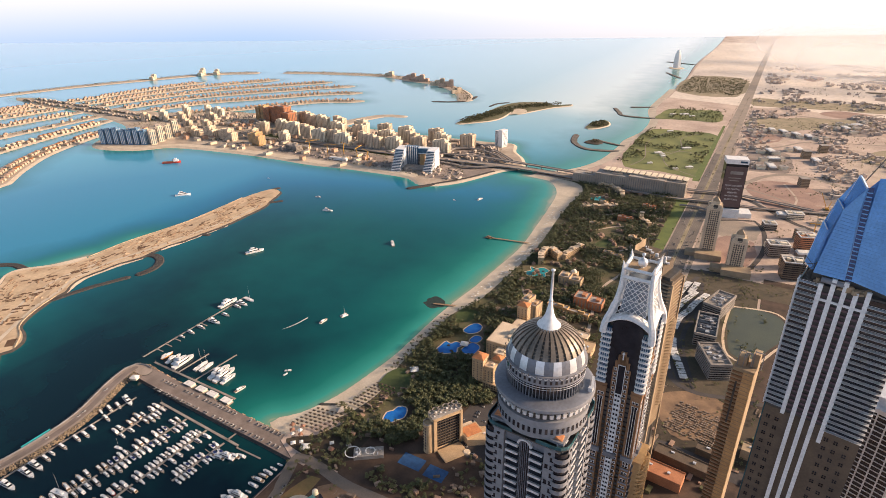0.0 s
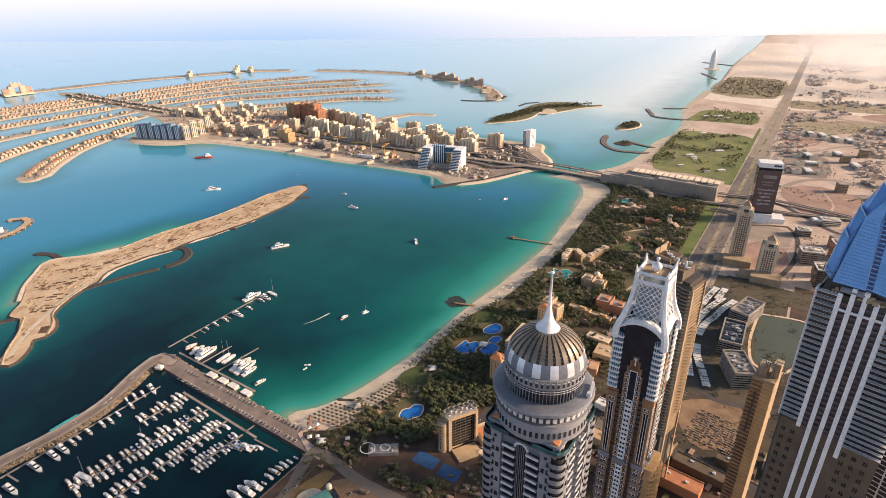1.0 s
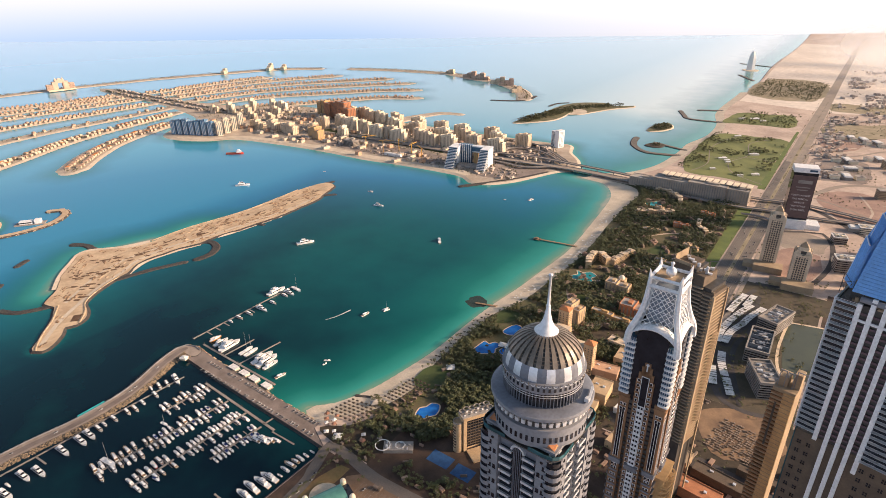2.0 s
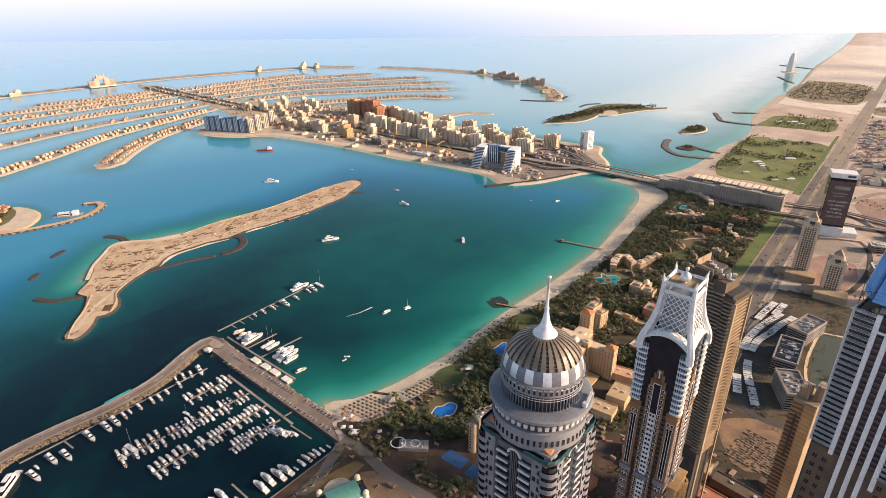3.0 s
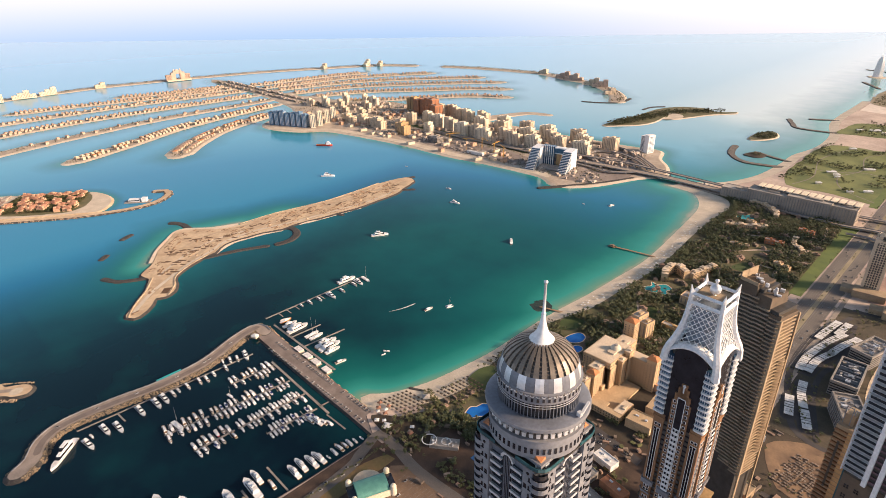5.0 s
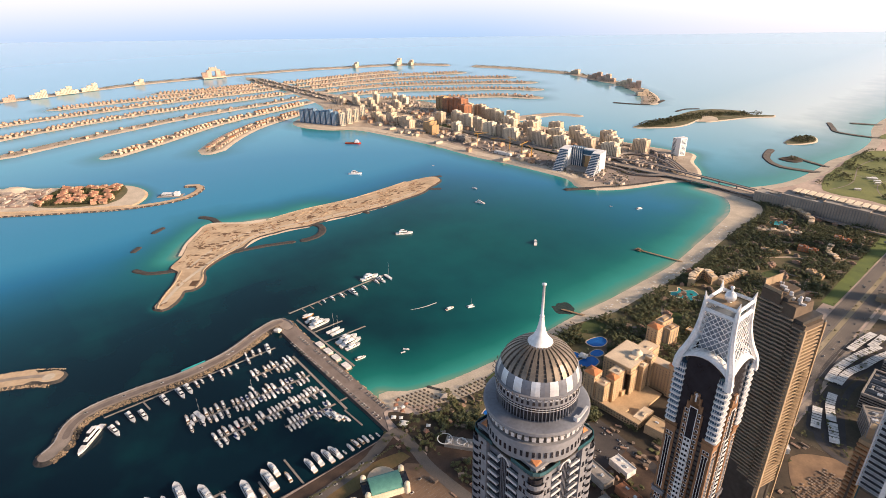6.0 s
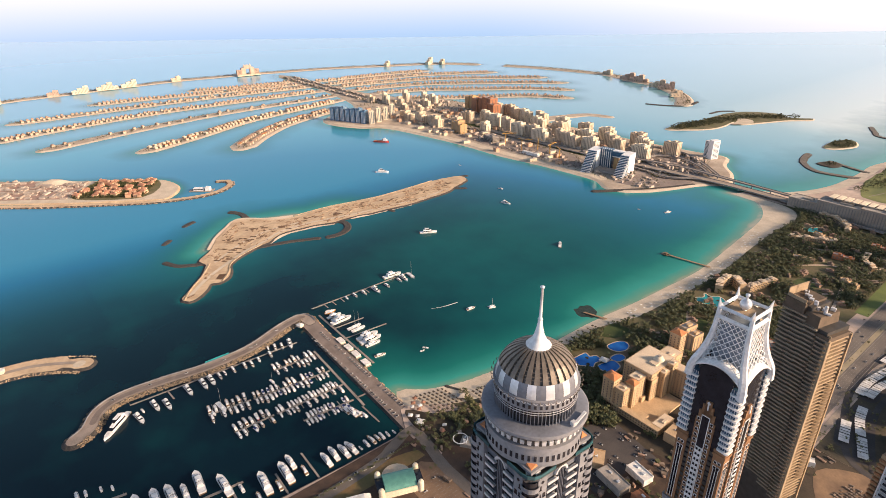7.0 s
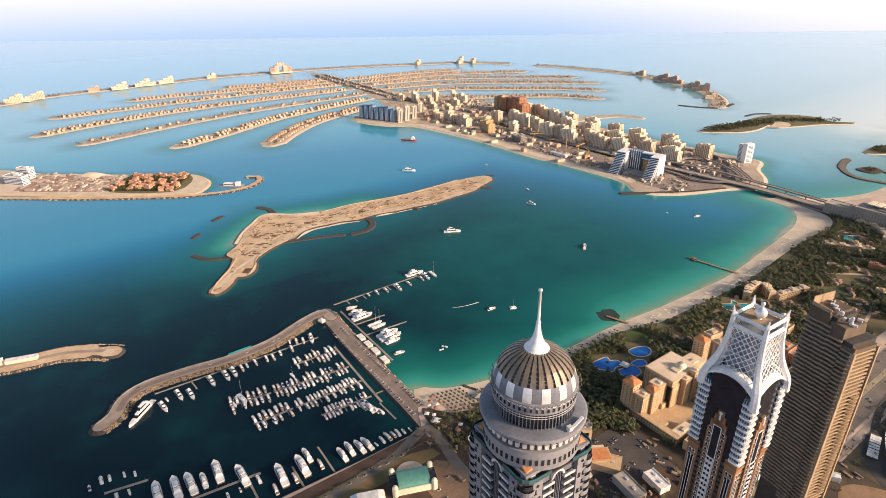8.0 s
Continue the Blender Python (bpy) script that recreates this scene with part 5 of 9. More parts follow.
    part("crown_deck", Shape().box(0, 0, 337.4, 15.4, 15.4, 0.5), "tan_stone", t, "brown crown deck")
    part("crown_core", Shape().box(0, 0, 302, 17.0, 17.0, 30.5, 0, 0.72), "crown_glass", t, "grey inner core of the crown")
    part("crown_ball", Shape().spin([(0.0, 345.8)] + [(3.0 * math.cos(radians(a)), 341.2 + 3.0 * math.sin(radians(a))) for a in (80, 60, 40, 20, 0, -20, -40, -60, -80)] + [(1.2, 337.8)], 24).spin([(0.0, 347.6), (1.0, 347.0), (1.1, 346.2), (0.7, 345.4), (0.6, 344.0)], 16), "silver", t, "brushed metal ball", smooth=True)
    part("antenna", Shape().tube([(0, 0, 349), (0, 0, 366)], 0.16, 5, 0.06), "dark_metal", t)
    annex = Shape().box(15.5, 3, 0, 9, 20, 196).box(15.5, 3, 196, 10, 21, 1.2)
    part("annex", annex, "ochre", t, "lower ochre wing with curved balconies")
    lip = Shape().spin([(3.0, 0.0), (4.2, 0.0), (4.2, 1.0), (3.0, 1.0)], 10, a0=-90, a1=90).mesh("curved_balcony", "ochre")
    for i in range(14):
        for v in (-4, 3, 10):
            put("curved_balcony", lip, t, 18.8, v, 190 - 3.75 * i)


crowned_tower()


def banded_tower():
    t = thing("banded_tower", "dark brown tower with horizontal slab bands and rooftop cranes", "tower", (-61, 505, 3), -14)
    part("shaft", Shape().box(-4, 1, 0, 36, 25, 254).box(-12, 1, 254, 19, 22, 12), "dark_metal", t)
    zones = ((-17.5, 9.5, -13.2, 258), (-8.0, 10.0, -12.4, 258), (2.2, 10.4, -13.4, 252), (12.4, 9.6, -12.2, 247))
    for x, w, y, top in zones:
        slab = Shape().box(0, 0, 0, w, 2.4, 1.35).mesh("floor_band", "band_stone")
        for k in range(46):
            put("floor_band", slab, t, x, y, top - 3.6 * k)
    side = Shape().box(0, 0, 0, 2.2, 26.5, 1.3).mesh("side_band", "tan_stone")
    for k in range(46):
        put("side_band", side, t, 16.0, 0, 246 - 3.6 * k)
    part("side_fin", Shape().box(17.8, -12.8, 0, 1.6, 2.4, 249).box(17.6, 12.5, 0, 1.2, 1.6, 249), "tan_stone", t, "pale upright fin at the corner")
    wedge = Shape().prism([(-22, -13), (-6, -13), (-6, 11), (-22, 11)], 258, 268).prism([(-6, -12), (7, -13), (7, 11), (-6, 11)], 252, 263, 0.92).prism([(7, -12.6), (17, -12.6), (17, 11), (7, 11)], 247, 251)
    part("roof_block", wedge, "dark_stone", t)
    part("roof_parapet", Shape().box(-14, -11.8, 268, 15, 0.6, 3.0), "tan_stone", t)
    part("roof_parapet", Shape().box(-21.6, -1, 268, 0.6, 22, 7), "tan_stone", t)
    part("roof_parapet", Shape().box(9.5, -11, 251, 15, 0.5, 1.3), "tan_stone", t)
    for i in range(9):
        part("roof_unit", Shape().box(-18 + 3.1 * i, random.uniform(-7, 7), 263 if i > 3 else 268, random.uniform(1.5, 3.4), random.uniform(1.5, 3), random.uniform(1.2, 2.6), 20), "silver", t, "white rooftop machine unit")
    part("roof_tank", Shape().spin([(0, 271), (1.5, 270.6), (1.6, 268)], 12, -3, -6), "silver", t)
    part("roof_tank", Shape().spin([(0, 270), (1.3, 269), (1.3, 263)], 12, 4, -4), "silver", t)
    jib = Shape().tube([(-16, 2, 268), (-16, 2, 280)], 0.5, 4).tube([(-16, 2, 279), (-4, -3, 283)], 0.3, 4).tube([(2, 4, 263), (2, 4, 272)], 0.4, 4).tube([(2, 4, 271), (12, 0, 276)], 0.25, 4)
    part("roof_crane", jib, "bronze", t, "small rooftop cranes")
    lipm = Shape().spin([(3.0, 0), (5.0, 0), (5.0, 1.0), (3.0, 1.0)], 12, a0=-80, a1=80).mesh("round_balcony", "tan_stone")
    for k in range(28):
        put("round_balcony", lipm, t, 15.0, 5.0, 205 - 3.6 * k)


banded_tower()


def blue_roofed_tower():
    # the near west corner of the slab is the origin
    t = thing("blue_roofed_tower", "unfinished white-striped tower with a blue sheet-clad roof", "tower", (28, 313, 3), -12)
    part("shaft", Shape().box(23.5, 15, 0, 45, 29, 357), "dark_metal", t)
    part("lower_wall", Shape().box(23.5, 15, 0, 45.6, 29.6, 278), "dark_stone", t, "unclad brown block wall of the lower floors")
    hole = Shape().box(0, 0, 0, 0.8, 0.3, 0.9).box(1.1, 0, 0, 0.8, 0.3, 0.9).box(0, 0, 1.3, 0.8, 0.3, 0.9).box(1.1, 0, 1.3, 0.8, 0.3, 0.9).mesh("window", "glass_dark")
    for k in range(17):
        for u in (3, 7.4, 31.5, 36, 41):
            put("window", hole, t, u, 0.15, 270 - 6.0 * k)
    slab = Shape().box(0, 0, 0, 9.0, 2.0, 0.2).box(0, -0.9, 1.45, 9.0, 0.12, 0.16).mesh("balcony", "silver")
    slab_r = Shape().box(0, 0, 0, 17.0, 2.0, 0.2).box(0, -0.9, 1.45, 17.0, 0.12, 0.16).mesh("balcony", "silver")
    back = Shape().box(4.6, 0.35, 280, 9.0, 0.5, 76).box(38, 0.35, 276, 17, 0.5, 80)
    part("glazing", back, "glass_dark", t, "dark glazing behind thin balcony slabs")
    for k in range(25):
        z = 281 + 3.15 * k
        put("balcony", slab, t, 4.4, -0.9, z)
        put("balcony", slab_r, t, 38.2, -0.9, z - 4)
    for k, (u, z0, z1) in enumerate(((9.6, 277, 358), (14.6, 205, 362), (19.6, 190, 362), (24.4, 200, 358), (29.2, 268, 360))):
        part("stripe", Shape().box(u, -0.5, z0, 2.0, 1.5, z1 - z0), "white_paint", t, "broad white vertical cladding stripe")
    bay = Shape().box(0, 0, 0, 2.8, 0.5, 1.1).mesh("spandrel", "spandrel_mauve")
    for k in range(24):
        for u in (12.1, 17.1, 22.0, 26.8):
            put("spandrel", bay, t, u, -0.1, 280 + 3.15 * k)
    part("stripe_beam", Shape().box(19.5, -0.3, 349, 22, 1.2, 1.2), "white_paint", t)
    part("side_glass", Shape().box(0.35, 14, 200, 0.7, 27, 158), "glass_teal", t, "teal glazed side wall")
    sideb = Shape().box(0, 0, 0, 1.5, 6.0, 0.3).mesh("side_balcony", "silver")
    for k in range(25):
        put("side_balcony", sideb, t, -0.3, 3.0, 281 + 3.15 * k)
    part("edge_post", Shape().box(-0.4, -1.6, 280, 0.5, 0.5, 78), "silver", t)
    # pleated blue roof
    base = 361.0
    part("roof_core", Shape().box(24, 16, 357, 40, 24, 6), "dark_metal", t)

    def sail(name, pts, foot):
        s = Shape()
        n = len(pts)
        s.add(pts + [(x + 0.8, y + 1.5, z - 0.4) for x, y, z in pts], [tuple(range(n)), tuple(range(2 * n - 1, n - 1, -1))] + [(i, n + i, n + (i + 1) % n, (i + 1) % n) for i in range(n)])
        return part(name, s, "blue_sheet", t, "blue ribbed sheet roof plane")
    planes = [
        [(4.6, 1, base + 1), (18.2, 1, base + 1), (14.8, 8.5, base + 32), (8.5, 8, base + 33)],
        [(-0.7, 7, base + 3), (3.4, 1.6, base + 2), (4.9, 5.8, base + 22.7), (1.7, 11, base + 25)],
        [(2.4, 11.4, base + 20), (5.0, 5.9, base + 20), (8.6, 8.2, base + 33.5), (4.7, 13, base + 36.5)],
        [(6.4, 13.4, base + 32), (8.5, 8.2, base + 33), (14.7, 12, base + 44), (10.3, 15, base + 49)],
        [(20.8, 0, base + 2), (46, 1, base - 3), (38, 9, base + 30), (18.8, 8.5, base + 31)],
        [(18.8, 8.6, base + 31), (38, 9.2, base + 30), (34, 15, base + 51), (18.3, 15, base + 49)],
        [(18.2, 0.8, base + 1), (20.8, 0.8, base + 1), (17.4, 13, base + 45), (14.9, 13, base + 44)]]
    sail("roof_plane", [(8.5, 8.1, base + 33), (14.8, 8.6, base + 32), (14.9, 12, base + 44)], base)
    for p in planes[:-1]:
        sail("roof_plane", p, base)
    edges = Shape()
    for p in planes[1:4]:
        edges.tube([p[3], p[2]], 0.35, 4).tube([p[0], p[3]], 0.22, 4)
    part("roof_edge", edges, "silver", t, "pale edge flashing of the stepped roof planes")
    part("roof_valley", Shape().add(planes[-1], [(0, 1, 2, 3)]), "hull_blue", t, "dark slot between the roof planes")
    rung = Shape().box(0, 0, 0, 2.4, 0.4, 0.5).mesh("rung", "blue_sheet")
    for k in range(22):
        q = k / 22
        put("rung", rung, t, 19.5 - 3.3 * q, 0.5 + 12.0 * q, base + 2 + 42 * q)
    rib = Shape()
    for p in planes[:-1]:
        a, b, c, d = (Vector(q) for q in p)
        m = 20
        for i in range(1, m):
            e, g = a.lerp(d, i / m), b.lerp(c, i / m)
            nrm = (b - a).cross(d - a).normalized() * 0.15
            rib.tube([e + nrm * (1 if nrm.y < 0 else -1), g + nrm * (1 if nrm.y < 0 else -1)], 0.13, 4)
    part("sheet_rib", rib, "blue_sheet", t)
    part("roof_back", Shape().add([(0, 28, base), (46, 28, base), (34, 16.5, base + 50), (18.3, 16.5, base + 48), (14.8, 14, base + 43), (10.3, 16.5, base + 48), (4.7, 14.5, base + 36), (1.7, 12.5, base + 24), (-0.7, 9, base + 3)], [(0, 1, 2, 3, 4, 5, 6, 7, 8)]), "blue_sheet", t)
    for i in range(16):
        part("site_crate", Shape().box(random.uniform(0, 30), random.uniform(-1, 3), 357, random.uniform(1, 4), random.uniform(0.8, 2), random.uniform(0.6, 3.0), random.uniform(0, 60)), "tan_stone", t)
    part("gutter_tank", Shape().tube([(9, 0, 360), (19, 0, 360)], 1.4, 10), "pale_concrete", t, "grey wrapped pipe bundle")
    part("scaffold", Shape().tube([(0, 0, 357), (4, 0, 366)], 0.15, 4).tube([(4, 0, 357), (0, 0, 366)], 0.15, 4).tube([(0, 0, 366), (6, 4, 366)], 0.15, 4).tube([(-1, 6, 357), (-1, 6, 368)], 0.15, 4).tube([(-1, 6, 368), (4, 0, 366)], 0.15, 4), "dark_metal", t)
    part("derrick", Shape().tube([(12, 16, base + 44), (30, 40, base + 84)], 0.35, 4), "bronze", t, "slanting crane jib")


blue_roofed_tower()


def slim_tower():
    t = thing("slim_tower", "slim ochre and brown tower with stepped balconies", "tower", (21, 431, 3), -10)
    part("shaft", Shape().box(0, 0, 0, 15, 18, 226).box(-3, 0, 226, 6, 10, 8).box(5, 2, 226, 5, 8, 12), "tan_stone", t)
    part("side_wall", Shape().box(3.8, -9.3, 0, 7.2, 0.8, 224), "ochre", t, "plain ochre wall")
    band_me = Shape().box(0, 0, 0, 7.6, 2.0, 1.2).mesh("balcony", "brown_stone")
    rib_me = Shape().box(0, 0, 0, 7.1, 0.3, 0.5).mesh("wall_joint", "tan_stone")
    for k in range(48):
        put("balcony", band_me, t, -3.8, -9.6, 222 - 3.6 * k)
        put("wall_joint", rib_me, t, 3.8, -9.7, 222 - 3.6 * k)
    part("slot", Shape().box(-3.0, -10.5, 175, 1.4, 0.6, 40), "dark_metal", t)
    fr = Shape()
    for x, y, w, h in ((-4, -5, 4, 6), (1, -4, 4, 5), (7, -2, 6, 7)):
        for a in (-w / 2, w / 2):
            fr.box(x + a, y, 226, 0.5, 0.5, h + 8)
        fr.box(x, y, 233 + h, w, 0.6, 0.6)
    part("roof_frame", fr, "pale_concrete", t, "pale open roof frames")


slim_tower()


def lattice_tower():
    t = thing("gridded_tower", "grey tower with a white gridded frame", "tower", (104, 395, 3), -24)
    part("shaft", Shape().box(0, 0, 0, 30, 30, 246), "glass_dark", t)
    v = Shape().box(0, 0, 0, 0.8, 0.8, 250).mesh("frame_post", "silver")
    h = Shape().box(0, 0, 0, 31, 0.8, 0.5).mesh("frame_beam", "silver")
    for turn, f in sides(15.1):
        for u in (-15, -9, -3, 3, 9, 15):
            put("frame_post", v, t, *f(u, 0.2, 0), turn)
        for k in range(26 if turn in (0, 270) else 0):
            put("frame_beam", h, t, *f(0, 0.1, 244 - 3.6 * k), turn)
    part("cap", Shape().box(0, 0, 246, 31, 31, 3).box(0, 0, 249, 20, 20, 6), "silver", t)


lattice_tower()

# ---- the marina: pontoons and boats ----


def hull_shape(L, B, H, bow=0.35):
    """A boat's hull: pointed at the bow (+x), flat at the stern, keel just under the water."""
    rows = []
    n = 9
    for i in range(n):
        q = i / (n - 1)
        x = -L / 2 + L * q
        w = B / 2 * (0.9 + 0.1 * min(1, q * 4)) if q < 1 - bow else B / 2 * math.sqrt(max(0.0, 1 - ((q - 1 + bow) / bow) ** 2))
        sheer = H * (1 + 0.35 * q * q)
        rows.append([(x, -w, sheer), (x, -w * 0.72, -0.4), (x, w * 0.72, -0.4), (x, w, sheer)])
    pts = [p for r in rows for p in r]
    faces = []
    for i in range(n - 1):
        for k in range(3):
            faces.append((i * 4 + k, (i + 1) * 4 + k, (i + 1) * 4 + k + 1, i * 4 + k + 1))
    faces.append((0, 1, 2, 3))
    deck = [(i * 4, i * 4 + 3, (i + 1) * 4 + 3, (i + 1) * 4) for i in range(n - 1)]
    return Shape().add(pts, faces), Shape().add([(p[0], p[1] * 0.9, p[2] - 0.12) for p in pts], deck)


def wedge(s, x0, x1, w, z0, z1, rake0=0.0, rake1=0.0, narrow=0.85):
    """A cabin block with raked ends."""
    a, b = w / 2, w / 2 * narrow
    s.add([(x0, -a, z0), (x1, -a * 0.85, z0), (x1, a * 0.85, z0), (x0, a, z0), (x0 + rake0, -b, z1), (x1 - rake1, -b * 0.8, z1), (x1 - rake1, b * 0.8, z1), (x0 + rake0, b, z1)],
          ((4, 5, 6, 7), (0, 1, 5, 4), (1, 2, 6, 5), (2, 3, 7, 6), (3, 0, 4, 7)))
    return s


def boat(L, kind, hull_mat, label, name="motor_boat", deck_mat="teak"):
    B, H = L * (0.31 if L < 16 else 0.27 if L < 45 else 0.16), 0.35 + L * (0.065 if L < 45 else 0.045)
    t = thing(name, label, "boat", group="moored boats")
    h, d = hull_shape(L, B, H)
    part("hull", h, hull_mat, t)
    part("deck", d, deck_mat if L > 10 and kind == "fly" else "hull", t)
    if kind == "sail":
        part("cabin", wedge(Shape(), -L * 0.15, L * 0.2, B * 0.55, H, H + 0.8, 0.2, 0.8), "hull", t)
        part("mast", Shape().tube([(L * 0.06, 0, H), (L * 0.06, 0, H + L * 1.25)], 0.14, 5, 0.08).tube([(L * 0.05, 0, H + 1.6), (-L * 0.36, 0, H + 1.5)], 0.12, 5), "silver", t)
    elif kind == "open":
        part("foredeck", wedge(Shape(), L * 0.02, L * 0.40, B * 0.8, H, H + L * 0.05, 0.1, L * 0.12), "hull", t)
        part("windscreen", wedge(Shape(), -L * 0.03, L * 0.1, B * 0.7, H, H + L * 0.085, 0.15, L * 0.08), "glass_dark", t)
        part("sunpad", Shape().box(-L * 0.33, 0, H - 0.1, L * 0.2, B * 0.7, 0.5), "canvas", t)
    elif kind == "canopy":
        part("cabin", wedge(Shape(), -L * 0.1, L * 0.34, B * 0.75, H, H + L * 0.10, 0.2, L * 0.14), "hull", t)
        part("canopy", Shape().box(-L * 0.22, 0, H + L * 0.14, L * 0.4, B * 0.85, 0.15), "hull_blue" if hull_mat == "hull_blue" else "canvas", t)
        part("canopy_frame", Shape().box(-L * 0.4, -B * 0.4, H - 0.1, 0.1, 0.1, L * 0.15).box(-L * 0.4, B * 0.4, H - 0.1, 0.1, 0.1, L * 0.15).box(-L * 0.05, -B * 0.4, H - 0.1, 0.1, 0.1, L * 0.15).box(-L * 0.05, B * 0.4, H - 0.1, 0.1, 0.1, L * 0.15), "silver", t)
    else:
        part("cabin", wedge(Shape(), -L * 0.30, L * 0.26, B * 0.82, H, H + L * 0.095, 0.1, L * 0.10), "hull", t)
        part("cabin_window", wedge(Shape(), -L * 0.28, L * 0.245, B * 0.84, H + L * 0.03, H + L * 0.075, 0.05, L * 0.06, 0.93), "glass_dark", t)
        part("flybridge", wedge(Shape(), -L * 0.30, L * 0.10, B * 0.66, H + L * 0.095, H + L * 0.135, 0.1, L * 0.05), "hull", t)
        part("sunpad", Shape().box(L * 0.3, 0, H + L * 0.012, L * 0.12, B * 0.4, 0.25), "canvas", t)
        if L > 18:
            part("upper_window", wedge(Shape(), -L * 0.18, L * 0.085, B * 0.60, H + L * 0.135, H + L * 0.165, 0.1, L * 0.04), "glass_dark", t)
            part("hardtop", Shape().box(-L * 0.1, 0, H + L * 0.185, L * 0.24, B * 0.6, 0.3).box(-L * 0.16, 0, H + L * 0.165, L * 0.03, B * 0.5, L * 0.02), "hull", t)
            part("radar_arch", Shape().box(-L * 0.17, 0, H + L * 0.185 + 0.3, 0.6, B * 0.3, 1.6), "silver", t)
            part("swim_platform", Shape().box(-L * 0.51, 0, 0.25, L * 0.05, B * 0.8, 0.25), "teak", t)
    t.matrix_basis = pose(0, 0, -60)
    return t


KINDS = [
    boat(7.5, "open", "hull", "small white open motor boat moored at a pontoon"),
    boat(9.5, "open", "hull", "white sports boat with a dark windscreen at its berth"),
    boat(9.0, "canopy", "hull", "white day boat with a canvas canopy at its berth"),
    boat(11.0, "fly", "hull", "white cabin cruiser with a low flybridge", deck_mat="hull"),
    boat(13.5, "fly", "hull", "white flybridge motor cruiser at its berth", deck_mat="hull"),
    boat(11.0, "canopy", "hull_blue", "navy blue boat with a blue canopy"),
    boat(12.0, "sail", "hull", "white sailing yacht with a bare mast", "sailing_yacht"),
    boat(17.0, "fly", "hull", "white flybridge yacht with teak deck"),
    boat(25.0, "fly", "hull", "large white motor yacht with a hardtop", "motor_yacht", "hull"),
    boat(36.0, "fly", "hull", "very large white motor yacht with stacked decks", "motor_yacht", "hull"),
    boat(50.0, "fly", "hull", "long sleek white superyacht lying alongside the breakwater", "superyacht", "hull"),
    boat(24.0, "sail", "hull", "tall white sailing yacht with a high mast", "sailing_yacht"),
    boat(12.5, "fly", "hull_cream", "cream cabin cruiser with teak decks at its berth"),
    boat(10.0, "canopy", "hull_grey", "grey day boat under a white canopy"),
    boat(14.0, "canopy", "hull_red", "white-topped boat with a dark red hull"),
]
USED = set()


def berth(k, x, y, heading):
    """Puts a boat of kind k at x, y, with its bow towards heading (degrees from +x)."""
    if k not in USED:
        USED.add(k)
        KINDS[k].matrix_basis = pose(x, y, 0, 0, 0, heading)
        return KINDS[k]
    return copy_thing(KINDS[k], pose(x, y, 0, 0, 0, heading))


def pontoon(x0, y0, x1, y1, w=2.6, label="grey floating pontoon with finger berths"):
    t = thing("pontoon", label, "pontoon", group="harbour pontoons")
    L, a = math.hypot(x1 - x0, y1 - y0), math.degrees(math.atan2(y1 - y0, x1 - x0))
    t.matrix_basis = pose(x0, y0, 0, 0, 0, a)
    part("walkway", Shape().box(L / 2, 0, -0.3, L, w, 0.9), "concrete", t)
    post = Shape().tube([(0, 0, -1), (0, 0, 3.2)], 0.22, 6).mesh("mooring_post", "dark_metal")
    for i in range(int(L // 40) + 1):
        put("mooring_post", post, t, min(L, i * 40.0), w / 2 + 0.2, 0)
    return t


rnd = random.Random(7)
FINGER = Shape().box(0, 0, -0.2, 9, 0.9, 0.7).mesh("finger", "concrete")


def berth_row(x0, y0, x1, y1, kinds, gap, skip=0.12, both=True):
    """Boats on either side of a pontoon."""
    p = pontoon(x0, y0, x1, y1)
    L = math.hypot(x1 - x0, y1 - y0)
    ux, uy = (x1 - x0) / L, (y1 - y0) / L
    s, i = 3.0, 0
    while s < L - 2:
        for side in ((1, -1) if both else (1,)):
            if rnd.random() > skip:
                k = rnd.choice(kinds)
                half = (3.8, 4.8, 4.5, 5.5, 6.8, 5.5, 6, 8.5, 12.5, 18, 25, 12, 6.3, 5, 7)[k] + 2.0
                x, y = x0 + ux * s + uy * half * side, y0 + uy * s - ux * half * side
                h = math.degrees(math.atan2(-ux * side, uy * side)) + (180 if rnd.random() < 0.25 else 0) + rnd.uniform(-3, 3)
                berth(k, x, y, h)
        if i % 2:
            for side in (1, -1):
                put("finger", FINGER, p, s + gap / 2, -5.6 * side, 0, 90)
        s += gap * rnd.uniform(0.92, 1.12)
        i += 1


berth_row(-612, 274, -609, 336, (4, 3, 4, 7, 12, 13), 6.0)
berth_row(-579, 172, -573, 225, (7, 4, 12, 7), 7.2, 0.12)
berth_row(-572, 228, -562, 334, (4, 4, 3, 7, 12, 5, 3), 5.8)
berth_row(-528, 186, -527, 236, (7, 4, 12, 14, 4), 7.0, 0.12)
berth_row(-526, 240, -524, 333, (1, 3, 4, 13, 3, 2, 12), 5.2)
berth_row(-493, 260, -488, 328, (1, 3, 13, 2, 3, 5), 4.9, 0.15)
pontoon(-618, 339, -470, 333, 3.2, "grey main pontoon walkway inside the harbour")
pontoon(-489, 333, -488, 348, 2.0, "short grey gangway pontoon at the mole")
for x, y, k in ((-515, 208, 5), (-578, 178, 6), (-590, 262, 6), (-583, 190, 11)):
    berth(k, x, y, 8)
for i, (x, y) in enumerate(((-476, 312), (-470, 317), (-462, 322), (-455, 326))):
    berth((7, 8, 7, 4)[i], x, y - 3, 186)
pontoon(-470, 330, -432, 331, 2.0)
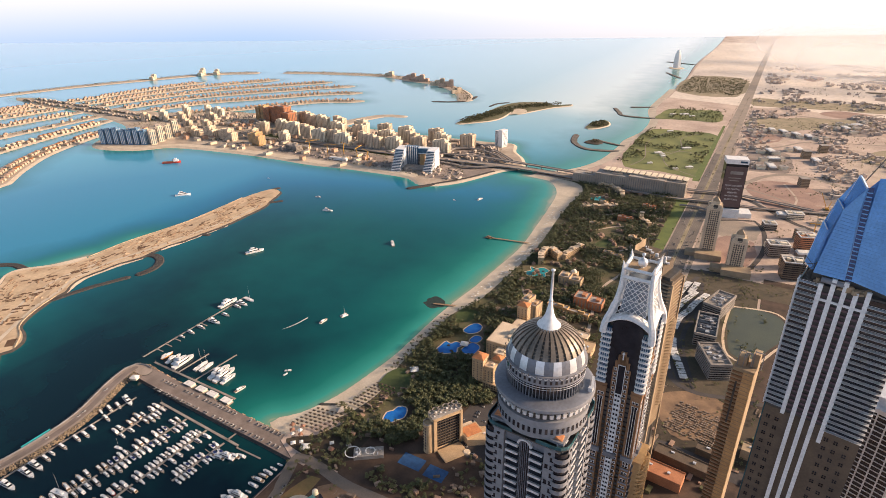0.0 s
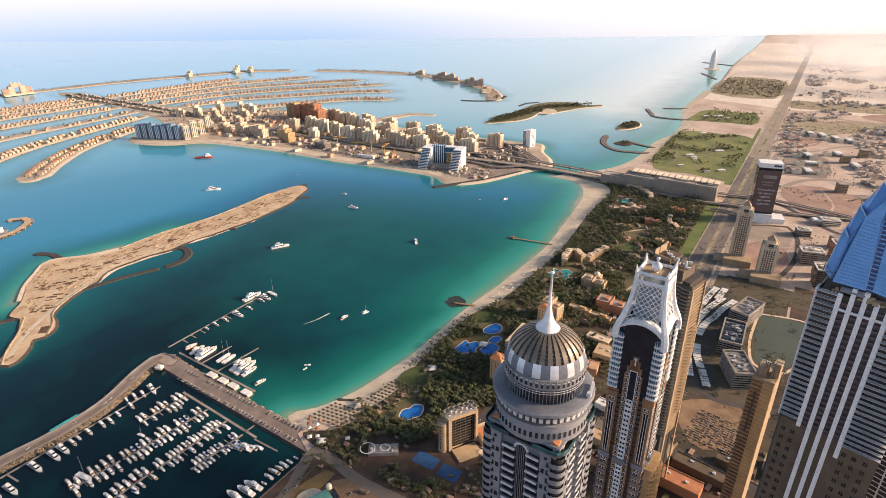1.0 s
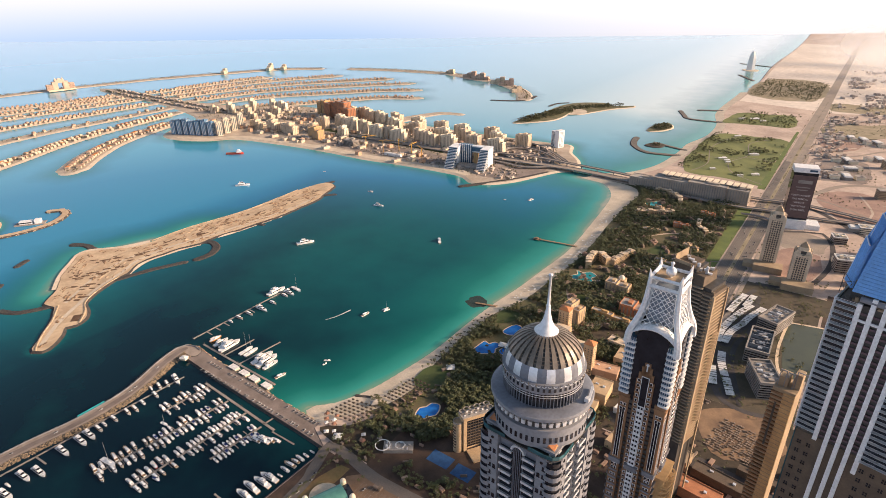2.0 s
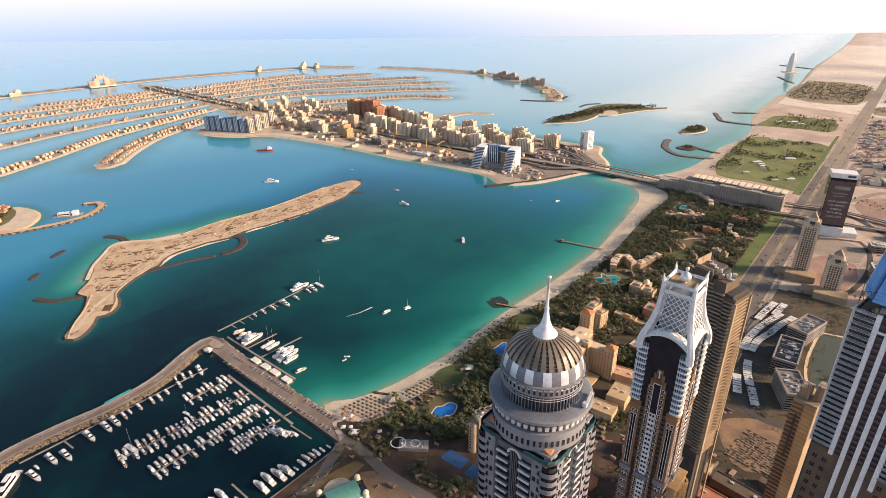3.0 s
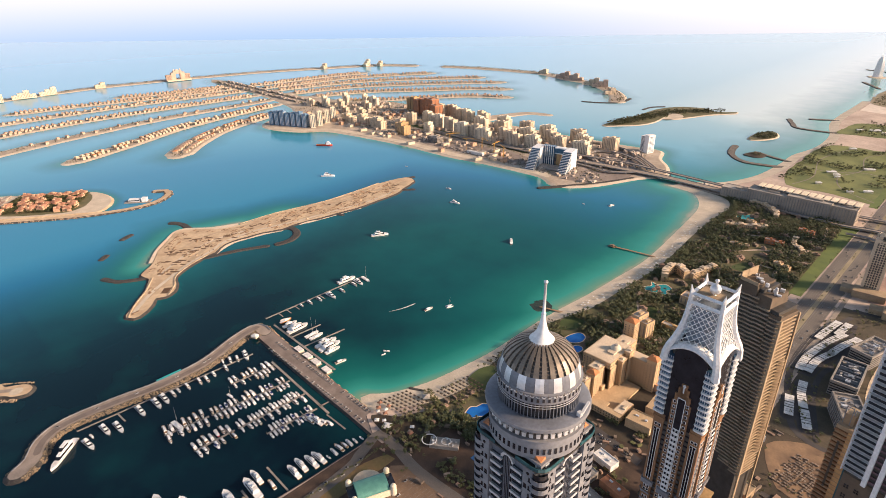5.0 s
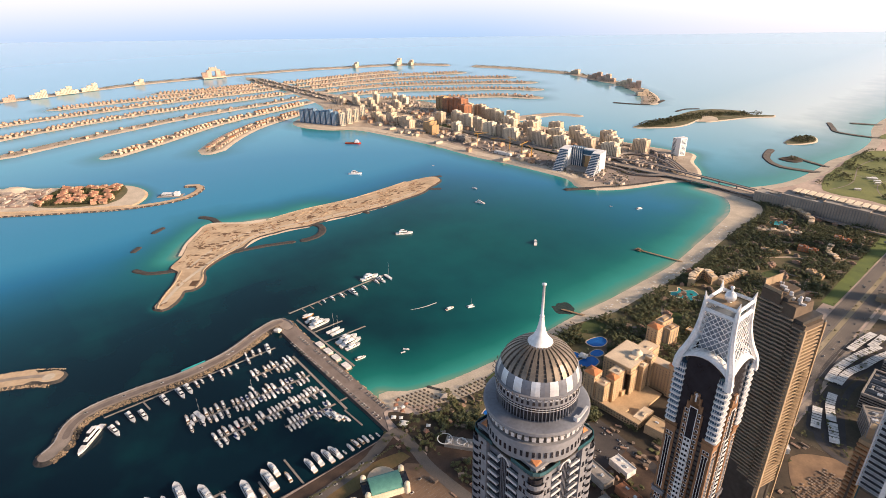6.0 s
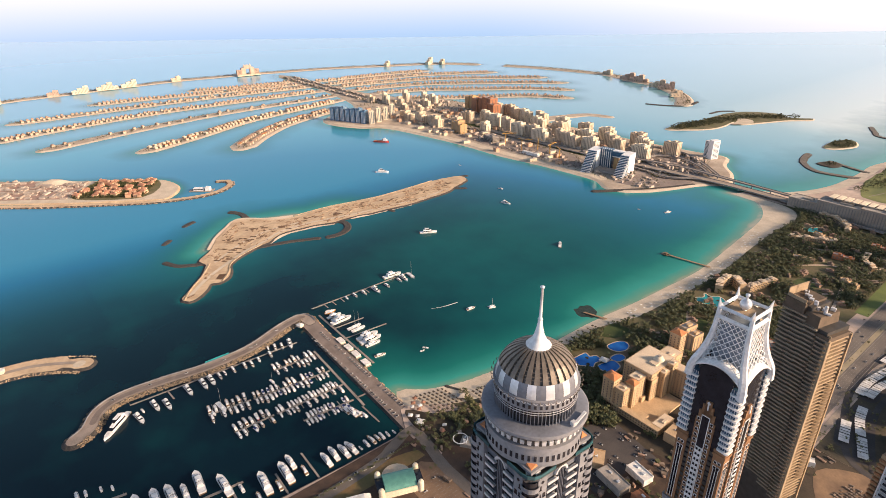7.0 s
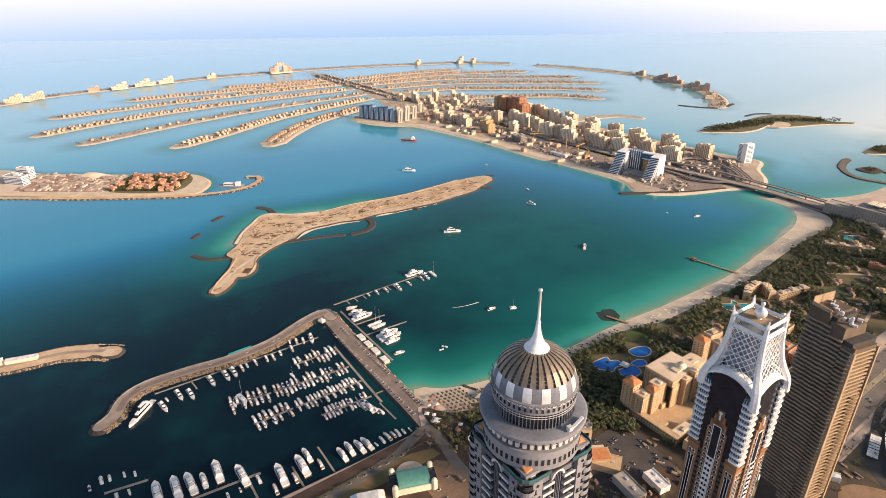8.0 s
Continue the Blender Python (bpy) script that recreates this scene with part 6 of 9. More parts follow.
for x, y, k in ((-418, 250, 8), (-421, 261, 8), (-417, 272, 8), (-416, 281, 8), (-409, 290, 0), (-411, 299, 4), (-412, 307, 7), (-411, 314, 12), (-410, 320, 4), (-408, 327, 1), (-406, 335, 0)):
    berth(k, x, y, 182 + rnd.uniform(-4, 4))
for x, y, k in ((-431, 182, 9), (-418, 193, 7), (-430, 206, 9), (-441, 217, 8), (-420, 224, 7), (-416, 170, 7), (-486, 66, 9), (-482, 84, 9), (-478, 98, 9), (-474, 111, 8), (-478, 127, 9), (-456, 147, 9), (-438, 139, 0), (-438, 126, 1), (-440, 160, 4)):
    berth(k, x, y, 178 + rnd.uniform(-4, 4))
pontoon(-400, 196, -436, 197, 2.2)
pontoon(-400, 232, -446, 233, 2.2)
pontoon(-400, 150, -452, 151, 2.4)
pontoon(-462, 40, -448, 165, 3.0)
pontoon(-520, 20, -512, 62, 3.0)
for x, y, k in ((-537, 8, 5), (-542, 20, 4), (-540, 28, 3), (-536, 42, 2), (-530, 52, 2), (-506, 30, 4), (-505, 42, 2), (-508, 10, 4)):
    berth(k, x, y, 180 if x < -515 else 0)
# stern-to along the breakwater
for x, y, k, h in ((-631, 78, 10, -45), (-628, 103, 8, 10), (-640, 110, 2, 10), (-640, 125, 8, 6), (-633, 138, 8, 4), (-644, 168, 8, 4), (-644, 188, 8, 2), (-646, 199, 8, 2), (-648, 211, 7, 0), (-650, 219, 3, 0), (-650, 231, 7, 0), (-649, 247, 7, -4), (-646, 256, 7, -4), (-650, 268, 4, -4), (-651, 286, 7, -8), (-664, 299, 7, -14), (-660, 308, 7, -14), (-658, 320, 8, -14), (-668, 290, 2, -10)):
    berth(k, x, y, h)
pontoon(-662, 146, -640, 148, 2.0)
pontoon(-663, 100, -655, 330, 2.2, "grey pontoon along the foot of the breakwater")
# outer pontoon and the yacht berths in the bay
pontoon(-728, 392, -730, 590, 2.6, "long grey floating pontoon reaching into the bay")
for x, y, k, h in ((-720, 470, 7, 0), (-717, 487, 7, 0), (-712, 508, 8, 2), (-713, 532, 7, 0), (-716, 560, 7, 0), (-716, 570, 8, 0), (-738, 560, 9, 86), (-716, 586, 11, -5), (-722, 455, 3, 0)):
    berth(k, x, y, h)
for y in (415, 430, 446, 495):
    pontoon(-727, y, -714, y, 1.6)
pontoon(-702, 392, -538, 391, 3.0, "grey pontoon with large yacht berths beside the mole")
pontoon(-652, 393, -650, 444, 2.2)
pontoon(-617, 393, -612, 462, 2.2)
for x, y, k, h in ((-684, 410, 8, 92), (-674, 412, 8, 92), (-665, 412, 9, 92), (-635, 418, 11, 92), (-626, 420, 11, 92), (-600, 420, 9, 90), (-589, 419, 9, 90), (-578, 416, 8, 90), (-547, 408, 7, 80)):
    berth(k, x, y, h)
dhow = boat(20.0, "canopy", "awning_orange", "orange wooden dhow with a canopy at the yacht pontoon", "dhow")
dhow.matrix_basis = pose(-699, 411, 0, 0, 0, 92)


def houseboat(x, y):
    t = thing("houseboat", "flat-roofed cream houseboat moored beside the mole", "houseboat", (x, y, 0), 0, "houseboats by the mole")
    part("float", Shape().box(0, 0, -0.3, 16, 10, 1.1), "concrete", t)
    part("cabin", Shape().box(0, 0.5, 0.8, 13, 7.5, 3.2), "cream", t)
    part("roof", Shape().box(0, 0, 4.0, 14.5, 9, 0.4), "canvas", t)
    for u in (-4.5, -1.5, 1.5, 4.5):
        part("window", Shape().box(u, -3.3, 1.8, 1.8, 0.2, 1.4), "glass_dark", t)


for x, y in ((-613, 381), (-590, 381), (-569, 381), (-543, 381)):
    houseboat(x, y)
# boats out in the bay and the strait
for x, y, k, h in ((-851, 730, 9, 60), (-950, 1038, 4, 200), (-868, 976, 8, 20), (-630, 895, 8, 130), (-587, 1215, 7, 70), (-560, 594, 7, 85), (-1263, 886, 9, 50), (-1050, 640, 0, 10), (-700, 1560, 4, 10), (-520, 470, 1, 40), (-517, 462, 0, 80), (-1170, 1090, 0, 20), (-640, 1180, 0, 0)):
    berth(k, x, y, h)
cat = thing("catamaran", "white sailing catamaran at anchor in the bay", "boat", (-542, 624, 0), 70)
for y in (-2.6, 2.6):
    h, d = hull_shape(12, 1.6, 1.2)
    h.v = [(a, b + y, c) for a, b, c in h.v]
    d.v = [(a, b + y, c) for a, b, c in d.v]
    hp = part("hull", h, "hull", cat)
    part("deck", d, "hull", hp)
part("bridge_deck", Shape().box(-1, 0, 0.9, 6.5, 5.6, 0.7).box(-1, 0, 1.6, 4, 4, 0.9), "hull", cat)
part("mast", Shape().tube([(1, 0, 1.5), (1, 0, 17)], 0.14, 5), "silver", cat)
tanker = thing("supply_ship", "red-hulled supply ship with a white superstructure", "ship", (-1531, 1060, 0), 40)
h, d = hull_shape(52, 11, 4.5, 0.25)
part("hull", h, "hull_red", tanker)
part("deck", d, "terracotta", tanker)
part("superstructure", wedge(Shape(), 6, 20, 9, 5, 11, 0.4, 1.0).box(12, 0, 11, 7, 6.5, 3), "hull", tanker)
part("funnel", Shape().box(5, 0, 5, 2.5, 3, 6), "hull_red", tanker)
sheet("wake", band(curve([(-602, 545), (-594, 565), (-590, 590)], 5), [0.6 + 0.2 * i for i in range(len(curve([(-602, 545), (-594, 565), (-590, 590)], 5)))]), 0.06, "canvas", "thin white foam wake on the sea")

# ---- buildings on the palm island ----


def block(name, label, mat, parts, group="", at=(0, 0, 0), turn=0.0, strips="window_tan", rows=0, category="apartment block"):
    """A building of upright boxes (x, y, w, d, h) with recessed window strips, parapets and roof huts."""
    t = thing(name, label, category, at, turn, group)
    for x, y, w, d, h in parts:
        wall = part("wall", Shape().box(x, y, 0, w, d, h), mat, t)
        part("parapet", Shape().box(x, y - d / 2 + 0.3, h, w, 0.6, 1.3).box(x, y + d / 2 - 0.3, h, w, 0.6, 1.3).box(x - w / 2 + 0.3, y, h, 0.6, d - 1.2, 1.3).box(x + w / 2 - 0.3, y, h, 0.6, d - 1.2, 1.3), mat, wall)
        part("roof", Shape().box(x, y, h, w - 1.4, d - 1.4, 0.25), "roof_grey", wall)
        part("roof_hut", Shape().box(x + w * 0.12, y, h + 0.25, w * 0.3, d * 0.4, 3.2), mat, wall)
        n = max(1, int(w / 5.5))
        if rows == 0:
            ws = Shape()
            for i in range(n):
                u = x - w / 2 + (i + 0.5) * w / n
                for sgn in (-1, 1):
                    ws.box(u, y + sgn * d / 2, 3, 2.0, 0.5, h - 5.5)
            for i in range(max(1, int(d / 6))):
                v = y - d / 2 + (i + 0.5) * d / max(1, int(d / 6))
                for sgn in (-1, 1):
                    ws.box(x + sgn * w / 2, v, 3, 0.5, 1.8, h - 5.5)
            tagged(part("glazing", ws, strips, wall), kind="stuff")
        else:
            for k in range(int((h - 3) / rows)):
                part("window_band", Shape().box(x, y, 2.4 + rows * k, w + 0.3, d + 0.3, rows * 0.45), strips, wall)
    return t


TRUNK_Z = 2.5
shore = block("apartment_block", "cream stepped apartment block with towers on the palm trunk", "cream", [(-16, 0, 22, 20, 36), (8, 1, 26, 22, 42), (25, 0, 12, 18, 33)], "shoreline apartment blocks")
shore2 = block("apartment_block", "beige stepped apartment block with roof huts on the palm trunk", "beige", [(-14, 0, 24, 20, 42), (10, 1, 22, 22, 37)], "shoreline apartment blocks")
BACK = [(-832, 1622, 1), (-908, 1596, 0), (-960, 1640, 1), (-1000, 1562, 1), (-1062, 1620, 0), (-1090, 1548, 0), (-1150, 1620, 1), (-1217, 1566, 1), (-1255, 1630, 0), (-1307, 1566, 0), (-1350, 1630, 1), (-1420, 1620, 0), (-1466, 1618, 1), (-1573, 1621, 0), (-1530, 1640, 1)]
FRONT = [(-872, 1524, 0), (-956, 1524, 1), (-1022, 1484, 0), (-1132, 1488, 1), (-1080, 1470, 1), (-1195, 1448, 0), (-1250, 1470, 1), (-1300, 1458, 0), (-1370, 1480, 1), (-1444, 1489, 0), (-1543, 1446, 1), (-1500, 1500, 0)]
first = {}
for x, y, k in BACK + FRONT:
    src = (shore, shore2)[k]
    m = pose(x, y, TRUNK_Z, 0, 0, rnd.choice((-4, -8, -2)) + (180 if rnd.random() < 0.4 else 0))
    if k in first:
        copy_thing(src, m)
    else:
        first[k] = src
        src.matrix_basis = m
for x, y, w, d, h, mat in ((-1455, 1330, 52, 30, 40, "ochre"), (-1588, 1330, 70, 26, 36, "beige"), (-1660, 1320, 46, 26, 40, "beige"), (-1740, 1310, 50, 24, 32, "beige"), (-1520, 1380, 44, 24, 34, "beige"), (-1400, 1400, 36, 22, 36, "cream")):
    block("apartment_block", {"ochre": "golden ochre beachfront apartment block with turrets"}.get(mat, "beige beachfront apartment block with pointed turrets"), mat, [(-w * 0.3, 0, w * 0.4, d, h * 0.85), (w * 0.05, 1, w * 0.34, d, h), (w * 0.36, 0, w * 0.28, d - 3, h * 0.75)], "beachfront blocks", (x, y, TRUNK_Z), -6)
block("resort_hotel", "terracotta red hotel with stepped towers above the trunk", "terracotta", [(-60, 0, 40, 34, 52), (-22, 4, 36, 30, 58), (20, 6, 60, 32, 66), (62, 0, 46, 34, 50), (30, -14, 20, 12, 40)], "", (-1600, 1585, TRUNK_Z), -12, "dark_metal", category="hotel")
block("resort_hotel", "orange stone hotel with square towers", "ochre", [(-14, 0, 24, 26, 50), (12, 3, 26, 26, 56)], "", (-1700, 1600, TRUNK_Z), -10, "dark_metal", category="hotel")
for i in range(7):
    block("glass_apartments", "blue glass apartment slab facing the beach", "apartment_blue", [(0, 0, 17, 22, 46 + (i % 3) * 3)], "glass slabs by the beach", (-1915 + 21.5 * i, 1100 + 9.5 * i, TRUNK_Z), 24, "silver", category="apartment block")
for i in range(4):
    block("apartment_block", "cream apartment slab beside glass towers", "cream", [(0, 0, 18, 20, 46 + (i % 2) * 5)], "cream slabs by the beach", (-1762 - 12 * i, 1172 + 38 * i, TRUNK_Z), 60, "glass_blue")
for x, y, h in ((-2040, 1420, 40), (-2005, 1500, 46), (-1930, 1545, 44), (-1890, 1560, 38), (-2090, 1380, 30), (-1960, 1440, 34), (-1850, 1490, 34), (-1800, 1420, 26), (-1880, 1400, 24)):
    block("apartment_block", "pale mid-rise block at the palm's crown", "cream" if h > 35 else "beige", [(-9, 0, 16, 18, h), (9, 1, 15, 16, h * 0.8)], "mid-rise blocks at the crown", (x, y, TRUNK_Z), rnd.uniform(-20, 20))


def terraced_hotel():
    """Ship-like hotel: two wings that step back floor by floor, joined by a slab."""
    t = thing("terraced_hotel", "white ship-shaped hotel with stepped terraces and blue glass", "hotel", (-858, 1350, TRUNK_Z), 14)
    for x, w in ((-46, 26), (46, 24)):
        wing = part("wing", Shape().box(x, 24, 0, w, 46, 52), "white_paint", t)
        for k in range(14):
            d = 46 - 3.0 * k
            f = part("terrace", Shape().box(x, 2 - d / 2 + 1, 3.6 * k, w, d, 0.9).box(x, 2 - d / 2 + d / 2 - d / 2 + 1, 3.6 * k, 0.1, 0.1, 0.1), "white_paint", wing)
            part("terrace_glass", Shape().box(x, 3 - d / 2 + 2, 3.6 * k + 0.9, w - 2, d - 2, 2.7), "glass_blue", f)
    part("slab", Shape().box(-18, 36, 0, 36, 18, 54), "glass_blue", t, "blue glazed rear slab")
    for u in (-34, -28, -22, -16, -10, -4):
        part("rib", Shape().box(u, 27, 0, 1.6, 1.4, 56), "white_paint", t)
    part("bridge_slab", Shape().box(16, 38, 34, 38, 16, 18), "white_paint", t, "white slab bridging a tall opening")
    part("bridge_window", Shape().box(16, 29.8, 37, 32, 0.6, 12), "glass_blue", t)
    part("gold_core", Shape().box(10, 40, 0, 12, 12, 34), "ochre", t)
    part("podium", Shape().box(0, 2, 0, 64, 36, 5), "roof_grey", t)


terraced_hotel()


def white_towers():
    t = thing("waterfront_tower", "white and blue glass waterfront tower with twin slabs", "tower", (-742, 1684, TRUNK_Z), -20)
    part("slab", Shape().box(-10, 0, 0, 16, 22, 48), "white_paint", t)
    part("tall_slab", Shape().box(9, -2, 0, 16, 24, 54), "white_paint", t)
    for k in range(13):
        part("window_band", Shape().box(-10, 0, 3 + 3.5 * k, 13, 22.4, 1.6), "glass_blue", t)
        part("window_band", Shape().box(9, -2, 3 + 3.7 * k, 16.4, 18, 1.7), "glass_blue", t)


white_towers()
# low buildings, depots and sites along the trunk
low_a = thing("low_building", "low flat-roofed beige building on the palm trunk", "building", group="low buildings")
part("wall", Shape().box(0, 0, 0, 24, 13, 8), "beige", low_a)
part("roof", Shape().box(0, 0, 8, 25, 14, 0.6).box(4, 1, 8.6, 5, 4, 1.8), "roof_grey", low_a)
low_b = thing("low_building", "low terracotta-tinted building on the palm trunk", "building", group="low buildings")
part("wall", Shape().box(0, 0, 0, 16, 12, 10), "terracotta_pale", low_b)
part("roof", Shape().box(0, 0, 10, 17, 13, 0.8).box(2, 1, 10.8, 4, 4, 1.6), "villa_roof", low_b)
placed = []
for i in range(110):
    x, y = rnd.uniform(-2080, -960), rnd.uniform(1255, 1560)
    if any(abs(x - a[0]) < 42 and abs(y - a[1]) < 26 for a in BACK + FRONT) or (x < -1700 and y < 1260) or abs(y - 1402) < 14:
        continue
    src = (low_a, low_b)[rnd.random() < 0.25]
    m = pose(x, y, TRUNK_Z, 0, 0, rnd.choice((0, 90)) - 6 + rnd.uniform(-6, 6))
    if src not in placed:
        src.matrix_basis = m
        placed.append(src)
    else:
        copy_thing(src, m)
block("parking_block", "unfinished concrete frame beside the beach road", "concrete", [(0, 0, 46, 26, 16)], "", (-1300, 1335, TRUNK_Z), -6, "dark_metal", 4.0, "building")
shed = thing("site_shed", "long white site shed on the trunk", "building", (-1105, 1312, TRUNK_Z), 5)
part("wall", Shape().box(0, 0, 0, 60, 9, 6), "canvas", shed)
part("roof", Shape().prism([(-30, -5), (30, -5), (30, 5), (-30, 5)], 6, 8.5, 0.9), "canvas", shed)


def tower_crane(x, y, z, h, jib, turn, label="yellow tower crane on a building site"):
    t = thing("tower_crane", label, "crane", (x, y, z), turn, "tower cranes")
    part("mast", Shape().box(0, 0, 0, 1.6, 1.6, h), "crane", t)
    part("jib", Shape().box(jib / 2 - 6, 0, h, jib + 12, 1.3, 1.3).tube([(0, 0, h + 7), (jib * 0.7, 0, h + 1.2)], 0.2, 4).tube([(0, 0, h + 7), (-11, 0, h + 1.2)], 0.2, 4), "crane", t)
    part("counterweight", Shape().box(-11, 0, h - 2, 4, 2, 2.5), "concrete", t)


for x, y, a in ((-1160, 1330, 30), (-1060, 1345, 100), (-1130, 1370, -20), (-1240, 1340, 60), (-1010, 1330, 150)):
    tower_crane(x, y, TRUNK_Z, 34, 34, a)

# bridge and interchange at the foot of the trunk


def viaduct(name, pts, w, z0, z1, label, piers=True):
    line = curve(pts, 14)
    t = thing(name, label, "viaduct")
    n = len(line)
    zs = [z0 + (z1 - z0) * i / (n - 1) for i in range(n)]
    r, l = offset(line, w / 2), offset(line, -w / 2)
    d = Shape()
    pts4 = []
    for (a, b), (c, e), z in zip(l, r, zs):
        pts4 += [(a, b, z), (c, e, z), (c, e, z - 1.8), (a, b, z - 1.8)]
    d.add(pts4, [(i * 4 + k, (i + 1) * 4 + k, (i + 1) * 4 + (k + 1) % 4, i * 4 + (k + 1) % 4) for i in range(n - 1) for k in range(4)])
    part("deck", d, "concrete", t)
    s = Shape()
    for off in (w / 2 - 0.2, -w / 2 + 0.2):
        o1, o2 = offset(line, off - 0.2), offset(line, off + 0.2)
        q = []
        for (a, b), (c, e), z in zip(o1, o2, zs):
            q += [(a, b, z), (a, b, z + 1.1), (c, e, z + 1.1), (c, e, z)]
        s.add(q, [(i * 4 + k, (i + 1) * 4 + k, (i + 1) * 4 + k + 1, i * 4 + k + 1) for i in range(n - 1) for k in range(3)])
    part("barrier", s, "pale_concrete", t)
    o1, o2 = offset(line, w / 2 - 1.2), offset(line, -w / 2 + 1.2)
    part("carriageway", Shape().add([(a, b, z + 0.08) for (a, b), z in zip(o1, zs)] + [(a, b, z + 0.08) for (a, b), z in zip(o2, zs)], [(i, i + 1, n + i + 1, n + i) for i in range(n - 1)]), "asphalt_dusty", t)
    if piers:
        for i in range(2, n - 1, 3):
            (x, y), z = line[i], zs[i]
            part("pier", Shape().box(x, y, -1.5, 2.4, 2.4, z).box(x, y, z - 3.4, 5, 5, 1.6), "pale_concrete", t)
    return t


viaduct("bridge", [(-330, 1466), (-380, 1466), (-486, 1474), (-581, 1478), (-660, 1472), (-760, 1462), (-1000, 1440), (-1400, 1418)], 24, 9, 6, "concrete road bridge linking mainland and palm")
viaduct("bridge", [(-330, 1492), (-400, 1496), (-520, 1506), (-616, 1512), (-722, 1520), (-840, 1500), (-1000, 1462)], 12, 13, 9, "upper concrete monorail and road bridge")
viaduct("ramp", [(-640, 1500), (-700, 1560), (-790, 1600), (-850, 1570), (-840, 1510), (-770, 1480)], 9, 10, 6, "looping concrete interchange ramp")
viaduct("ramp", [(-660, 1462), (-720, 1420), (-790, 1430), (-900, 1430)], 9, 9, 5, "curved concrete slip road on piers")
viaduct("ramp", [(-640, 1530), (-720, 1600), (-800, 1650), (-900, 1660), (-960, 1600)], 9, 9, 5, "curved concrete slip road behind the blocks")
sheet("trunk_road", band(curve([(-1000, 1404), (-1400, 1402), (-2000, 1404), (-2900, 1406)], 40), 20), 2.8, "asphalt_dusty", "pale asphalt boulevard along the palm's spine")
sheet("trunk_beach", band(curve([(-1850, 1078), (-1749, 1124), (-1684, 1196), (-1542, 1232), (-1349, 1258), (-1157, 1266), (-1039, 1284), (-904, 1296), (-830, 1292)], 20), 30), 2.75, "beach", "pale beach along the trunk")
sheet("trunk_gardens", [(-1000, 1420), (-1560, 1420), (-1560, 1450), (-1000, 1450)], 2.7, "grass", "strip of green lawn along the boulevard")
land("trunk_breakwater", band(curve([(-784, 1200), (-740, 1262), (-690, 1340), (-650, 1430)], 12), 9), 2.9, 5.0, "rock", "rock", "rock breakwater round the trunk's tip")

# villas along the fronds
villa_kinds = []
for mat, roof, label in (("villa_wall", "villa_roof", "sand-coloured villa with a faded clay tile roof"), ("villa_wall", "roof_tile", "sand-coloured villa with an orange tiled roof"), ("villa_wall", "beige", "sand-coloured villa with a flat roof")):
    v = thing("villa", label, "villa", group="frond villas")
    part("wall", Shape().box(0, 0, 0, 12.5, 10, 6.2).box(4, -5, 0, 5, 4, 4.5), mat, v)
    part("roof", Shape().prism([(-6.7, -5.5), (6.7, -5.5), (6.7, 5.5), (-6.7, 5.5)], 6.2, 8.4, 0.35), roof, v)
    v.matrix_basis = pose(0, 0, -80)
    villa_kinds.append(v)


def villa_rows(line, gap, off):
    s = 0.0
    for i in range(len(line) - 1):
        (a, b), (c, d) = line[i], line[i + 1]
        L = math.hypot(c - a, d - b)
        while s < L:
            q = s / L
            x, y, t = a + (c - a) * q, b + (d - b) * q, math.degrees(math.atan2(d - b, c - a))
            for sgn in (1, -1):
                nx, ny = (d - b) / L * sgn, -(c - a) / L * sgn
                yield x + nx * off + rnd.uniform(-2, 2), y + ny * off + rnd.uniform(-2, 2), t + (90 if sgn > 0 else -90) + rnd.uniform(-6, 6)
            s += gap
        s -= L


far = Shape()
far_roof = Shape()
count = 0
used = set()
for j, line in enumerate(FROND_LINES):
    bare = 0.72 if j == 2 else (0.12 if j not in (4,) else 0.2)
    for x, y, t in villa_rows(line[2:-1], 17 if j < 7 else 18, 13 if j else 16):
        if rnd.random() < bare:
            continue
        if j in (0, 1, 3) and count < 150:
            k = (0 if rnd.random() < 0.75 else 1) if j == 0 else rnd.choice((0, 2, 1, 0, 2))
            if k in used:
                copy_thing(villa_kinds[k], pose(x, y, 2.0, 0, 0, t))
            else:
                used.add(k)
                villa_kinds[k].matrix_basis = pose(x, y, 2.0, 0, 0, t)
            count += 1
        else:
            w, d, h = rnd.uniform(8, 14), rnd.uniform(7, 11), rnd.uniform(4.5, 7.5)
            far.box(x, y, 2.0, w, d, h, t)
            c, s_ = math.cos(radians(t)), math.sin(radians(t))
            far_roof.prism([(x + a * c - b * s_, y + a * s_ + b * c) for a, b in ((-w / 2 - 0.6, -d / 2 - 0.6), (w / 2 + 0.6, -d / 2 - 0.6), (w / 2 + 0.6, d / 2 + 0.6), (-w / 2 - 0.6, d / 2 + 0.6))], 2.0 + h, 4.4 + h, 0.4)
tagged(new("villa_rows", far.mesh("villa_rows", "villa_wall")), "rows of sand-coloured villas on the far fronds", "villa", kind="stuff")
tagged(new("villa_roofs", far_roof.mesh("villa_roofs", "villa_roof")), "faded clay tiled roofs of the far frond villas", "villa", kind="stuff")

# hotels on the crescent


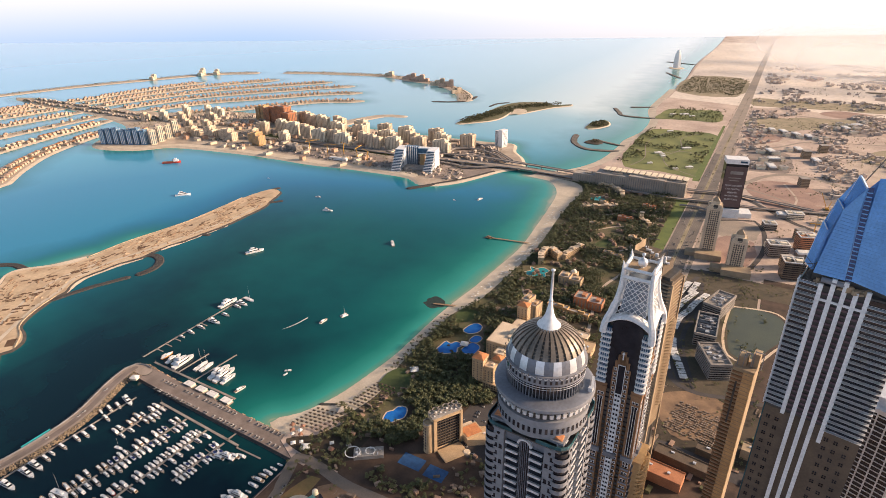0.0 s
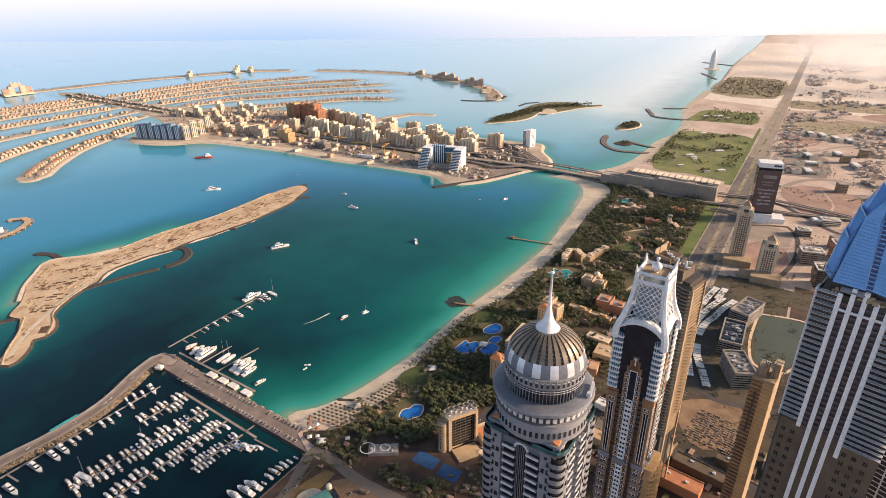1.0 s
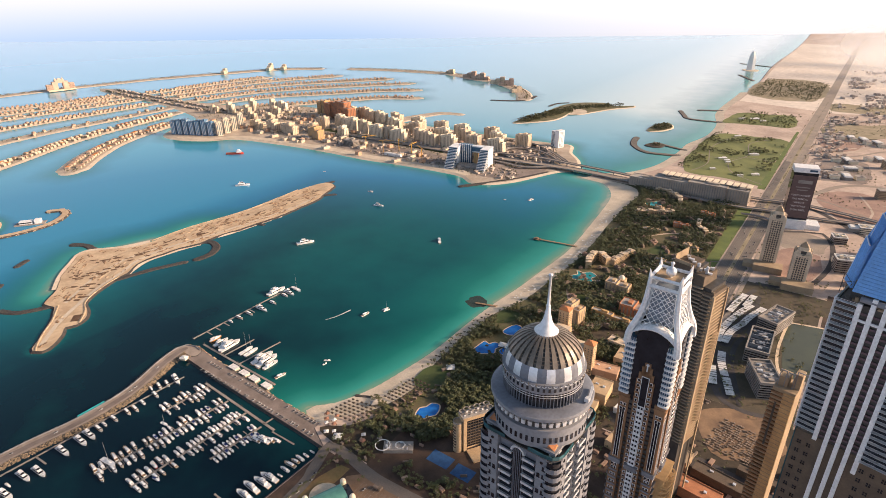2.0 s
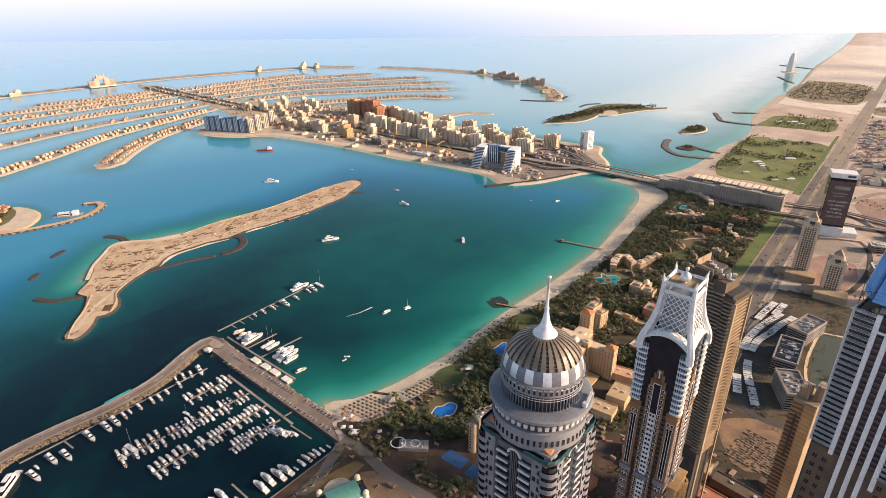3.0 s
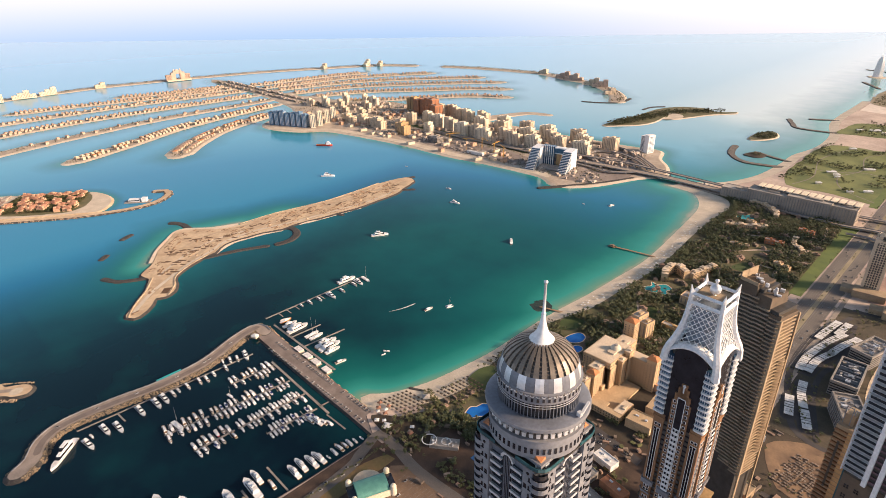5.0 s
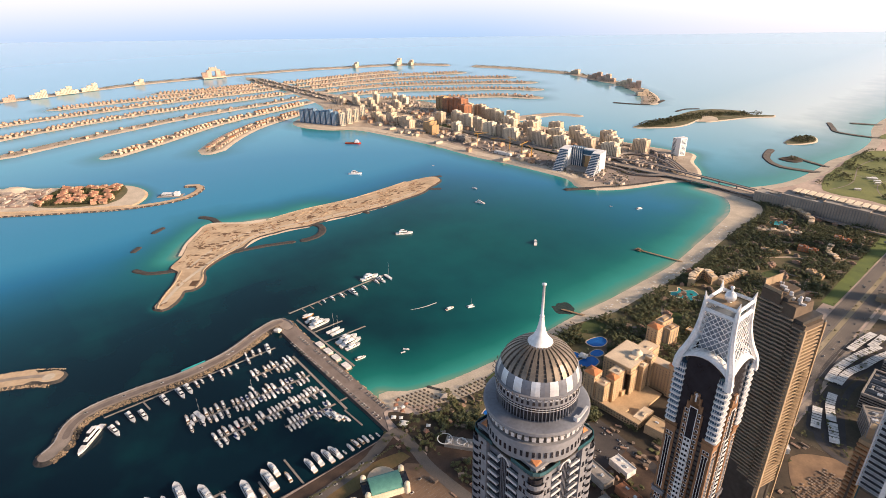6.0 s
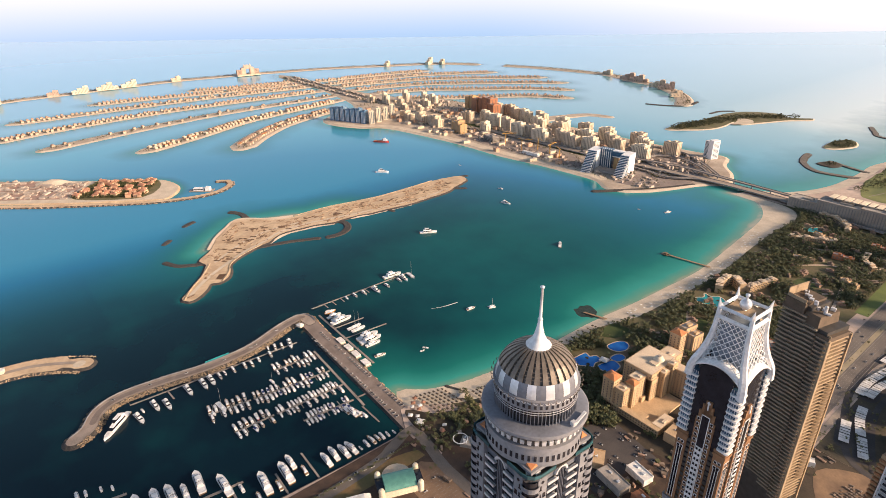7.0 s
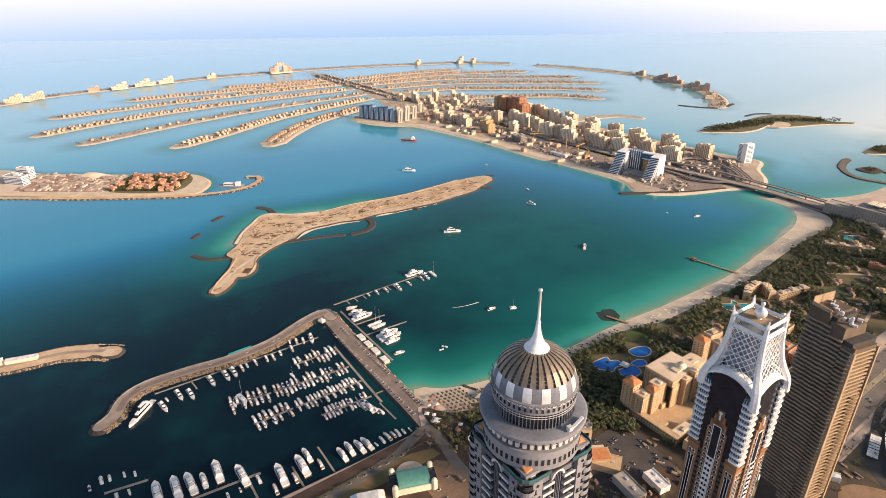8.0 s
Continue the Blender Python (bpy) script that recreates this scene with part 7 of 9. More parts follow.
def arched_hotel():
    t = thing("arched_hotel", "large pink stone hotel with towers round a pointed arch", "hotel", (-3186, 1280, 2.5), 82)
    for sgn in (-1, 1):
        part("wing", Shape().box(sgn * 52, 0, 0, 46, 26, 46).box(sgn * 30, 0, 0, 26, 28, 62).box(sgn * 20, 0, 0, 12, 24, 74), "pink_stone", t)
        part("turret", Shape().spin([(0, 92), (2, 86), (5, 78), (5.5, 70)], 12, sgn * 20, 0), "beige", t)
        for k in range(9):
            part("window_band", Shape().box(sgn * 52, -13, 4 + 4.6 * k, 44, 0.6, 1.8), "dark_metal", t)
    part("arch", Shape().box(0, 0, 52, 34, 20, 22).prism([(-15, -10), (15, -10), (15, 10), (-15, 10)], 74, 84, 0.4), "pink_stone", t)
    part("podium", Shape().box(0, -20, 0, 150, 30, 10), "beige", t)
    t.scale = (0.8, 0.8, 0.66)


arched_hotel()
for x, y, n, a, mat in ((-3195, 480, 3, 82, "cream"), (-3220, 600, 4, 84, "cream"), (-3236, 700, 3, 86, "cream"), (-3140, 60, 4, 70, "cream"), (-3165, 130, 3, 72, "cream"), (-3110, -60, 4, 70, "beige"), (-3255, 930, 2, 90, "beige"), (-3215, 370, 2, 80, "pink_stone"), (-1620, 2640, 4, 10, "pink_stone"), (-1700, 2660, 3, 14, "pink_stone"), (-1470, 2585, 4, 25, "beige"), (-1420, 2560, 3, 30, "pink_stone"), (-1300, 2440, 2, 50, "beige"), (-1860, 2712, 2, 0, "beige"), (-2960, 2050, 2, 120, "beige"), (-2850, 2280, 3, 120, "cream"), (-2800, 2340, 2, 120, "beige")):
    block("crescent_hotel", "low stepped hotel on the crescent island", mat, [(i * 24 - 12 * n, 0, 23, 20, 14 + 9 * ((i * 7) % 3)) for i in range(n)], "crescent hotels", (x, y, 2.5), a, category="hotel")


def sail_hotel():
    """Tall sail-shaped hotel far up the coast on its own islet."""
    x, y = -548, 3712
    t = thing("sail_tower", "pale sail-shaped tower rising from its own islet", "tower", (x, y, 0), 20)
    prof = [(0, 30), (20, 31), (60, 30), (100, 25), (130, 18), (152, 8)]
    s = Shape()
    pts = []
    for z, w in prof:
        pts += [(-w, -4, z), (w * 0.25, -9, z), (w, 0, z), (w * 0.25, 9, z), (-w, 4, z)]
    s.add(pts, [(i * 5 + k, i * 5 + (k + 1) % 5, (i + 1) * 5 + (k + 1) % 5, (i + 1) * 5 + k) for i in range(len(prof) - 1) for k in range(5)] + [tuple(range(25, 30))])
    part("sail", s, "white_paint", t)
    part("mast", Shape().tube([(-30, 0, 0), (-24, 0, 120), (-8, 0, 152), (-4, 0, 176)], 2.2, 6, 0.6), "white_paint", t)
    t.scale = (0.66, 0.66, 0.66)
    part("islet", Shape().spin([(0, 3), (60, 3), (72, -1.5)], 20), "beach", t)


sail_hotel()

# building sites, gardens and low houses along the trunk
sheet("trunk_site", wobble(curve([(-1440, 1300), (-1300, 1290), (-1100, 1300), (-960, 1316), (-850, 1330), (-860, 1390), (-1000, 1396), (-1200, 1394), (-1430, 1390)], 20, True), 6, 0.03), 2.72, "plot_grey", "brown construction ground between beach and boulevard")
sheet("trunk_site", wobble(curve([(-820, 1320), (-760, 1300), (-700, 1340), (-660, 1440), (-700, 1560), (-740, 1640), (-800, 1660), (-860, 1580), (-850, 1420)], 20, True), 6, 0.03), 2.66, "plot_grey", "grey-brown ground under the interchange")
site = Shape()
for i in range(620):
    x, y = rnd.uniform(-1980, -690), rnd.uniform(1296, 1650)
    if 1390 < y < 1450:
        continue
    w = rnd.uniform(3, 14)
    site.box(x, y, TRUNK_Z, w, rnd.uniform(3, 8), rnd.uniform(2, 7) * (1.6 if y > 1450 else 1.0), -6 + rnd.choice((0, 90)) + rnd.uniform(-6, 6))
for i in range(240):
    site.box(rnd.uniform(-2940, -2060), 1407 + rnd.choice((-1, 1)) * rnd.uniform(16, 32), TRUNK_Z, rnd.uniform(6, 15), rnd.uniform(5, 9), rnd.uniform(3, 9), rnd.uniform(-8, 8))
solid("trunk_sheds", site, "shed_mix", "small sheds, podiums and site huts along the trunk", "sheds", kind="stuff")

# ---- mainland: resorts, roads, buildings ----
G = 3.0
block("gateway_station", "long beige concrete gateway station and car park across the coast road", "station_wall", [(-150, 2, 60, 34, 22), (-78, 0, 84, 40, 32), (8, 0, 88, 42, 36), (76, 2, 48, 38, 34)], "", (-250, 1466, G), 0, "concrete", category="station")
roof_g = thing("station_roof", "ribbed pale station roof canopy", "roof", (-250, 1480, G + 38), 0)
for i in range(14):
    part("rib", Shape().box(-100 + 15 * i, 0, 0, 11, 30, 1.6), "cream", roof_g)
    part("rib_post", Shape().box(-100 + 15 * i, 0, -6, 2, 20, 6), "pale_concrete", roof_g)


def hotel_near():
    """Sand-coloured resort hotel with orange roofs and a dome, beside the crowned tower."""
    t = thing("resort_hotel", "sand-coloured resort hotel with orange roofs and a round dome", "hotel", (-250, 600, G), 0)
    blocks = ((-22, -26, 16, 16, 42, 1), (-7, -25, 14, 14, 33, 0), (-2, -12, 12, 11, 37, 1), (-5, 2, 15, 17, 38, 0), (-11, 38, 40, 54, 42, 0), (6, 18, 9, 14, 34, 0), (11, 34, 11, 12, 40, 0), (13, 50, 9, 12, 46, 0), (30, 58, 34, 15, 38, 0), (46, 54, 13, 13, 47, 1), (-17, 112, 16, 14, 50, 1), (-12, 84, 22, 34, 30, 0), (45, -14, 13, 28, 9, 0))
    win = Shape().box(0, 0, 0, 1.5, 0.3, 1.7).mesh("window", "glass_dark")
    for x, y, w, d, h, tiled in blocks:
        wall = part("wall", Shape().box(x, y, 0, w, d, h).box(x, y, h, w + 0.6, d + 0.6, 0.8), "tan_wall", t)
        if tiled:
            part("tile_roof", Shape().prism([(x - w / 2 - 0.8, y - d / 2 - 0.8), (x + w / 2 + 0.8, y - d / 2 - 0.8), (x + w / 2 + 0.8, y + d / 2 + 0.8), (x - w / 2 - 0.8, y + d / 2 + 0.8)], h + 0.8, h + 4.2, 0.25), "roof_tile", wall)
        else:
            part("flat_roof", Shape().box(x, y, h + 0.8, w - 1.5, d - 1.5, 0.3).box(x + w * 0.2, y, h + 1.1, w * 0.25, d * 0.3, 2.0), "beige", wall)
        ws = Shape()
        for k in range(int(h / 3.8) - 1):
            for i in range(max(1, int(w / 4.2))):
                ws.box(x - w / 2 + (i + 0.5) * w / max(1, int(w / 4.2)), y - d / 2 - 0.05, 2.4 + 3.8 * k, 1.5, 0.3, 1.7)
            for i in range(max(1, int(d / 4.6))):
                ws.box(x + w / 2 + 0.05, y - d / 2 + (i + 0.5) * d / max(1, int(d / 4.6)), 2.4 + 3.8 * k, 0.3, 1.5, 1.7)
        tagged(part("glazing", ws, "dark_metal", wall), kind="stuff")
    part("dome", Shape().spin([(0, 50.6), (3, 50.0), (5, 48.4), (6, 46.2), (7.0, 45.6), (7.0, 42)], 24, -3, 44), "cream", t, "pale round roof dome", smooth=True)
    part("dome_eye", Shape().spin([(0, 51.0), (2.6, 50.7), (2.7, 50.0)], 16, -3, 44), "roof_grey", t)
    part("plaza", Shape().box(20, 10, 0, 36, 70, 3).box(4, 6, 0, 4, 9, 10).box(22, -20, 3, 12, 7, 5), "tan_wall", t, "sunlit sand-coloured forecourt deck")
    part("arcade", Shape().box(13, -30, 0, 76, 8, 9).box(13, -30, 9, 77, 9, 0.7), "tan_wall", t)
    for i in range(20):
        put("window", win, t, -23 + 3.8 * i, -34.1, 2)
        put("window", win, t, -23 + 3.8 * i, -34.1, 5.6)


M["tan_wall"] = material("sand_coloured_render", (0.50, 0.36, 0.22), 0.85, second=(0.42, 0.30, 0.18), scale=0.08, fine=0.6)
hotel_near()


def arch_hotel():
    """Sand-coloured hotel slab whose long glass face sits in a deep frame, with a rounded stair tower."""
    t = thing("beach_hotel", "sand-coloured hotel slab framing a tall dark glass face", "hotel", (-256, 452, G), 58)
    part("back_wall", Shape().box(0, 3, 0, 38, 10, 47), "tan_wall", t)
    part("glass_face", Shape().box(1, -2.4, 3, 30, 0.8, 41), "glass_dark", t, "tall dark glass face")
    mull = Shape().box(0, 0, 0, 0.35, 0.5, 41).mesh("mullion", "dark_metal")
    for i in range(9):
        put("mullion", mull, t, -12 + 3.2 * i, -3.0, 3)
    rail = Shape().box(0, 0, 0, 30, 0.7, 0.8).mesh("floor_line", "dark_stone")
    for k in range(10):
        put("floor_line", rail, t, 1, -2.9, 6 + 4 * k)
    part("frame_post", Shape().box(-16.5, -3.5, 0, 4, 5, 47), "tan_wall", t, "glowing sand-coloured side pier")
    part("frame_post", Shape().box(17.5, -3.5, 0, 3, 5, 47), "tan_wall", t)
    part("frame_head", Shape().box(1, -3.5, 44, 31, 5, 3), "tan_wall", t)
    part("roof_deck", Shape().box(0, 2, 47, 38, 13, 0.8), "roof_grey", t)
    scallop = Shape().spin([(3.3, 0), (3.9, 0), (3.9, 1.6), (3.3, 1.6), (3.3, 0)], 16).mesh("roof_ring", "concrete")
    for x, y in ((-15, 6), (-9, 8), (-3, 7), (4, 8), (10, 7), (16, 8), (17, 1)):
        put("roof_ring", scallop, t, x, y, 47.8)
    for i in range(14):
        part("roof_unit", Shape().box(-15 + 2.3 * i, 1 + 2.4 * (i % 3) - 2, 47.8, 1.8, 1.4, 0.8 + 0.5 * (i % 3)), "concrete" if i % 2 else "canvas", t)
    part("rotunda", Shape().spin([(0, 41), (5.4, 41), (5.8, 40), (5.8, 0)], 24, -22.5, 1), "tan_wall", t, "rounded stair tower")
    part("rotunda_cap", Shape().spin([(5.0, 42.4), (5.6, 42.4), (5.6, 41), (5.0, 41), (5.0, 42.4)], 24, -22.5, 1), "concrete", t)
    slot = Shape().box(0, 0, 0, 1.6, 0.6, 2.2).mesh("window", "glass_dark")
    for k in range(8):
        for a in (150, 180, 210):
            put("window", slot, t, -22.5 + 5.7 * math.cos(radians(a)), 1 + 5.7 * math.sin(radians(a)), 6 + 4.2 * k, a + 90)
    part("forecourt", Shape().box(0, -16, 0, 30, 20, 2), "tan_wall", t, "sunlit sand-coloured terrace")
    part("terrace_fountain", Shape().spin([(0, 2.6), (3.6, 2.6), (4, 2), (4, 0)], 20, 14, -24), "beige", t)
    part("low_wing", Shape().box(32, -4, 0, 24, 20, 10), "tan_wall", t)
    part("wing_roof", Shape().box(32, -4, 10, 20, 16, 0.6), "roof_tile", t)
    part("wing_court", Shape().box(32, 8, 0, 18, 8, 8), "beige", t)


arch_hotel()
for x, y, w, d, h, a, mat, lab in ((-202, 838, 46, 26, 18, 0, "terracotta", "terracotta resort hall among gardens"), (-254, 902, 40, 22, 14, 0, "tan_wall", "sand-coloured resort building with small domes"), (-273, 762, 26, 24, 34, -8, "tan_wall", "sand-coloured resort tower with an orange roof"), (-225, 800, 70, 10, 10, -4, "ochre", "long ochre resort wing"), (-240, 1240, 34, 12, 9, 10, "terracotta", "low villa wing in the gardens"), (-300, 1310, 40, 10, 9, -8, "tan_wall", "low resort wing near the bridge"), (-210, 1340, 30, 12, 8, 4, "terracotta", "low garden pavilion with red roof"), (-285, 1180, 36, 10, 8, 18, "tan_wall", "low resort wing among trees"), (-195, 1140, 30, 10, 8, -12, "tan_wall", "low resort wing among trees"), (-215, 1040, 40, 10, 9, -6, "tan_wall", "long low resort wing among trees")):
    block("resort_building", lab, mat, [(-w * 0.25, 0, w * 0.5, d, h), (w * 0.25, 0, w * 0.5, d * 0.85, h * 0.8)], "resort buildings", (x, y, G), a, category="resort")
def curved_wing(pts, w, h, label):
    """A curved resort wing with bays, a flat roof and arched windows."""
    line = curve(pts, 7)
    t = thing("resort_wing", label, "resort", group="curved resort wings")
    n = len(line)
    for i in range(n - 1):
        (a, b), (c, d) = line[i], line[i + 1]
        L, turn = math.hypot(c - a, d - b), math.degrees(math.atan2(d - b, c - a))
        x, y, hh = (a + c) / 2, (b + d) / 2, h + (2.4 if i % 3 == 1 else 0)
        bay = part("bay", Shape().box(x, y, G, L * 1.12, w, hh, turn), "tan_wall", t)
        part("roof", Shape().box(x, y, G + hh, L * 1.16, w + 0.6, 0.5, turn).box(x, y, G + hh + 0.5, L * 0.4, w * 0.4, 1.2, turn), "beige", bay)
        ws = Shape()
        for k in range(int(h // 3.6)):
            for q in (-0.26, 0.26):
                for sgn in (-1, 1):
                    u, v = q * L, sgn * (w / 2 + 0.05)
                    cc, ss = math.cos(radians(turn)), math.sin(radians(turn))
                    ws.box(x + u * cc - v * ss, y + u * ss + v * cc, G + 1 + 3.6 * k, 1.7, 0.3, 2.0, turn)
        part("window", ws, "dark_metal", bay)


curved_wing([(-326, 944), (-334, 968), (-328, 994), (-302, 980)], 11, 15, "curved sand-coloured resort wing beside the turquoise pool")
curved_wing([(-296, 985), (-290, 1015), (-280, 1050)], 10, 11, "low arcaded resort wing among palms")
curved_wing([(-349, 1262), (-316, 1284), (-275, 1306)], 9, 8, "long low curved resort wing in the grove")
curved_wing([(-356, 1434), (-326, 1436), (-290, 1404), (-280, 1372)], 10, 10, "curved resort wing near the gateway station")
curved_wing([(-186, 1230), (-210, 1255), (-214, 1290)], 9, 8, "small curved resort wing with terraces")
cup = thing("domed_pavilion", "cream pavilion with a small white dome", "pavilion", (-254, 918, G), 0)
part("wall", Shape().box(0, 0, 0, 14, 14, 14), "tan_wall", cup)
part("dome", Shape().spin([(0, 20), (3, 19), (4.8, 16.5), (5, 14)], 16), "cream", cup, smooth=True)


def towered_hotel(x, y, w, h, label, turn):
    t = thing("beige_tower", label, "tower", (x, y, G), turn, "beige towers by the highway")
    part("wall", Shape().box(0, 0, 0, w * 0.92, w * 0.92, h).box(0, 0, h, w * 0.74, w * 0.74, 6).box(0, 0, h + 6, w * 0.52, w * 0.52, 5), "beige", t)
    part("spire", Shape().prism([(-w * 0.24, -w * 0.24), (w * 0.24, -w * 0.24), (w * 0.24, w * 0.24), (-w * 0.24, w * 0.24)], h + 11, h + 20, 0.1), "tan_stone", t)
    for sx in (-1, 1):
        for sy in (-1, 1):
            part("corner_pier", Shape().box(sx * w * 0.42, sy * w * 0.42, 0, w * 0.17, w * 0.17, h + 1).prism([(sx * w * 0.42 + a * w * 0.09, sy * w * 0.42 + b * w * 0.09) for a, b in ((-1, -1), (1, -1), (1, 1), (-1, 1))], h + 1, h + 5, 0.1), "beige", t)
    strip = Shape().box(0, 0, 0, 2.3, 0.5, h - 12).mesh("window_strip", "dark_metal")
    floor = Shape().box(0, 0, 0, w * 0.7, 1.0, 1.1).mesh("floor_line", "beige")
    arch_m = Shape().box(0, 0, 0, w * 0.3, 0.6, 6.0).spin([(0.0, 0.3), (w * 0.15, 0.3), (w * 0.15, -0.3), (0.0, -0.3)], 12).mesh("crown_window", "dark_metal")
    for a, f in sides(w * 0.46):
        for i in range(5):
            put("window_strip", strip, t, *f(-w * 0.28 + w * 0.14 * i, 0.1, 7), a)
        for k in range(int((h - 8) / 4.2) if a in (0, 90) else 0):
            put("floor_line", floor, t, *f(0, 0.05, 7 + 4.2 * k), a)
        put("crown_window", arch_m, t, *f(0, -w * 0.09 + 0.1, h - 0.5), a)
    part("podium", Shape().box(2, -w * 0.9, 0, w * 1.8, w, 12).box(-w, -w * 0.6, 0, w, w * 0.8, 8), "tan_stone", t)


towered_hotel(-61, 1148, 26, 98, "tall beige tower with a pointed crown beside the highway", 6)
towered_hotel(-8, 1099, 27, 60, "shorter beige tower with balcony columns", 6)


def banner_tower():
    t = thing("banner_tower", "office tower wrapped in a dark red advertising banner", "tower", (-50, 1384, G), 14)
    part("wall", Shape().box(0, 0, 0, 44, 30, 122), "glass_dark", t)
    part("crown", Shape().box(0, 0, 122, 45, 31, 10), "white_paint", t, "white crown storey")
    part("banner", Shape().box(0, -15.3, 24, 42, 0.4, 92), "sign_red", t, "dark red banner with white lettering")
    part("podium", Shape().box(20, 4, 0, 60, 36, 10).box(0, -18, 0, 44, 6, 20), "white_paint", t)
    for z, text, size in ((72, "YOUR LARGEST", 5.0), (64, "CAR RENTAL", 5.0), (56, "WEBSITE", 5.0), (48, "WITH OVER", 5.0), (40, "23,000 CARS", 5.0)):
        c = bpy.data.curves.new("banner_lettering", "FONT")
        c.body, c.size, c.align_x, c.extrude = text, size, "CENTER", 0.05
        me = bpy.data.meshes.new_from_object(bpy.data.objects.new("lettering", c))
        me.materials.append(M["canvas"])
        part("lettering", me, None, t, m=pose(0, -15.7, z, 90, 0, 0))
    part("banner_mark", Shape().box(2, -15.7, 99, 26, 0.15, 7), "concrete", t)
    for z, w in ((90, 26), (84, 20)):
        part("text_bar", Shape().box(0, -15.7, z, w, 0.15, 1.8), "concrete", t)
    part("crown_mark", Shape().box(12, -15.7, 125, 14, 0.2, 4), "glass_blue", t)


banner_tower()


def campus_block(x, y, w, d, h, turn):
    t = thing("office_block", "low louvred concrete office block with rooftop plant", "office", (x, y, G), turn, "office campus blocks")
    part("wall", Shape().box(0, 0, 0, w, d, h), "glass_dark", t)
    fl = Shape().box(0, 0, 0, w + 1.6, d + 1.6, 1.5).mesh("floor_slab", "concrete")
    for k in range(int(h / 3.6) + 1):
        put("floor_slab", fl, t, 0, 0, 3.6 * k)
    top = 3.6 * int(h / 3.6) + 1.5
    rim = Shape()
    for a, b, c, e in ((0, -d / 2, w + 2, 2), (0, d / 2, w + 2, 2), (-w / 2, 0, 2, d - 2), (w / 2, 0, 2, d - 2)):
        rim.box(a, b, top, c, e, 2.6)
    part("parapet", rim, "concrete", t)
    for i in range(16):
        part("roof_plant", Shape().box(rnd.uniform(-w * 0.36, w * 0.36), rnd.uniform(-d * 0.36, d * 0.36), top, rnd.uniform(2, 7), rnd.uniform(2, 5), rnd.uniform(1, 3), rnd.choice((0, 0, 30))), rnd.choice(("pale_concrete", "roof_grey", "silver")), t)
    for i in range(4):
        part("roof_louvre", Shape().box(0, -d * 0.3 + d * 0.2 * i, top + 3, w * 0.8, 0.8, 0.8), "pale_concrete", t)


campus_block(-15, 926, 27, 56, 18, -17)
campus_block(-23, 838, 29, 66, 20, 2)
campus_block(-4, 756, 27, 52, 22, 26)
def carport(pts):
    """White canvas shades side by side along a curved parking row."""
    line = curve(pts, 4.2)
    t = thing("carport", "curved row of white canvas car park shades", "carport", group="car park shades")
    n = len(line)
    for i, (x, y) in enumerate(line):
        (a, b), (c, d) = line[max(i - 1, 0)], line[min(i + 1, n - 1)]
        turn = math.degrees(math.atan2(d - b, c - a)) - 90
        part("canopy", Shape().box(x, y, G + 2.7 + 0.25 * (i % 2), 10.5, 3.7, 0.25, turn), "canvas", t)
        if i % 3 == 0:
            part("post", Shape().box(x, y, G, 0.3, 0.3, 2.7), "silver", t)


for k, pts in enumerate(((( -80, 932), (-76, 965), (-70, 1000)), ((-62, 962), (-57, 1004)), ((-73, 900), (-66, 932), (-55, 968)), ((-56, 898), (-49, 932), (-37, 968)), ((-77, 832), (-78, 862), (-74, 894)), ((-67, 834), (-65, 868), (-55, 902)), ((-64, 804), (-59, 778), (-49, 750)), ((-46, 744), (-34, 712)), ((-68, 762), (-58, 724)))):
    carport(pts)
    sheet("parking_lane", band(curve(pts, 10), 19), 3.24 + 0.004 * k, "asphalt", "dark asphalt parking lane of the campus")
sheet("campus_road", band(curve([(-60, 1030), (-84, 948), (-90, 876), (-84, 816), (-70, 762), (-46, 704), (-13, 690), (30, 700), (120, 712)], 10), 8), 3.4, "asphalt", "asphalt loop road of the office campus")
sheet("campus_road", band(curve([(-50, 1010), (-42, 900), (-52, 840), (-48, 790), (-34, 740), (-20, 700)], 10), 7), 3.42, "asphalt", "inner asphalt road beside the office blocks")
sheet("pond_rim", band(curve([(2, 950), (70, 958), (92, 900), (68, 838), (46, 794), (12, 800), (0, 860), (2, 950)], 10), 4), 3.45, "beige", "paved rim round the pond")
sheet("sand_lot", curve([(-60, 655), (-20, 690), (20, 685), (40, 640), (0, 600), (-30, 595)], 12, True), 3.3, "lot_sand", "orange sand building lot with tyre tracks")
sheet("south_road", band(curve([(-140, 590), (-60, 572), (60, 560), (300, 540)], 20), 22), 3.4, "asphalt", "asphalt cross road beside the building lots")
sheet("lake_bank", rect(-80, 1000, 160, 1060), 3.15, "olive_scrub", "scrubby bank north of the campus")

# desert town east of the highway: plots, low blocks, tracks
low_c = thing("desert_building", "pale low building on the desert plots", "building", group="desert buildings")
part("wall", Shape().box(0, 0, 0, 22, 16, 9), "cream", low_c)
part("roof", Shape().box(0, 0, 9, 23, 17, 0.7).box(4, 2, 9.7, 5, 5, 2), "roof_grey", low_c)
low_d = thing("desert_building", "grey workshop shed on the desert plots", "building", group="desert buildings")
part("wall", Shape().box(0, 0, 0, 34, 18, 8), "concrete", low_d)
part("roof", Shape().prism([(-17.5, -9.5), (17.5, -9.5), (17.5, 9.5), (-17.5, 9.5)], 8, 11, 0.85), "canvas", low_d)
low_e = thing("desert_building", "brown mid-rise under construction in the desert town", "building", group="desert buildings")
part("wall", Shape().box(0, 0, 0, 20, 20, 22), "tan_stone", low_e)
for k in range(5):
    part("floor", Shape().box(0, 0, 3 + 4 * k, 20.6, 20.6, 1.4), "dark_stone", low_e)
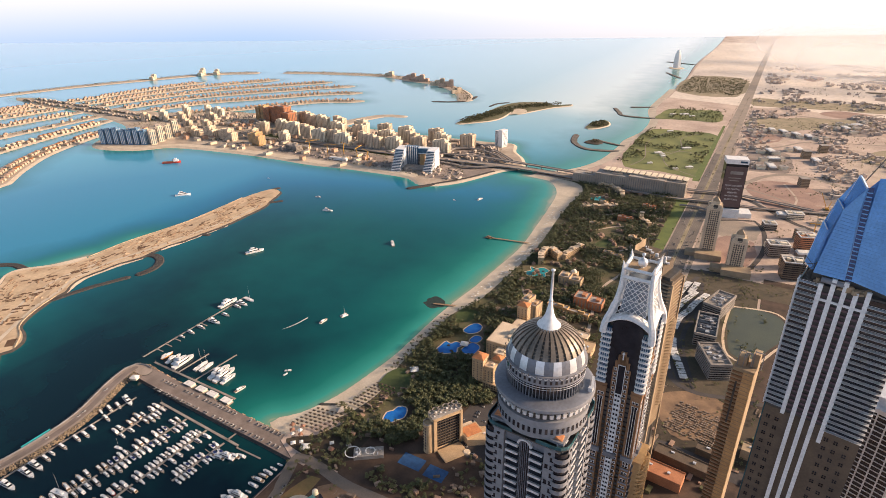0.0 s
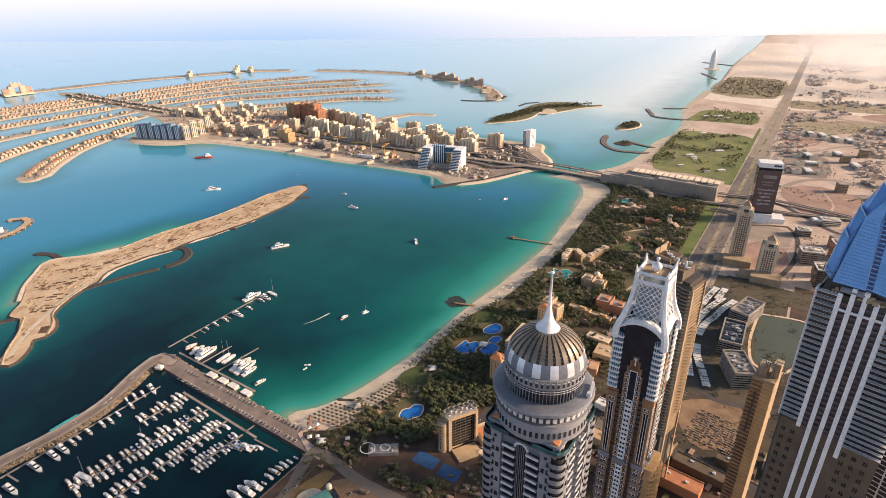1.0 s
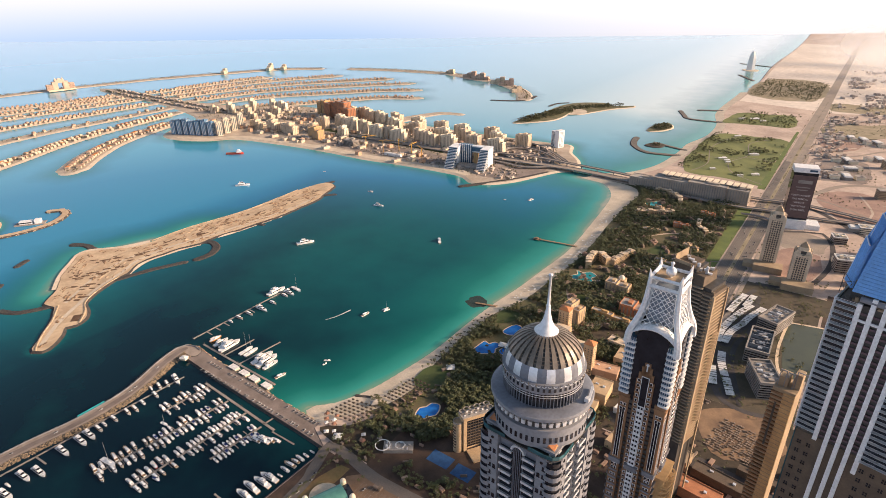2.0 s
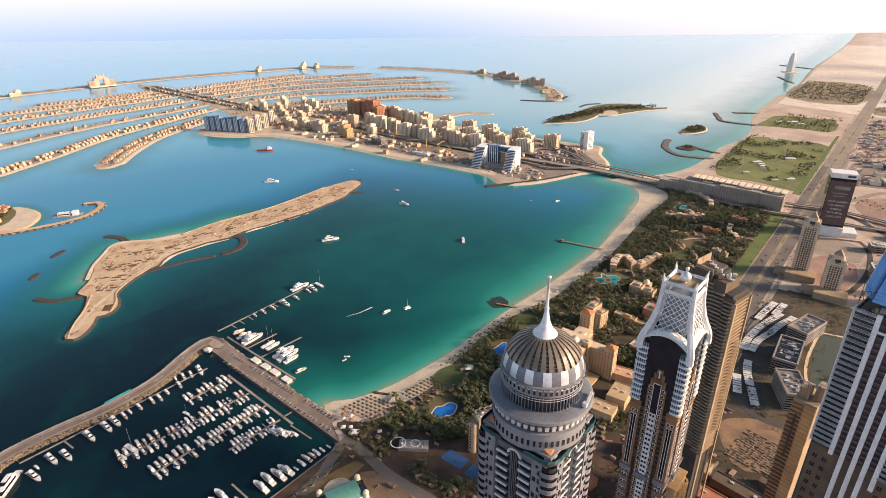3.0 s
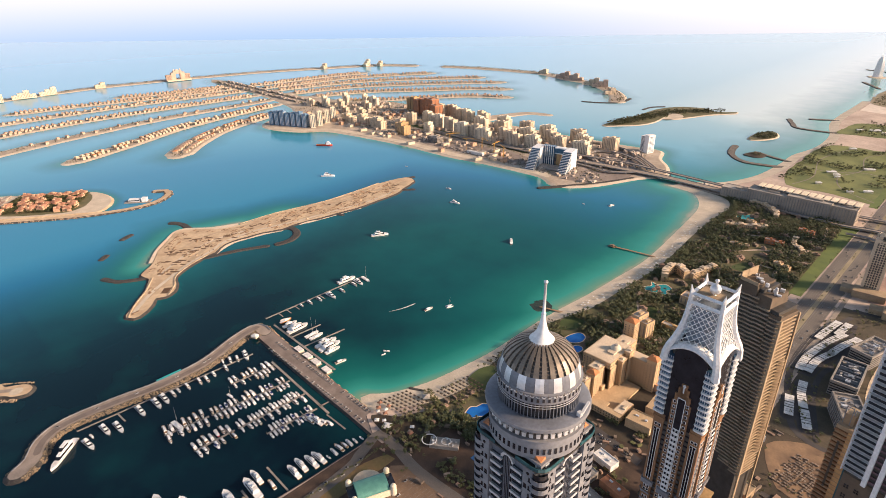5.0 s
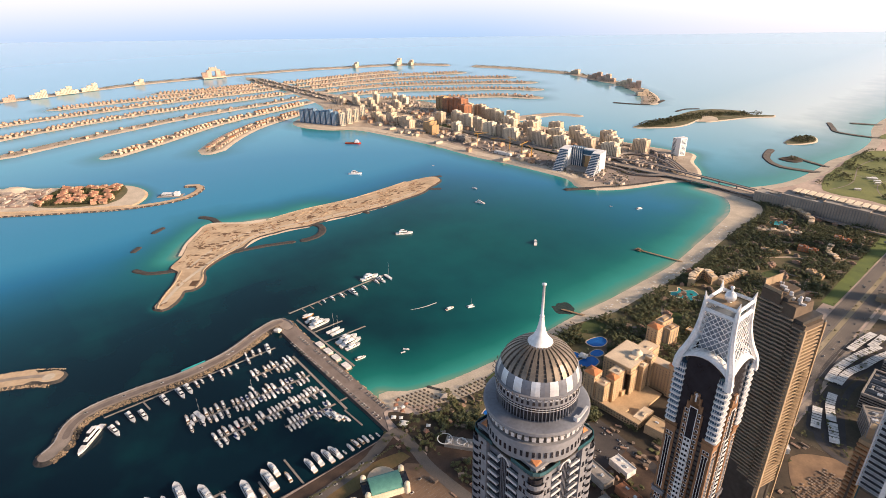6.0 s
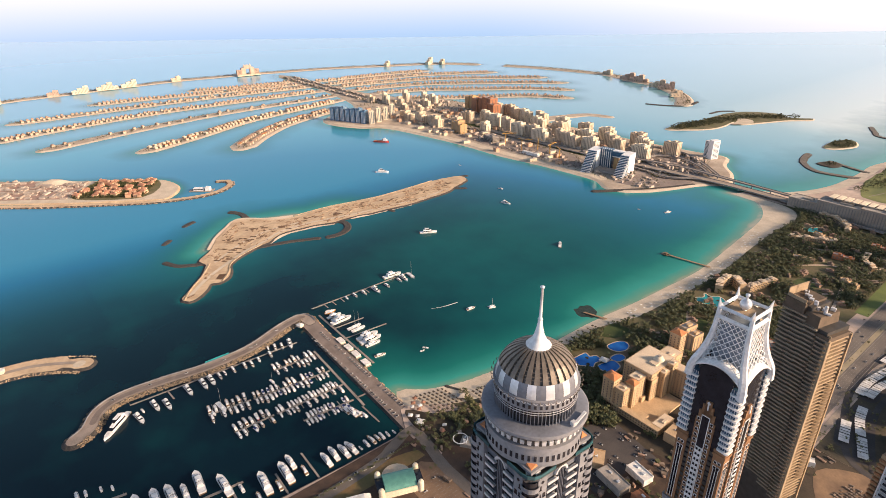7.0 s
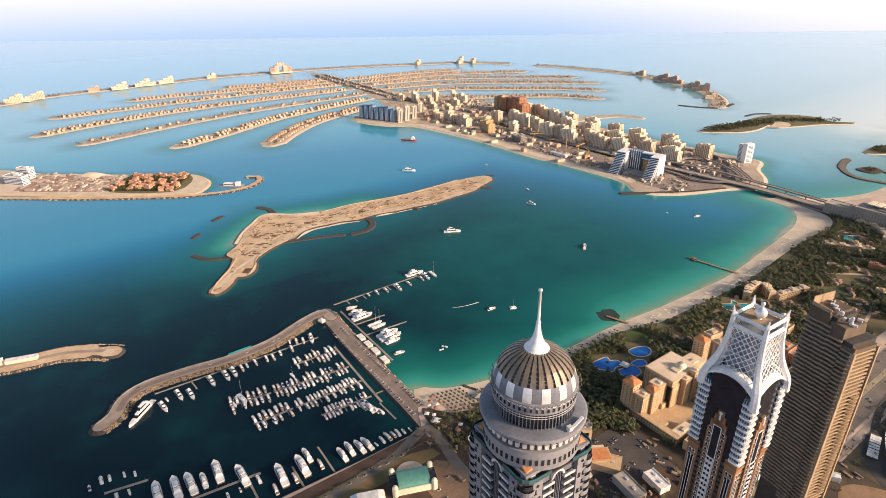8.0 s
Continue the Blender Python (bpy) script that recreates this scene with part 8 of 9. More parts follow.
part("roof", Shape().box(0, 0, 22, 21, 21, 1), "roof_grey", low_e)
sites = [(46, 1229, 0), (67, 1426, 1), (98, 1303, 2), (108, 1219, 1), (101, 1684, 2), (106, 1975, 2), (132, 1937, 1), (151, 2067, 2), (77, 1150, 2), (150, 1180, 0), (170, 1130, 0), (140, 1260, 0), (170, 1330, 1), (210, 1420, 0), (140, 1420, 0)]
sites += [(x, y + 8 * (i % 2), 0) for i, (x, y) in enumerate(((-56, 2253), (-21, 2262), (13, 2263), (51, 2231), (89, 2226), (130, 2222), (162, 2239), (-13, 1966), (8, 2006), (28, 1967), (-1, 1886), (42, 1908), (61, 2034), (16, 1832), (52, 1821), (-3, 1792), (210, 2496), (235, 2470), (258, 2445), (290, 2557), (199, 2414), (246, 2367)))]
sites += [(x + 26, y + 14, 1) for x, y, k in sites[15:] if int(x) % 2]
seen = set()
for x, y, k in sites:
    src = (low_c, low_d, low_e)[k]
    m = pose(x, y, G, 0, 0, 24 + rnd.choice((0, 90)) + rnd.uniform(-10, 10))
    if k in seen:
        copy_thing(src, m)
    else:
        seen.add(k)
        src.matrix_basis = m
sheds = Shape()
for i in range(3400):
    y = 1500 + 2500 * rnd.random() ** 1.3
    x = rnd.uniform(-72, 150 + y * 0.16)
    if noise.noise((x * 0.008, y * 0.006, 5.0)) < 0.10 or (y < 1720 and x < 130):
        continue
    a = 24 + 20 * noise.noise((x * 0.003, y * 0.003, 2.0))
    w, d, h = rnd.uniform(5, 17), rnd.uniform(5, 11), rnd.uniform(3, 10)
    sheds.box(x, y, G, w, d, h, a + rnd.choice((0, 90)) + rnd.uniform(-5, 5))
    if rnd.random() < 0.4:
        sheds.box(x, y, G + h, w * 0.4, d * 0.5, 2, a)
solid("desert_sheds", sheds, "shed_mix", "countless pale low sheds and walls over the desert plots", "sheds", kind="stuff")


def hotel_frame(x, y, w, d, h, turn, mat, label):
    """A mid-rise whose roof is a pale open frame with courts in it."""
    t = thing("mid_rise", label, "building", (x, y, G), turn, "mid-rise buildings by the towers")
    part("wall", Shape().box(0, 0, 0, w, d, h), mat, t)
    rim = Shape()
    for a, b, c, e in ((0, -d / 2, w + 1, 2), (0, d / 2, w + 1, 2), (-w / 2, 0, 2, d - 2), (w / 2, 0, 2, d - 2), (0, 0, 1.6, d - 2), (0, d * 0.2, w - 2, 1.4)):
        rim.box(a, b, h, c, e, 1.6)
    part("roof_frame", rim, "canvas", t, "white roof frame")
    part("roof_hut", Shape().box(w * 0.2, -d * 0.2, h, w * 0.3, d * 0.3, 4), "cream", t)
    part("roof_hut", Shape().box(-w * 0.25, d * 0.1, h, w * 0.15, d * 0.2, 3), "cream", t)
    for k in range(int(h / 4)):
        part("window_band", Shape().box(0, 0, 1.8 + 4 * k, w + 0.3, d + 0.3, 1.5), "glass_dark", t)


hotel_frame(39, 1338, 24, 22, 14, 18, "concrete", "grey mid-rise with a white roof frame")
hotel_frame(58, 1200, 36, 24, 26, 18, "concrete", "grey office block with white roof frames")
hotel_frame(104, 1246, 30, 26, 34, 18, "terracotta", "red-sided block with a white roof frame")
hotel_frame(85, 1430, 34, 20, 12, 18, "cream", "pale block with white roof courts")
hotel_frame(84, 1110, 34, 26, 34, 14, "dark_stone", "dark glass office block with a white roof frame")
def desert_roads(roads):
    for pts, w, mt in roads:
        sheet("desert_road", band(curve(pts, 25), w), 3.3 + 0.005 * (len(pts) % 7), mt, {"asphalt": "dark asphalt road between building plots", "plot_pale": "pale sandy track across the plots"}.get(mt, "dusty asphalt road across the plots"))


desert_roads((([(-90, 1560), (-60, 1590), (-25, 1648), (2, 1710), (40, 1758), (87, 1777), (133, 1763), (176, 1735), (246, 1690), (500, 1600)], 16, "asphalt_dusty"), ([(-88, 1530), (-33, 1518), (8, 1487), (46, 1442), (92, 1391), (200, 1330)], 13, "asphalt"), ([(-60, 1060), (-20, 1066), (12, 1099), (29, 1156), (37, 1224), (32, 1310), (10, 1369), (-29, 1356), (-70, 1330)], 9, "asphalt"), ([(420, 2330), (316, 2265), (234, 2147), (186, 2017), (171, 1902), (192, 1811), (240, 1784), (400, 1760)], 9, "plot_pale"), ([(290, 2200), (225, 2100), (198, 2000), (190, 1910), (210, 1840)], 4, "plot_pale"), ([(-104, 2237), (-77, 2122), (-27, 2076), (27, 2120), (65, 2205)], 10, "plot_pale")))
desert_roads((([(-67, 2293), (-43, 2198), (-11, 2132), (25, 2167)], 7, "plot_pale"), ([(-90, 1990), (-71, 2008), (21, 2056), (113, 2182), (223, 2216), (420, 2260)], 9, "asphalt_dusty"), ([(-95, 2500), (58, 2593), (205, 2594), (356, 2748)], 14, "asphalt_dusty"), ([(-30, 1600), (40, 1560), (110, 1500), (180, 1460)], 6, "asphalt_dusty"), ([(60, 1680), (90, 1560), (70, 1470)], 5, "plot_pale"), ([(-80, 1100), (-76, 1300), (-72, 1420), (-78, 1600), (-84, 2000)], 8, "asphalt_dusty"), ([(107, 1630), (173, 1628)], 4, "plot_pale"), ([(130, 1540), (190, 1560), (260, 1550)], 5, "plot_pale")))
for pts, mt, lab in (([(-80, 2240), (-60, 2140), (-20, 2090), (20, 2130), (40, 2210), (-20, 2250)], "plot_rose", "reddish graded mound with curved tracks"), ([(-25, 1617), (10, 1687), (101, 1690), (150, 1600), (124, 1476), (58, 1440), (-8, 1554)], "plot_rose", "reddish bare building plot"), ([(190, 1830), (260, 1800), (330, 1900), (300, 2100), (230, 2060)], "plot_pale", "pale bare sand plot"), ([(-60, 1780), (0, 1770), (70, 1800), (60, 1990), (-20, 2030), (-70, 1960)], "plot_grey", "grey graded plot with sheds"), ([(90, 2420), (250, 2330), (330, 2440), (260, 2600), (140, 2560)], "plot_grey", "grey graded plot with sheds"), ([(-70, 2330), (60, 2310), (110, 2420), (40, 2520), (-60, 2480)], "olive_scrub", "scrubby olive ground beside the highway"), ([(110, 1660), (230, 1700), (330, 1640), (300, 1480), (150, 1500)], "plot_grey", "grey building site with tracks"), ([(-50, 1110), (-10, 1100), (20, 1130), (24, 1220), (0, 1250), (-50, 1240)], "plot_rose", "reddish paved forecourt of the beige towers"), ([(-60, 1260), (10, 1255), (20, 1340), (-50, 1350)], "asphalt_dusty", "grey car park beside the banner tower")):
    sheet("building_plot", wobble(curve(pts, 16, True), 9, 0.03), 3.06 + 0.003 * len(pts), mt, lab)
for i in range(26):
    x, y = rnd.uniform(-40, 900), rnd.uniform(2550, 4200)
    w, d = rnd.uniform(40, 150), rnd.uniform(40, 120)
    pts = [(x + w * math.cos(a) * rnd.uniform(0.5, 1), y + d * math.sin(a) * rnd.uniform(0.5, 1)) for a in [k * math.pi / 4 for k in range(8)]]
    sheet("building_plot", curve(pts, 20, True), 3.03 + 0.002 * i, ("plot_rose", "plot_pale", "plot_grey", "olive_scrub")[i % 4], "patch of graded ground on the desert plots")
for x, y, s in ((-283, 1824, 14), (-268, 1808, 10), (-216, 1917, 16), (-300, 2120, 12), (-177, 1712, 12), (-283, 1704, 9), (-209, 1682, 9), (-262, 1790, 8), (-300, 2420, 20), (-340, 2400, 14), (-270, 2400, 12)):
    t = thing("park_pavilion", "white flat-roofed pavilion on the park lawn", "pavilion", (x, y, G), 30, "park pavilions")
    part("wall", Shape().box(0, 0, 0, s * 1.6, s * 0.7, 4).box(s * 0.5, s * 0.4, 0, s * 0.6, s * 1.0, 3.4), "cream", t)
    part("roof", Shape().box(0, 0, 4, s * 1.7, s * 0.8, 0.5).box(s * 0.5, s * 0.45, 3.4, s * 0.7, s * 1.0, 0.5), "canvas", t)
for pts, w in (([(-150, 1640), (-230, 1700), (-260, 1800), (-230, 1900), (-250, 2050), (-200, 2140)], 4), ([(-370, 1850), (-290, 1830), (-220, 1880), (-154, 1860)], 4), ([(-330, 1660), (-310, 1760), (-340, 1950), (-300, 2130)], 4)):
    sheet("park_path", band(curve(pts, 16), w * 0.6), 3.32, "plot_grey", "pale winding path through the park")
crawler = thing("crawler_crane", "yellow crawler crane with a raised lattice jib", "crane", (150, 1522, G), 20)
part("tracks", Shape().box(-2.6, 0, 0, 1.4, 9, 1.6).box(2.6, 0, 0, 1.4, 9, 1.6), "dark_metal", crawler)
part("cab", Shape().box(0, -1, 1.6, 5, 9, 3.4), "crane", crawler)
part("jib", Shape().tube([(0, 3, 3), (-10, 20, 34)], 0.9, 4), "crane", crawler)
part("mast", Shape().tube([(0, -3, 4), (2, -8, 22)], 0.8, 4).tube([(2, -8, 22), (-10, 20, 34)], 0.25, 4), "crane", crawler)
for pts, w, z in (([(-300, 1430), (-180, 1425), (-100, 1440), (20, 1450), (200, 1500)], 10, 9), ([(-280, 1500), (-140, 1505), (-40, 1520), (120, 1490)], 10, 10), ([(-150, 1385), (-110, 1392), (-75, 1370), (-60, 1340)], 5, 8)):
    viaduct("flyover", pts, w, z, z - 2, "curved concrete flyover at the highway junction")
tower_crane(150, 1330, G, 46, 40, 60)
tower_crane(118, 1300, G, 40, 36, 10)

# beach life: piers, shades, parasols, pools
pier = thing("pier", "wooden bathing pier with a thatched head", "pier", (0, 0, 0))
part("deck", Shape().prism([(-385, 1026), (-385, 1030), (-466, 1017), (-466, 1013)], 1.6, 2.1), "teak", pier)
part("pier_head", Shape().box(-468, 1015, 1.6, 14, 10, 0.5).box(-468, 1015, 2.1, 6, 5, 2.6), "thatch", pier)
for i in range(12):
    part("pile", Shape().tube([(-390 - 7 * i, 1027 - 1.15 * i, -1.2), (-390 - 7 * i, 1027 - 1.15 * i, 1.6)], 0.4, 5), "bark", pier)
jet = thing("jetty", "short wooden jetty with rocks at its head", "jetty", (0, 0, 0))
part("deck", Shape().prism([(-398, 733), (-397, 738), (-432, 727), (-433, 723)], 1.4, 1.9), "teak", jet)
land("rock_reef", wobble(curve([(-418, 738), (-436, 750), (-446, 744), (-452, 728), (-444, 718), (-430, 712), (-424, 720), (-416, 722)], 3, True), 5, 0.12), 0.12, 4.0, "reef", "reef", "dark rocks at the jetty's head")
land("rock_reef", wobble(band(curve([(-432, 438), (-412, 446), (-396, 446)], 6), 4), 1, 0.3), 1.2, 2.0, "rock", "rock", "low rock groyne across the beach")
shade_b = thing("beach_cabana", "dark thatched beach cabana over loungers", "cabana", group="beach cabanas")
part("canopy", Shape().prism([(-2.0, -1.3), (2.0, -1.3), (2.0, 1.3), (-2.0, 1.3)], 2.2, 2.9, 0.6), "dark_thatch", shade_b)
part("post", Shape().box(0, 0, 0, 0.2, 0.2, 2.3), "bark", shade_b)
spots = []
for i in range(7):
    for j in range(7):
        spots.append((-438 + i * 7.0 + j * 1.5, 392 + j * 6.0 + i * 0.6, 10))
for i in range(6):
    for j in range(9):
        spots.append((-398 + i * 6.4 + j * 0.9, 455 + j * 6.2, 8))
for i in range(4):
    for j in range(13):
        spots.append((-396 + i * 5.5 - j * 0.1, 552 + j * 12.4, 2))
ws = np.array(WATERLINE)
ok = []
for x, y, a in spots:
    wx = np.interp(y, ws[2:, 1], ws[2:, 0])
    tx = np.interp(y, [p[1] for p in SHORE_TOP], [p[0] for p in SHORE_TOP])
    if x > wx + 8 and x < tx + 20:
        q = min(1.0, max(0.0, (x - wx + 7) / (tx - wx + 7)))
        ok.append((x, y, -0.55 + 3.6 * q, a))
shade_b.matrix_basis = pose(ok[0][0], ok[0][1], ok[0][2], 0, 0, ok[0][3])
for x, y, z, a in ok[1:]:
    copy_thing(shade_b, pose(x, y, z, 0, 0, a))
para = thing("parasol", "round cream parasol on the beach", "parasol", group="beach parasols")
part("canopy", Shape().spin([(0, 2.7), (1.7, 2.1)], 8), "canvas", para)
part("pole", Shape().tube([(0, 0, 0), (0, 0, 2.6)], 0.06, 4), "bark", para)
firstp = True
for i in range(85):
    y = rnd.uniform(770, 1250)
    wx = np.interp(y, ws[2:, 1], ws[2:, 0])
    tx = np.interp(y, [p[1] for p in SHORE_TOP], [p[0] for p in SHORE_TOP])
    q = rnd.uniform(0.3, 0.9)
    m = pose(wx + (tx - wx) * q, y, -0.2 + 3.1 * q, 0, 0, rnd.uniform(0, 90))
    if firstp:
        para.matrix_basis, firstp = m, False
    else:
        copy_thing(para, m)


def pool(x, y, pts, mat, label):
    out = curve([(x + a, y + b) for a, b in pts], 3, True)
    t = tagged(new("swimming_pool", Shape().prism(out if area(out) > 0 else out[::-1], 3.2, 3.55).mesh("swimming_pool", mat)), label, "pool")
    part("pool_rim", Shape().add([(a, b, 3.62) for a, b in offset(out, 1.6, True)] + [(a, b, 3.62) for a, b in out], [(i, (i + 1) % len(out), len(out) + (i + 1) % len(out), len(out) + i) for i in range(len(out))]), "beige", t)


sheet("pool_deck", wobble(curve([(-366, 606), (-372, 650), (-356, 700), (-324, 708), (-302, 676), (-298, 624), (-326, 604)], 8, True), 3, 0.06), 3.18, "plaza_tan", "brown paved pool deck of the beach resort")
pool(-346, 624, [(-14, -15), (-3, -18), (6, -12), (14, -6), (10, 4), (13, 14), (2, 18), (-4, 9), (-12, 12), (-14, 0)], "pool", "bright blue free-form swimming pool with tiled rim")
pool(-318, 636, [(-9, -13), (9, -10), (10, 10), (-3, 15), (-8, 5)], "pool", "deep blue hotel swimming pool")
pool(-338, 686, [(-11, -12), (2, -14), (11, -2), (8, 12), (-2, 16), (-9, 6)], "pool", "bright blue garden swimming pool")
pool(-322, 662, [(-6, -9), (5, -7), (7, 6), (0, 10), (-6, 5)], "pool", "small blue garden pool")
pool(-336, 467, [(-7, -18), (3, -17), (7, -9), (12, -2), (9, 10), (4, 15), (-4, 12), (-6, 2), (-11, -4)], "pool", "blue lagoon swimming pool beside the beach")
pool(-321, 914, [(-20, -14), (-8, -22), (6, -16), (20, -12), (14, 0), (18, 12), (4, 20), (-6, 10), (-18, 12), (-12, 0)], "pool_teal", "turquoise resort pool among palms")
pool(-333, 1350, [(-14, -16), (4, -18), (16, -8), (20, 8), (6, 20), (-4, 8), (-14, 6)], "pool_teal", "turquoise garden pool near the bridge")
for x, y in ((-322, 908), (-330, 922), (-312, 920), (-350, 628), (-340, 618), (-336, 1354), (-326, 1346)):
    t = tagged(new("pool_island", Shape().prism([(x + 2.6 * math.cos(a * 0.785) * (1 + 0.2 * (a % 2)), y + 2.2 * math.sin(a * 0.785)) for a in range(8)], 3.5, 4.3, 0.8).mesh("pool_island", "soil")), "small rocky islet in the swimming pool", "rock")
court = sheet("sports_court", [(-290, 400), (-262, 400), (-262, 418), (-290, 418)], 3.4, "court", "blue hard sports court")
sheet("sports_court", [(-256, 398), (-232, 398), (-232, 416), (-256, 416)], 3.4, "court", "blue hard sports court")


def beach_pavilion(x, y, s, mat, label):
    t = thing("beach_pavilion", label, "pavilion", (x, y, G), rnd.uniform(0, 90))
    part("roof", Shape().prism([(-s, -s), (s, -s), (s, s), (-s, s)], 3.2, 3.2 + s * 0.45, 0.05), mat, t)
    for a, b in ((-1, -1), (1, -1), (1, 1), (-1, 1)):
        part("post", Shape().box(a * s * 0.85, b * s * 0.85, 0, 0.3, 0.3, 3.3), "bark", t)


for x, y, s, m in ((-428, 380, 3, "villa_red"), (-419, 384, 2.6, "canvas"), (-434, 387, 2.8, "villa_red"), (-423, 375, 2.4, "canvas"), (-421, 391, 2.6, "villa_red"), (-414, 379, 2.6, "villa_red"), (-395, 366, 5.5, "canvas"), (-412, 364, 3, "canvas"), (-405, 370, 2.4, "canvas"), (-372, 386, 2.6, "canvas"), (-366, 378, 3, "villa_red"), (-352, 392, 3, "roof_grey"), (-400, 436, 5, "roof_grey"), (-362, 552, 6, "canvas"), (-330, 640, 6, "canvas"), (-300, 668, 7, "canvas"), (-290, 676, 7, "canvas")):
    beach_pavilion(x, y, s, m, {"villa_red": "red tent pavilion by the beach", "canvas": "white tent pavilion in the gardens"}.get(m, "grey kiosk on the beach"))


def round_restaurant():
    t = thing("beach_club", "low beach club with curved white roof pergolas", "restaurant", (-325, 394, G), 35)
    part("wall", Shape().box(0, 0, 0, 34, 14, 5), "roof_grey", t)
    part("pergola", Shape().spin([(8, 6.0), (9, 6.0), (9, 6.6), (8, 6.6), (8, 6.0)], 24, -18, 0).spin([(5, 6.0), (5.8, 6.0), (5.8, 6.6), (5, 6.6), (5, 6.0)], 20, 2, 0), "canvas", t)
    for i in range(14):
        part("roof_unit", Shape().box(rnd.uniform(-14, 14), rnd.uniform(-5, 5), 5, rnd.uniform(1, 3), rnd.uniform(1, 3), rnd.uniform(0.8, 2)), rnd.choice(("silver", "canvas", "roof_grey")), t)


round_restaurant()


def green_roof_hall():
    t = thing("club_house", "cream club house with a green copper barrel roof", "club house", (-333, 292, G), 68)
    part("wall", Shape().box(0, 0, 0, 46, 26, 8), "cream", t)
    vault = Shape()
    n = 13
    pts = []
    for x in (-17, 17):
        pts += [(x, -12 * math.cos(math.pi * i / (n - 1)), 8 + 6 * math.sin(math.pi * i / (n - 1))) for i in range(n)]
    vault.add(pts, [(i, i + 1, n + i + 1, n + i) for i in range(n - 1)] + [tuple(range(n)), tuple(range(2 * n - 1, n - 1, -1))])
    part("barrel_roof", vault, "green_copper", t, "green copper barrel roof")
    for sx in (-1, 1):
        for sy in (-1, 1):
            part("turret", Shape().spin([(0, 14), (2.6, 13), (3.2, 11.5), (3.2, 0)], 16, sx * 21, sy * 12), "cream", t)
    part("side_window", Shape().box(-21, 0, 8, 8, 18, 0.5).box(21, 0, 8, 8, 18, 0.5), "glass_dark", t)
    part("terrace", Shape().spin([(0, 2), (16, 2), (16.5, 0)], 24, 0, 14), "beige", t)


green_roof_hall()
hall = thing("event_tent", "large white event tent beside the quay road", "tent", (-338, 240, G), 68)
part("roof", Shape().prism([(-18, -9), (18, -9), (18, 9), (-18, 9)], 6, 12, 0.6), "canvas", hall)
part("wall", Shape().box(0, 0, 0, 35, 17, 6), "canvas", hall)
for x, y, w, d, h, a, mt in ((-178, 580, 30, 22, 12, 4, "tan_wall"), (-172, 616, 24, 34, 16, 4, "tan_wall"), (-186, 664, 40, 20, 10, 8, "terracotta_pale"), (-170, 706, 26, 30, 12, 2, "tan_wall"), (-190, 738, 34, 16, 9, -6, "beige"), (-190, 470, 34, 16, 9, -10, "roof_grey"), (-178, 500, 26, 14, 8, -10, "canvas"), (-150, 470, 30, 12, 9, -10, "terracotta"), (-226, 478, 30, 22, 8, 32, "tan_wall"), (-160, 440, 20, 20, 8, -10, "concrete"), (-110, 540, 44, 18, 10, -8, "tan_wall"), (-60, 560, 30, 20, 12, -8, "tan_stone"), (-10, 552, 60, 16, 9, -8, "dark_stone"), (-30, 520, 50, 20, 12, -6, "terracotta"), (20, 580, 40, 12, 8, -6, "dark_stone"), (60, 600, 30, 16, 12, -6, "tan_stone"), (-130, 600, 30, 14, 8, -8, "canvas"), (-100, 625, 26, 10, 7, -8, "canvas"), (-75, 655, 24, 8, 6, 30, "canvas")):
    t = thing("low_building", "low flat-roofed building between towers", "building", (x, y, G), a, "low buildings between towers")
    part("wall", Shape().box(0, 0, 0, w, d, h), mt, t)
    part("parapet", Shape().box(0, -d / 2 + 0.3, h, w, 0.6, 1), mt, t)
    part("parapet", Shape().box(0, d / 2 - 0.3, h, w, 0.6, 1), mt, t)
    part("roof_unit", Shape().box(w * 0.2, 0, h, 3, 3, 1.5), "silver", t)
    part("roof_unit", Shape().box(-w * 0.2, 2, h, 4, 2, 1.2), "silver", t)

# clutter of gardens, yards and building sites
clutter, clutter_red, hedge = Shape(), Shape(), Shape()
for i in range(420):
    x, y = rnd.uniform(-410, -150), rnd.uniform(335, 560)
    if any((x - a) ** 2 + (y - b) ** 2 < r * r for a, b, r in ((-256, 452, 34), (-226, 495, 42), (-336, 466, 20), (-276, 408, 30), (-325, 394, 24), (-58, 176, 30), (-240, 612, 60))) or x < -395 + (y - 335) * 0.12 or (-400 < x < -230 and 340 < y < 358):
        continue
    s = rnd.choice((clutter, clutter, clutter_red, hedge))
    s.box(x, y, 3.1, rnd.uniform(1.5, 8), rnd.uniform(1.2, 5), rnd.uniform(0.8, 3.6), rnd.choice((0, 30, 60, -10)) + rnd.uniform(-8, 8))
for i in range(150):
    y = rnd.uniform(730, 1430)
    x = rnd.uniform(-355, -165)
    a = noise.noise((x * 0.01, y * 0.01, 6.0)) * 90
    w = rnd.uniform(6, 16)
    h = rnd.uniform(3.5, 6)
    (clutter, clutter_red, clutter)[i % 3].box(x, y, 3.1, w, rnd.uniform(4, 7), h, a).box(x, y, 3.1 + h, w * 0.4, 3, 2, a)
for j in range(15):
    for i in range(22):
        if rnd.random() < 0.7:
            clutter.box(-40 + i * 2.6 + j * 0.8, 606 + j * 4.0 - i * 0.5, 3.3, 1.6, 2.4, rnd.uniform(0.4, 1.6), -12)
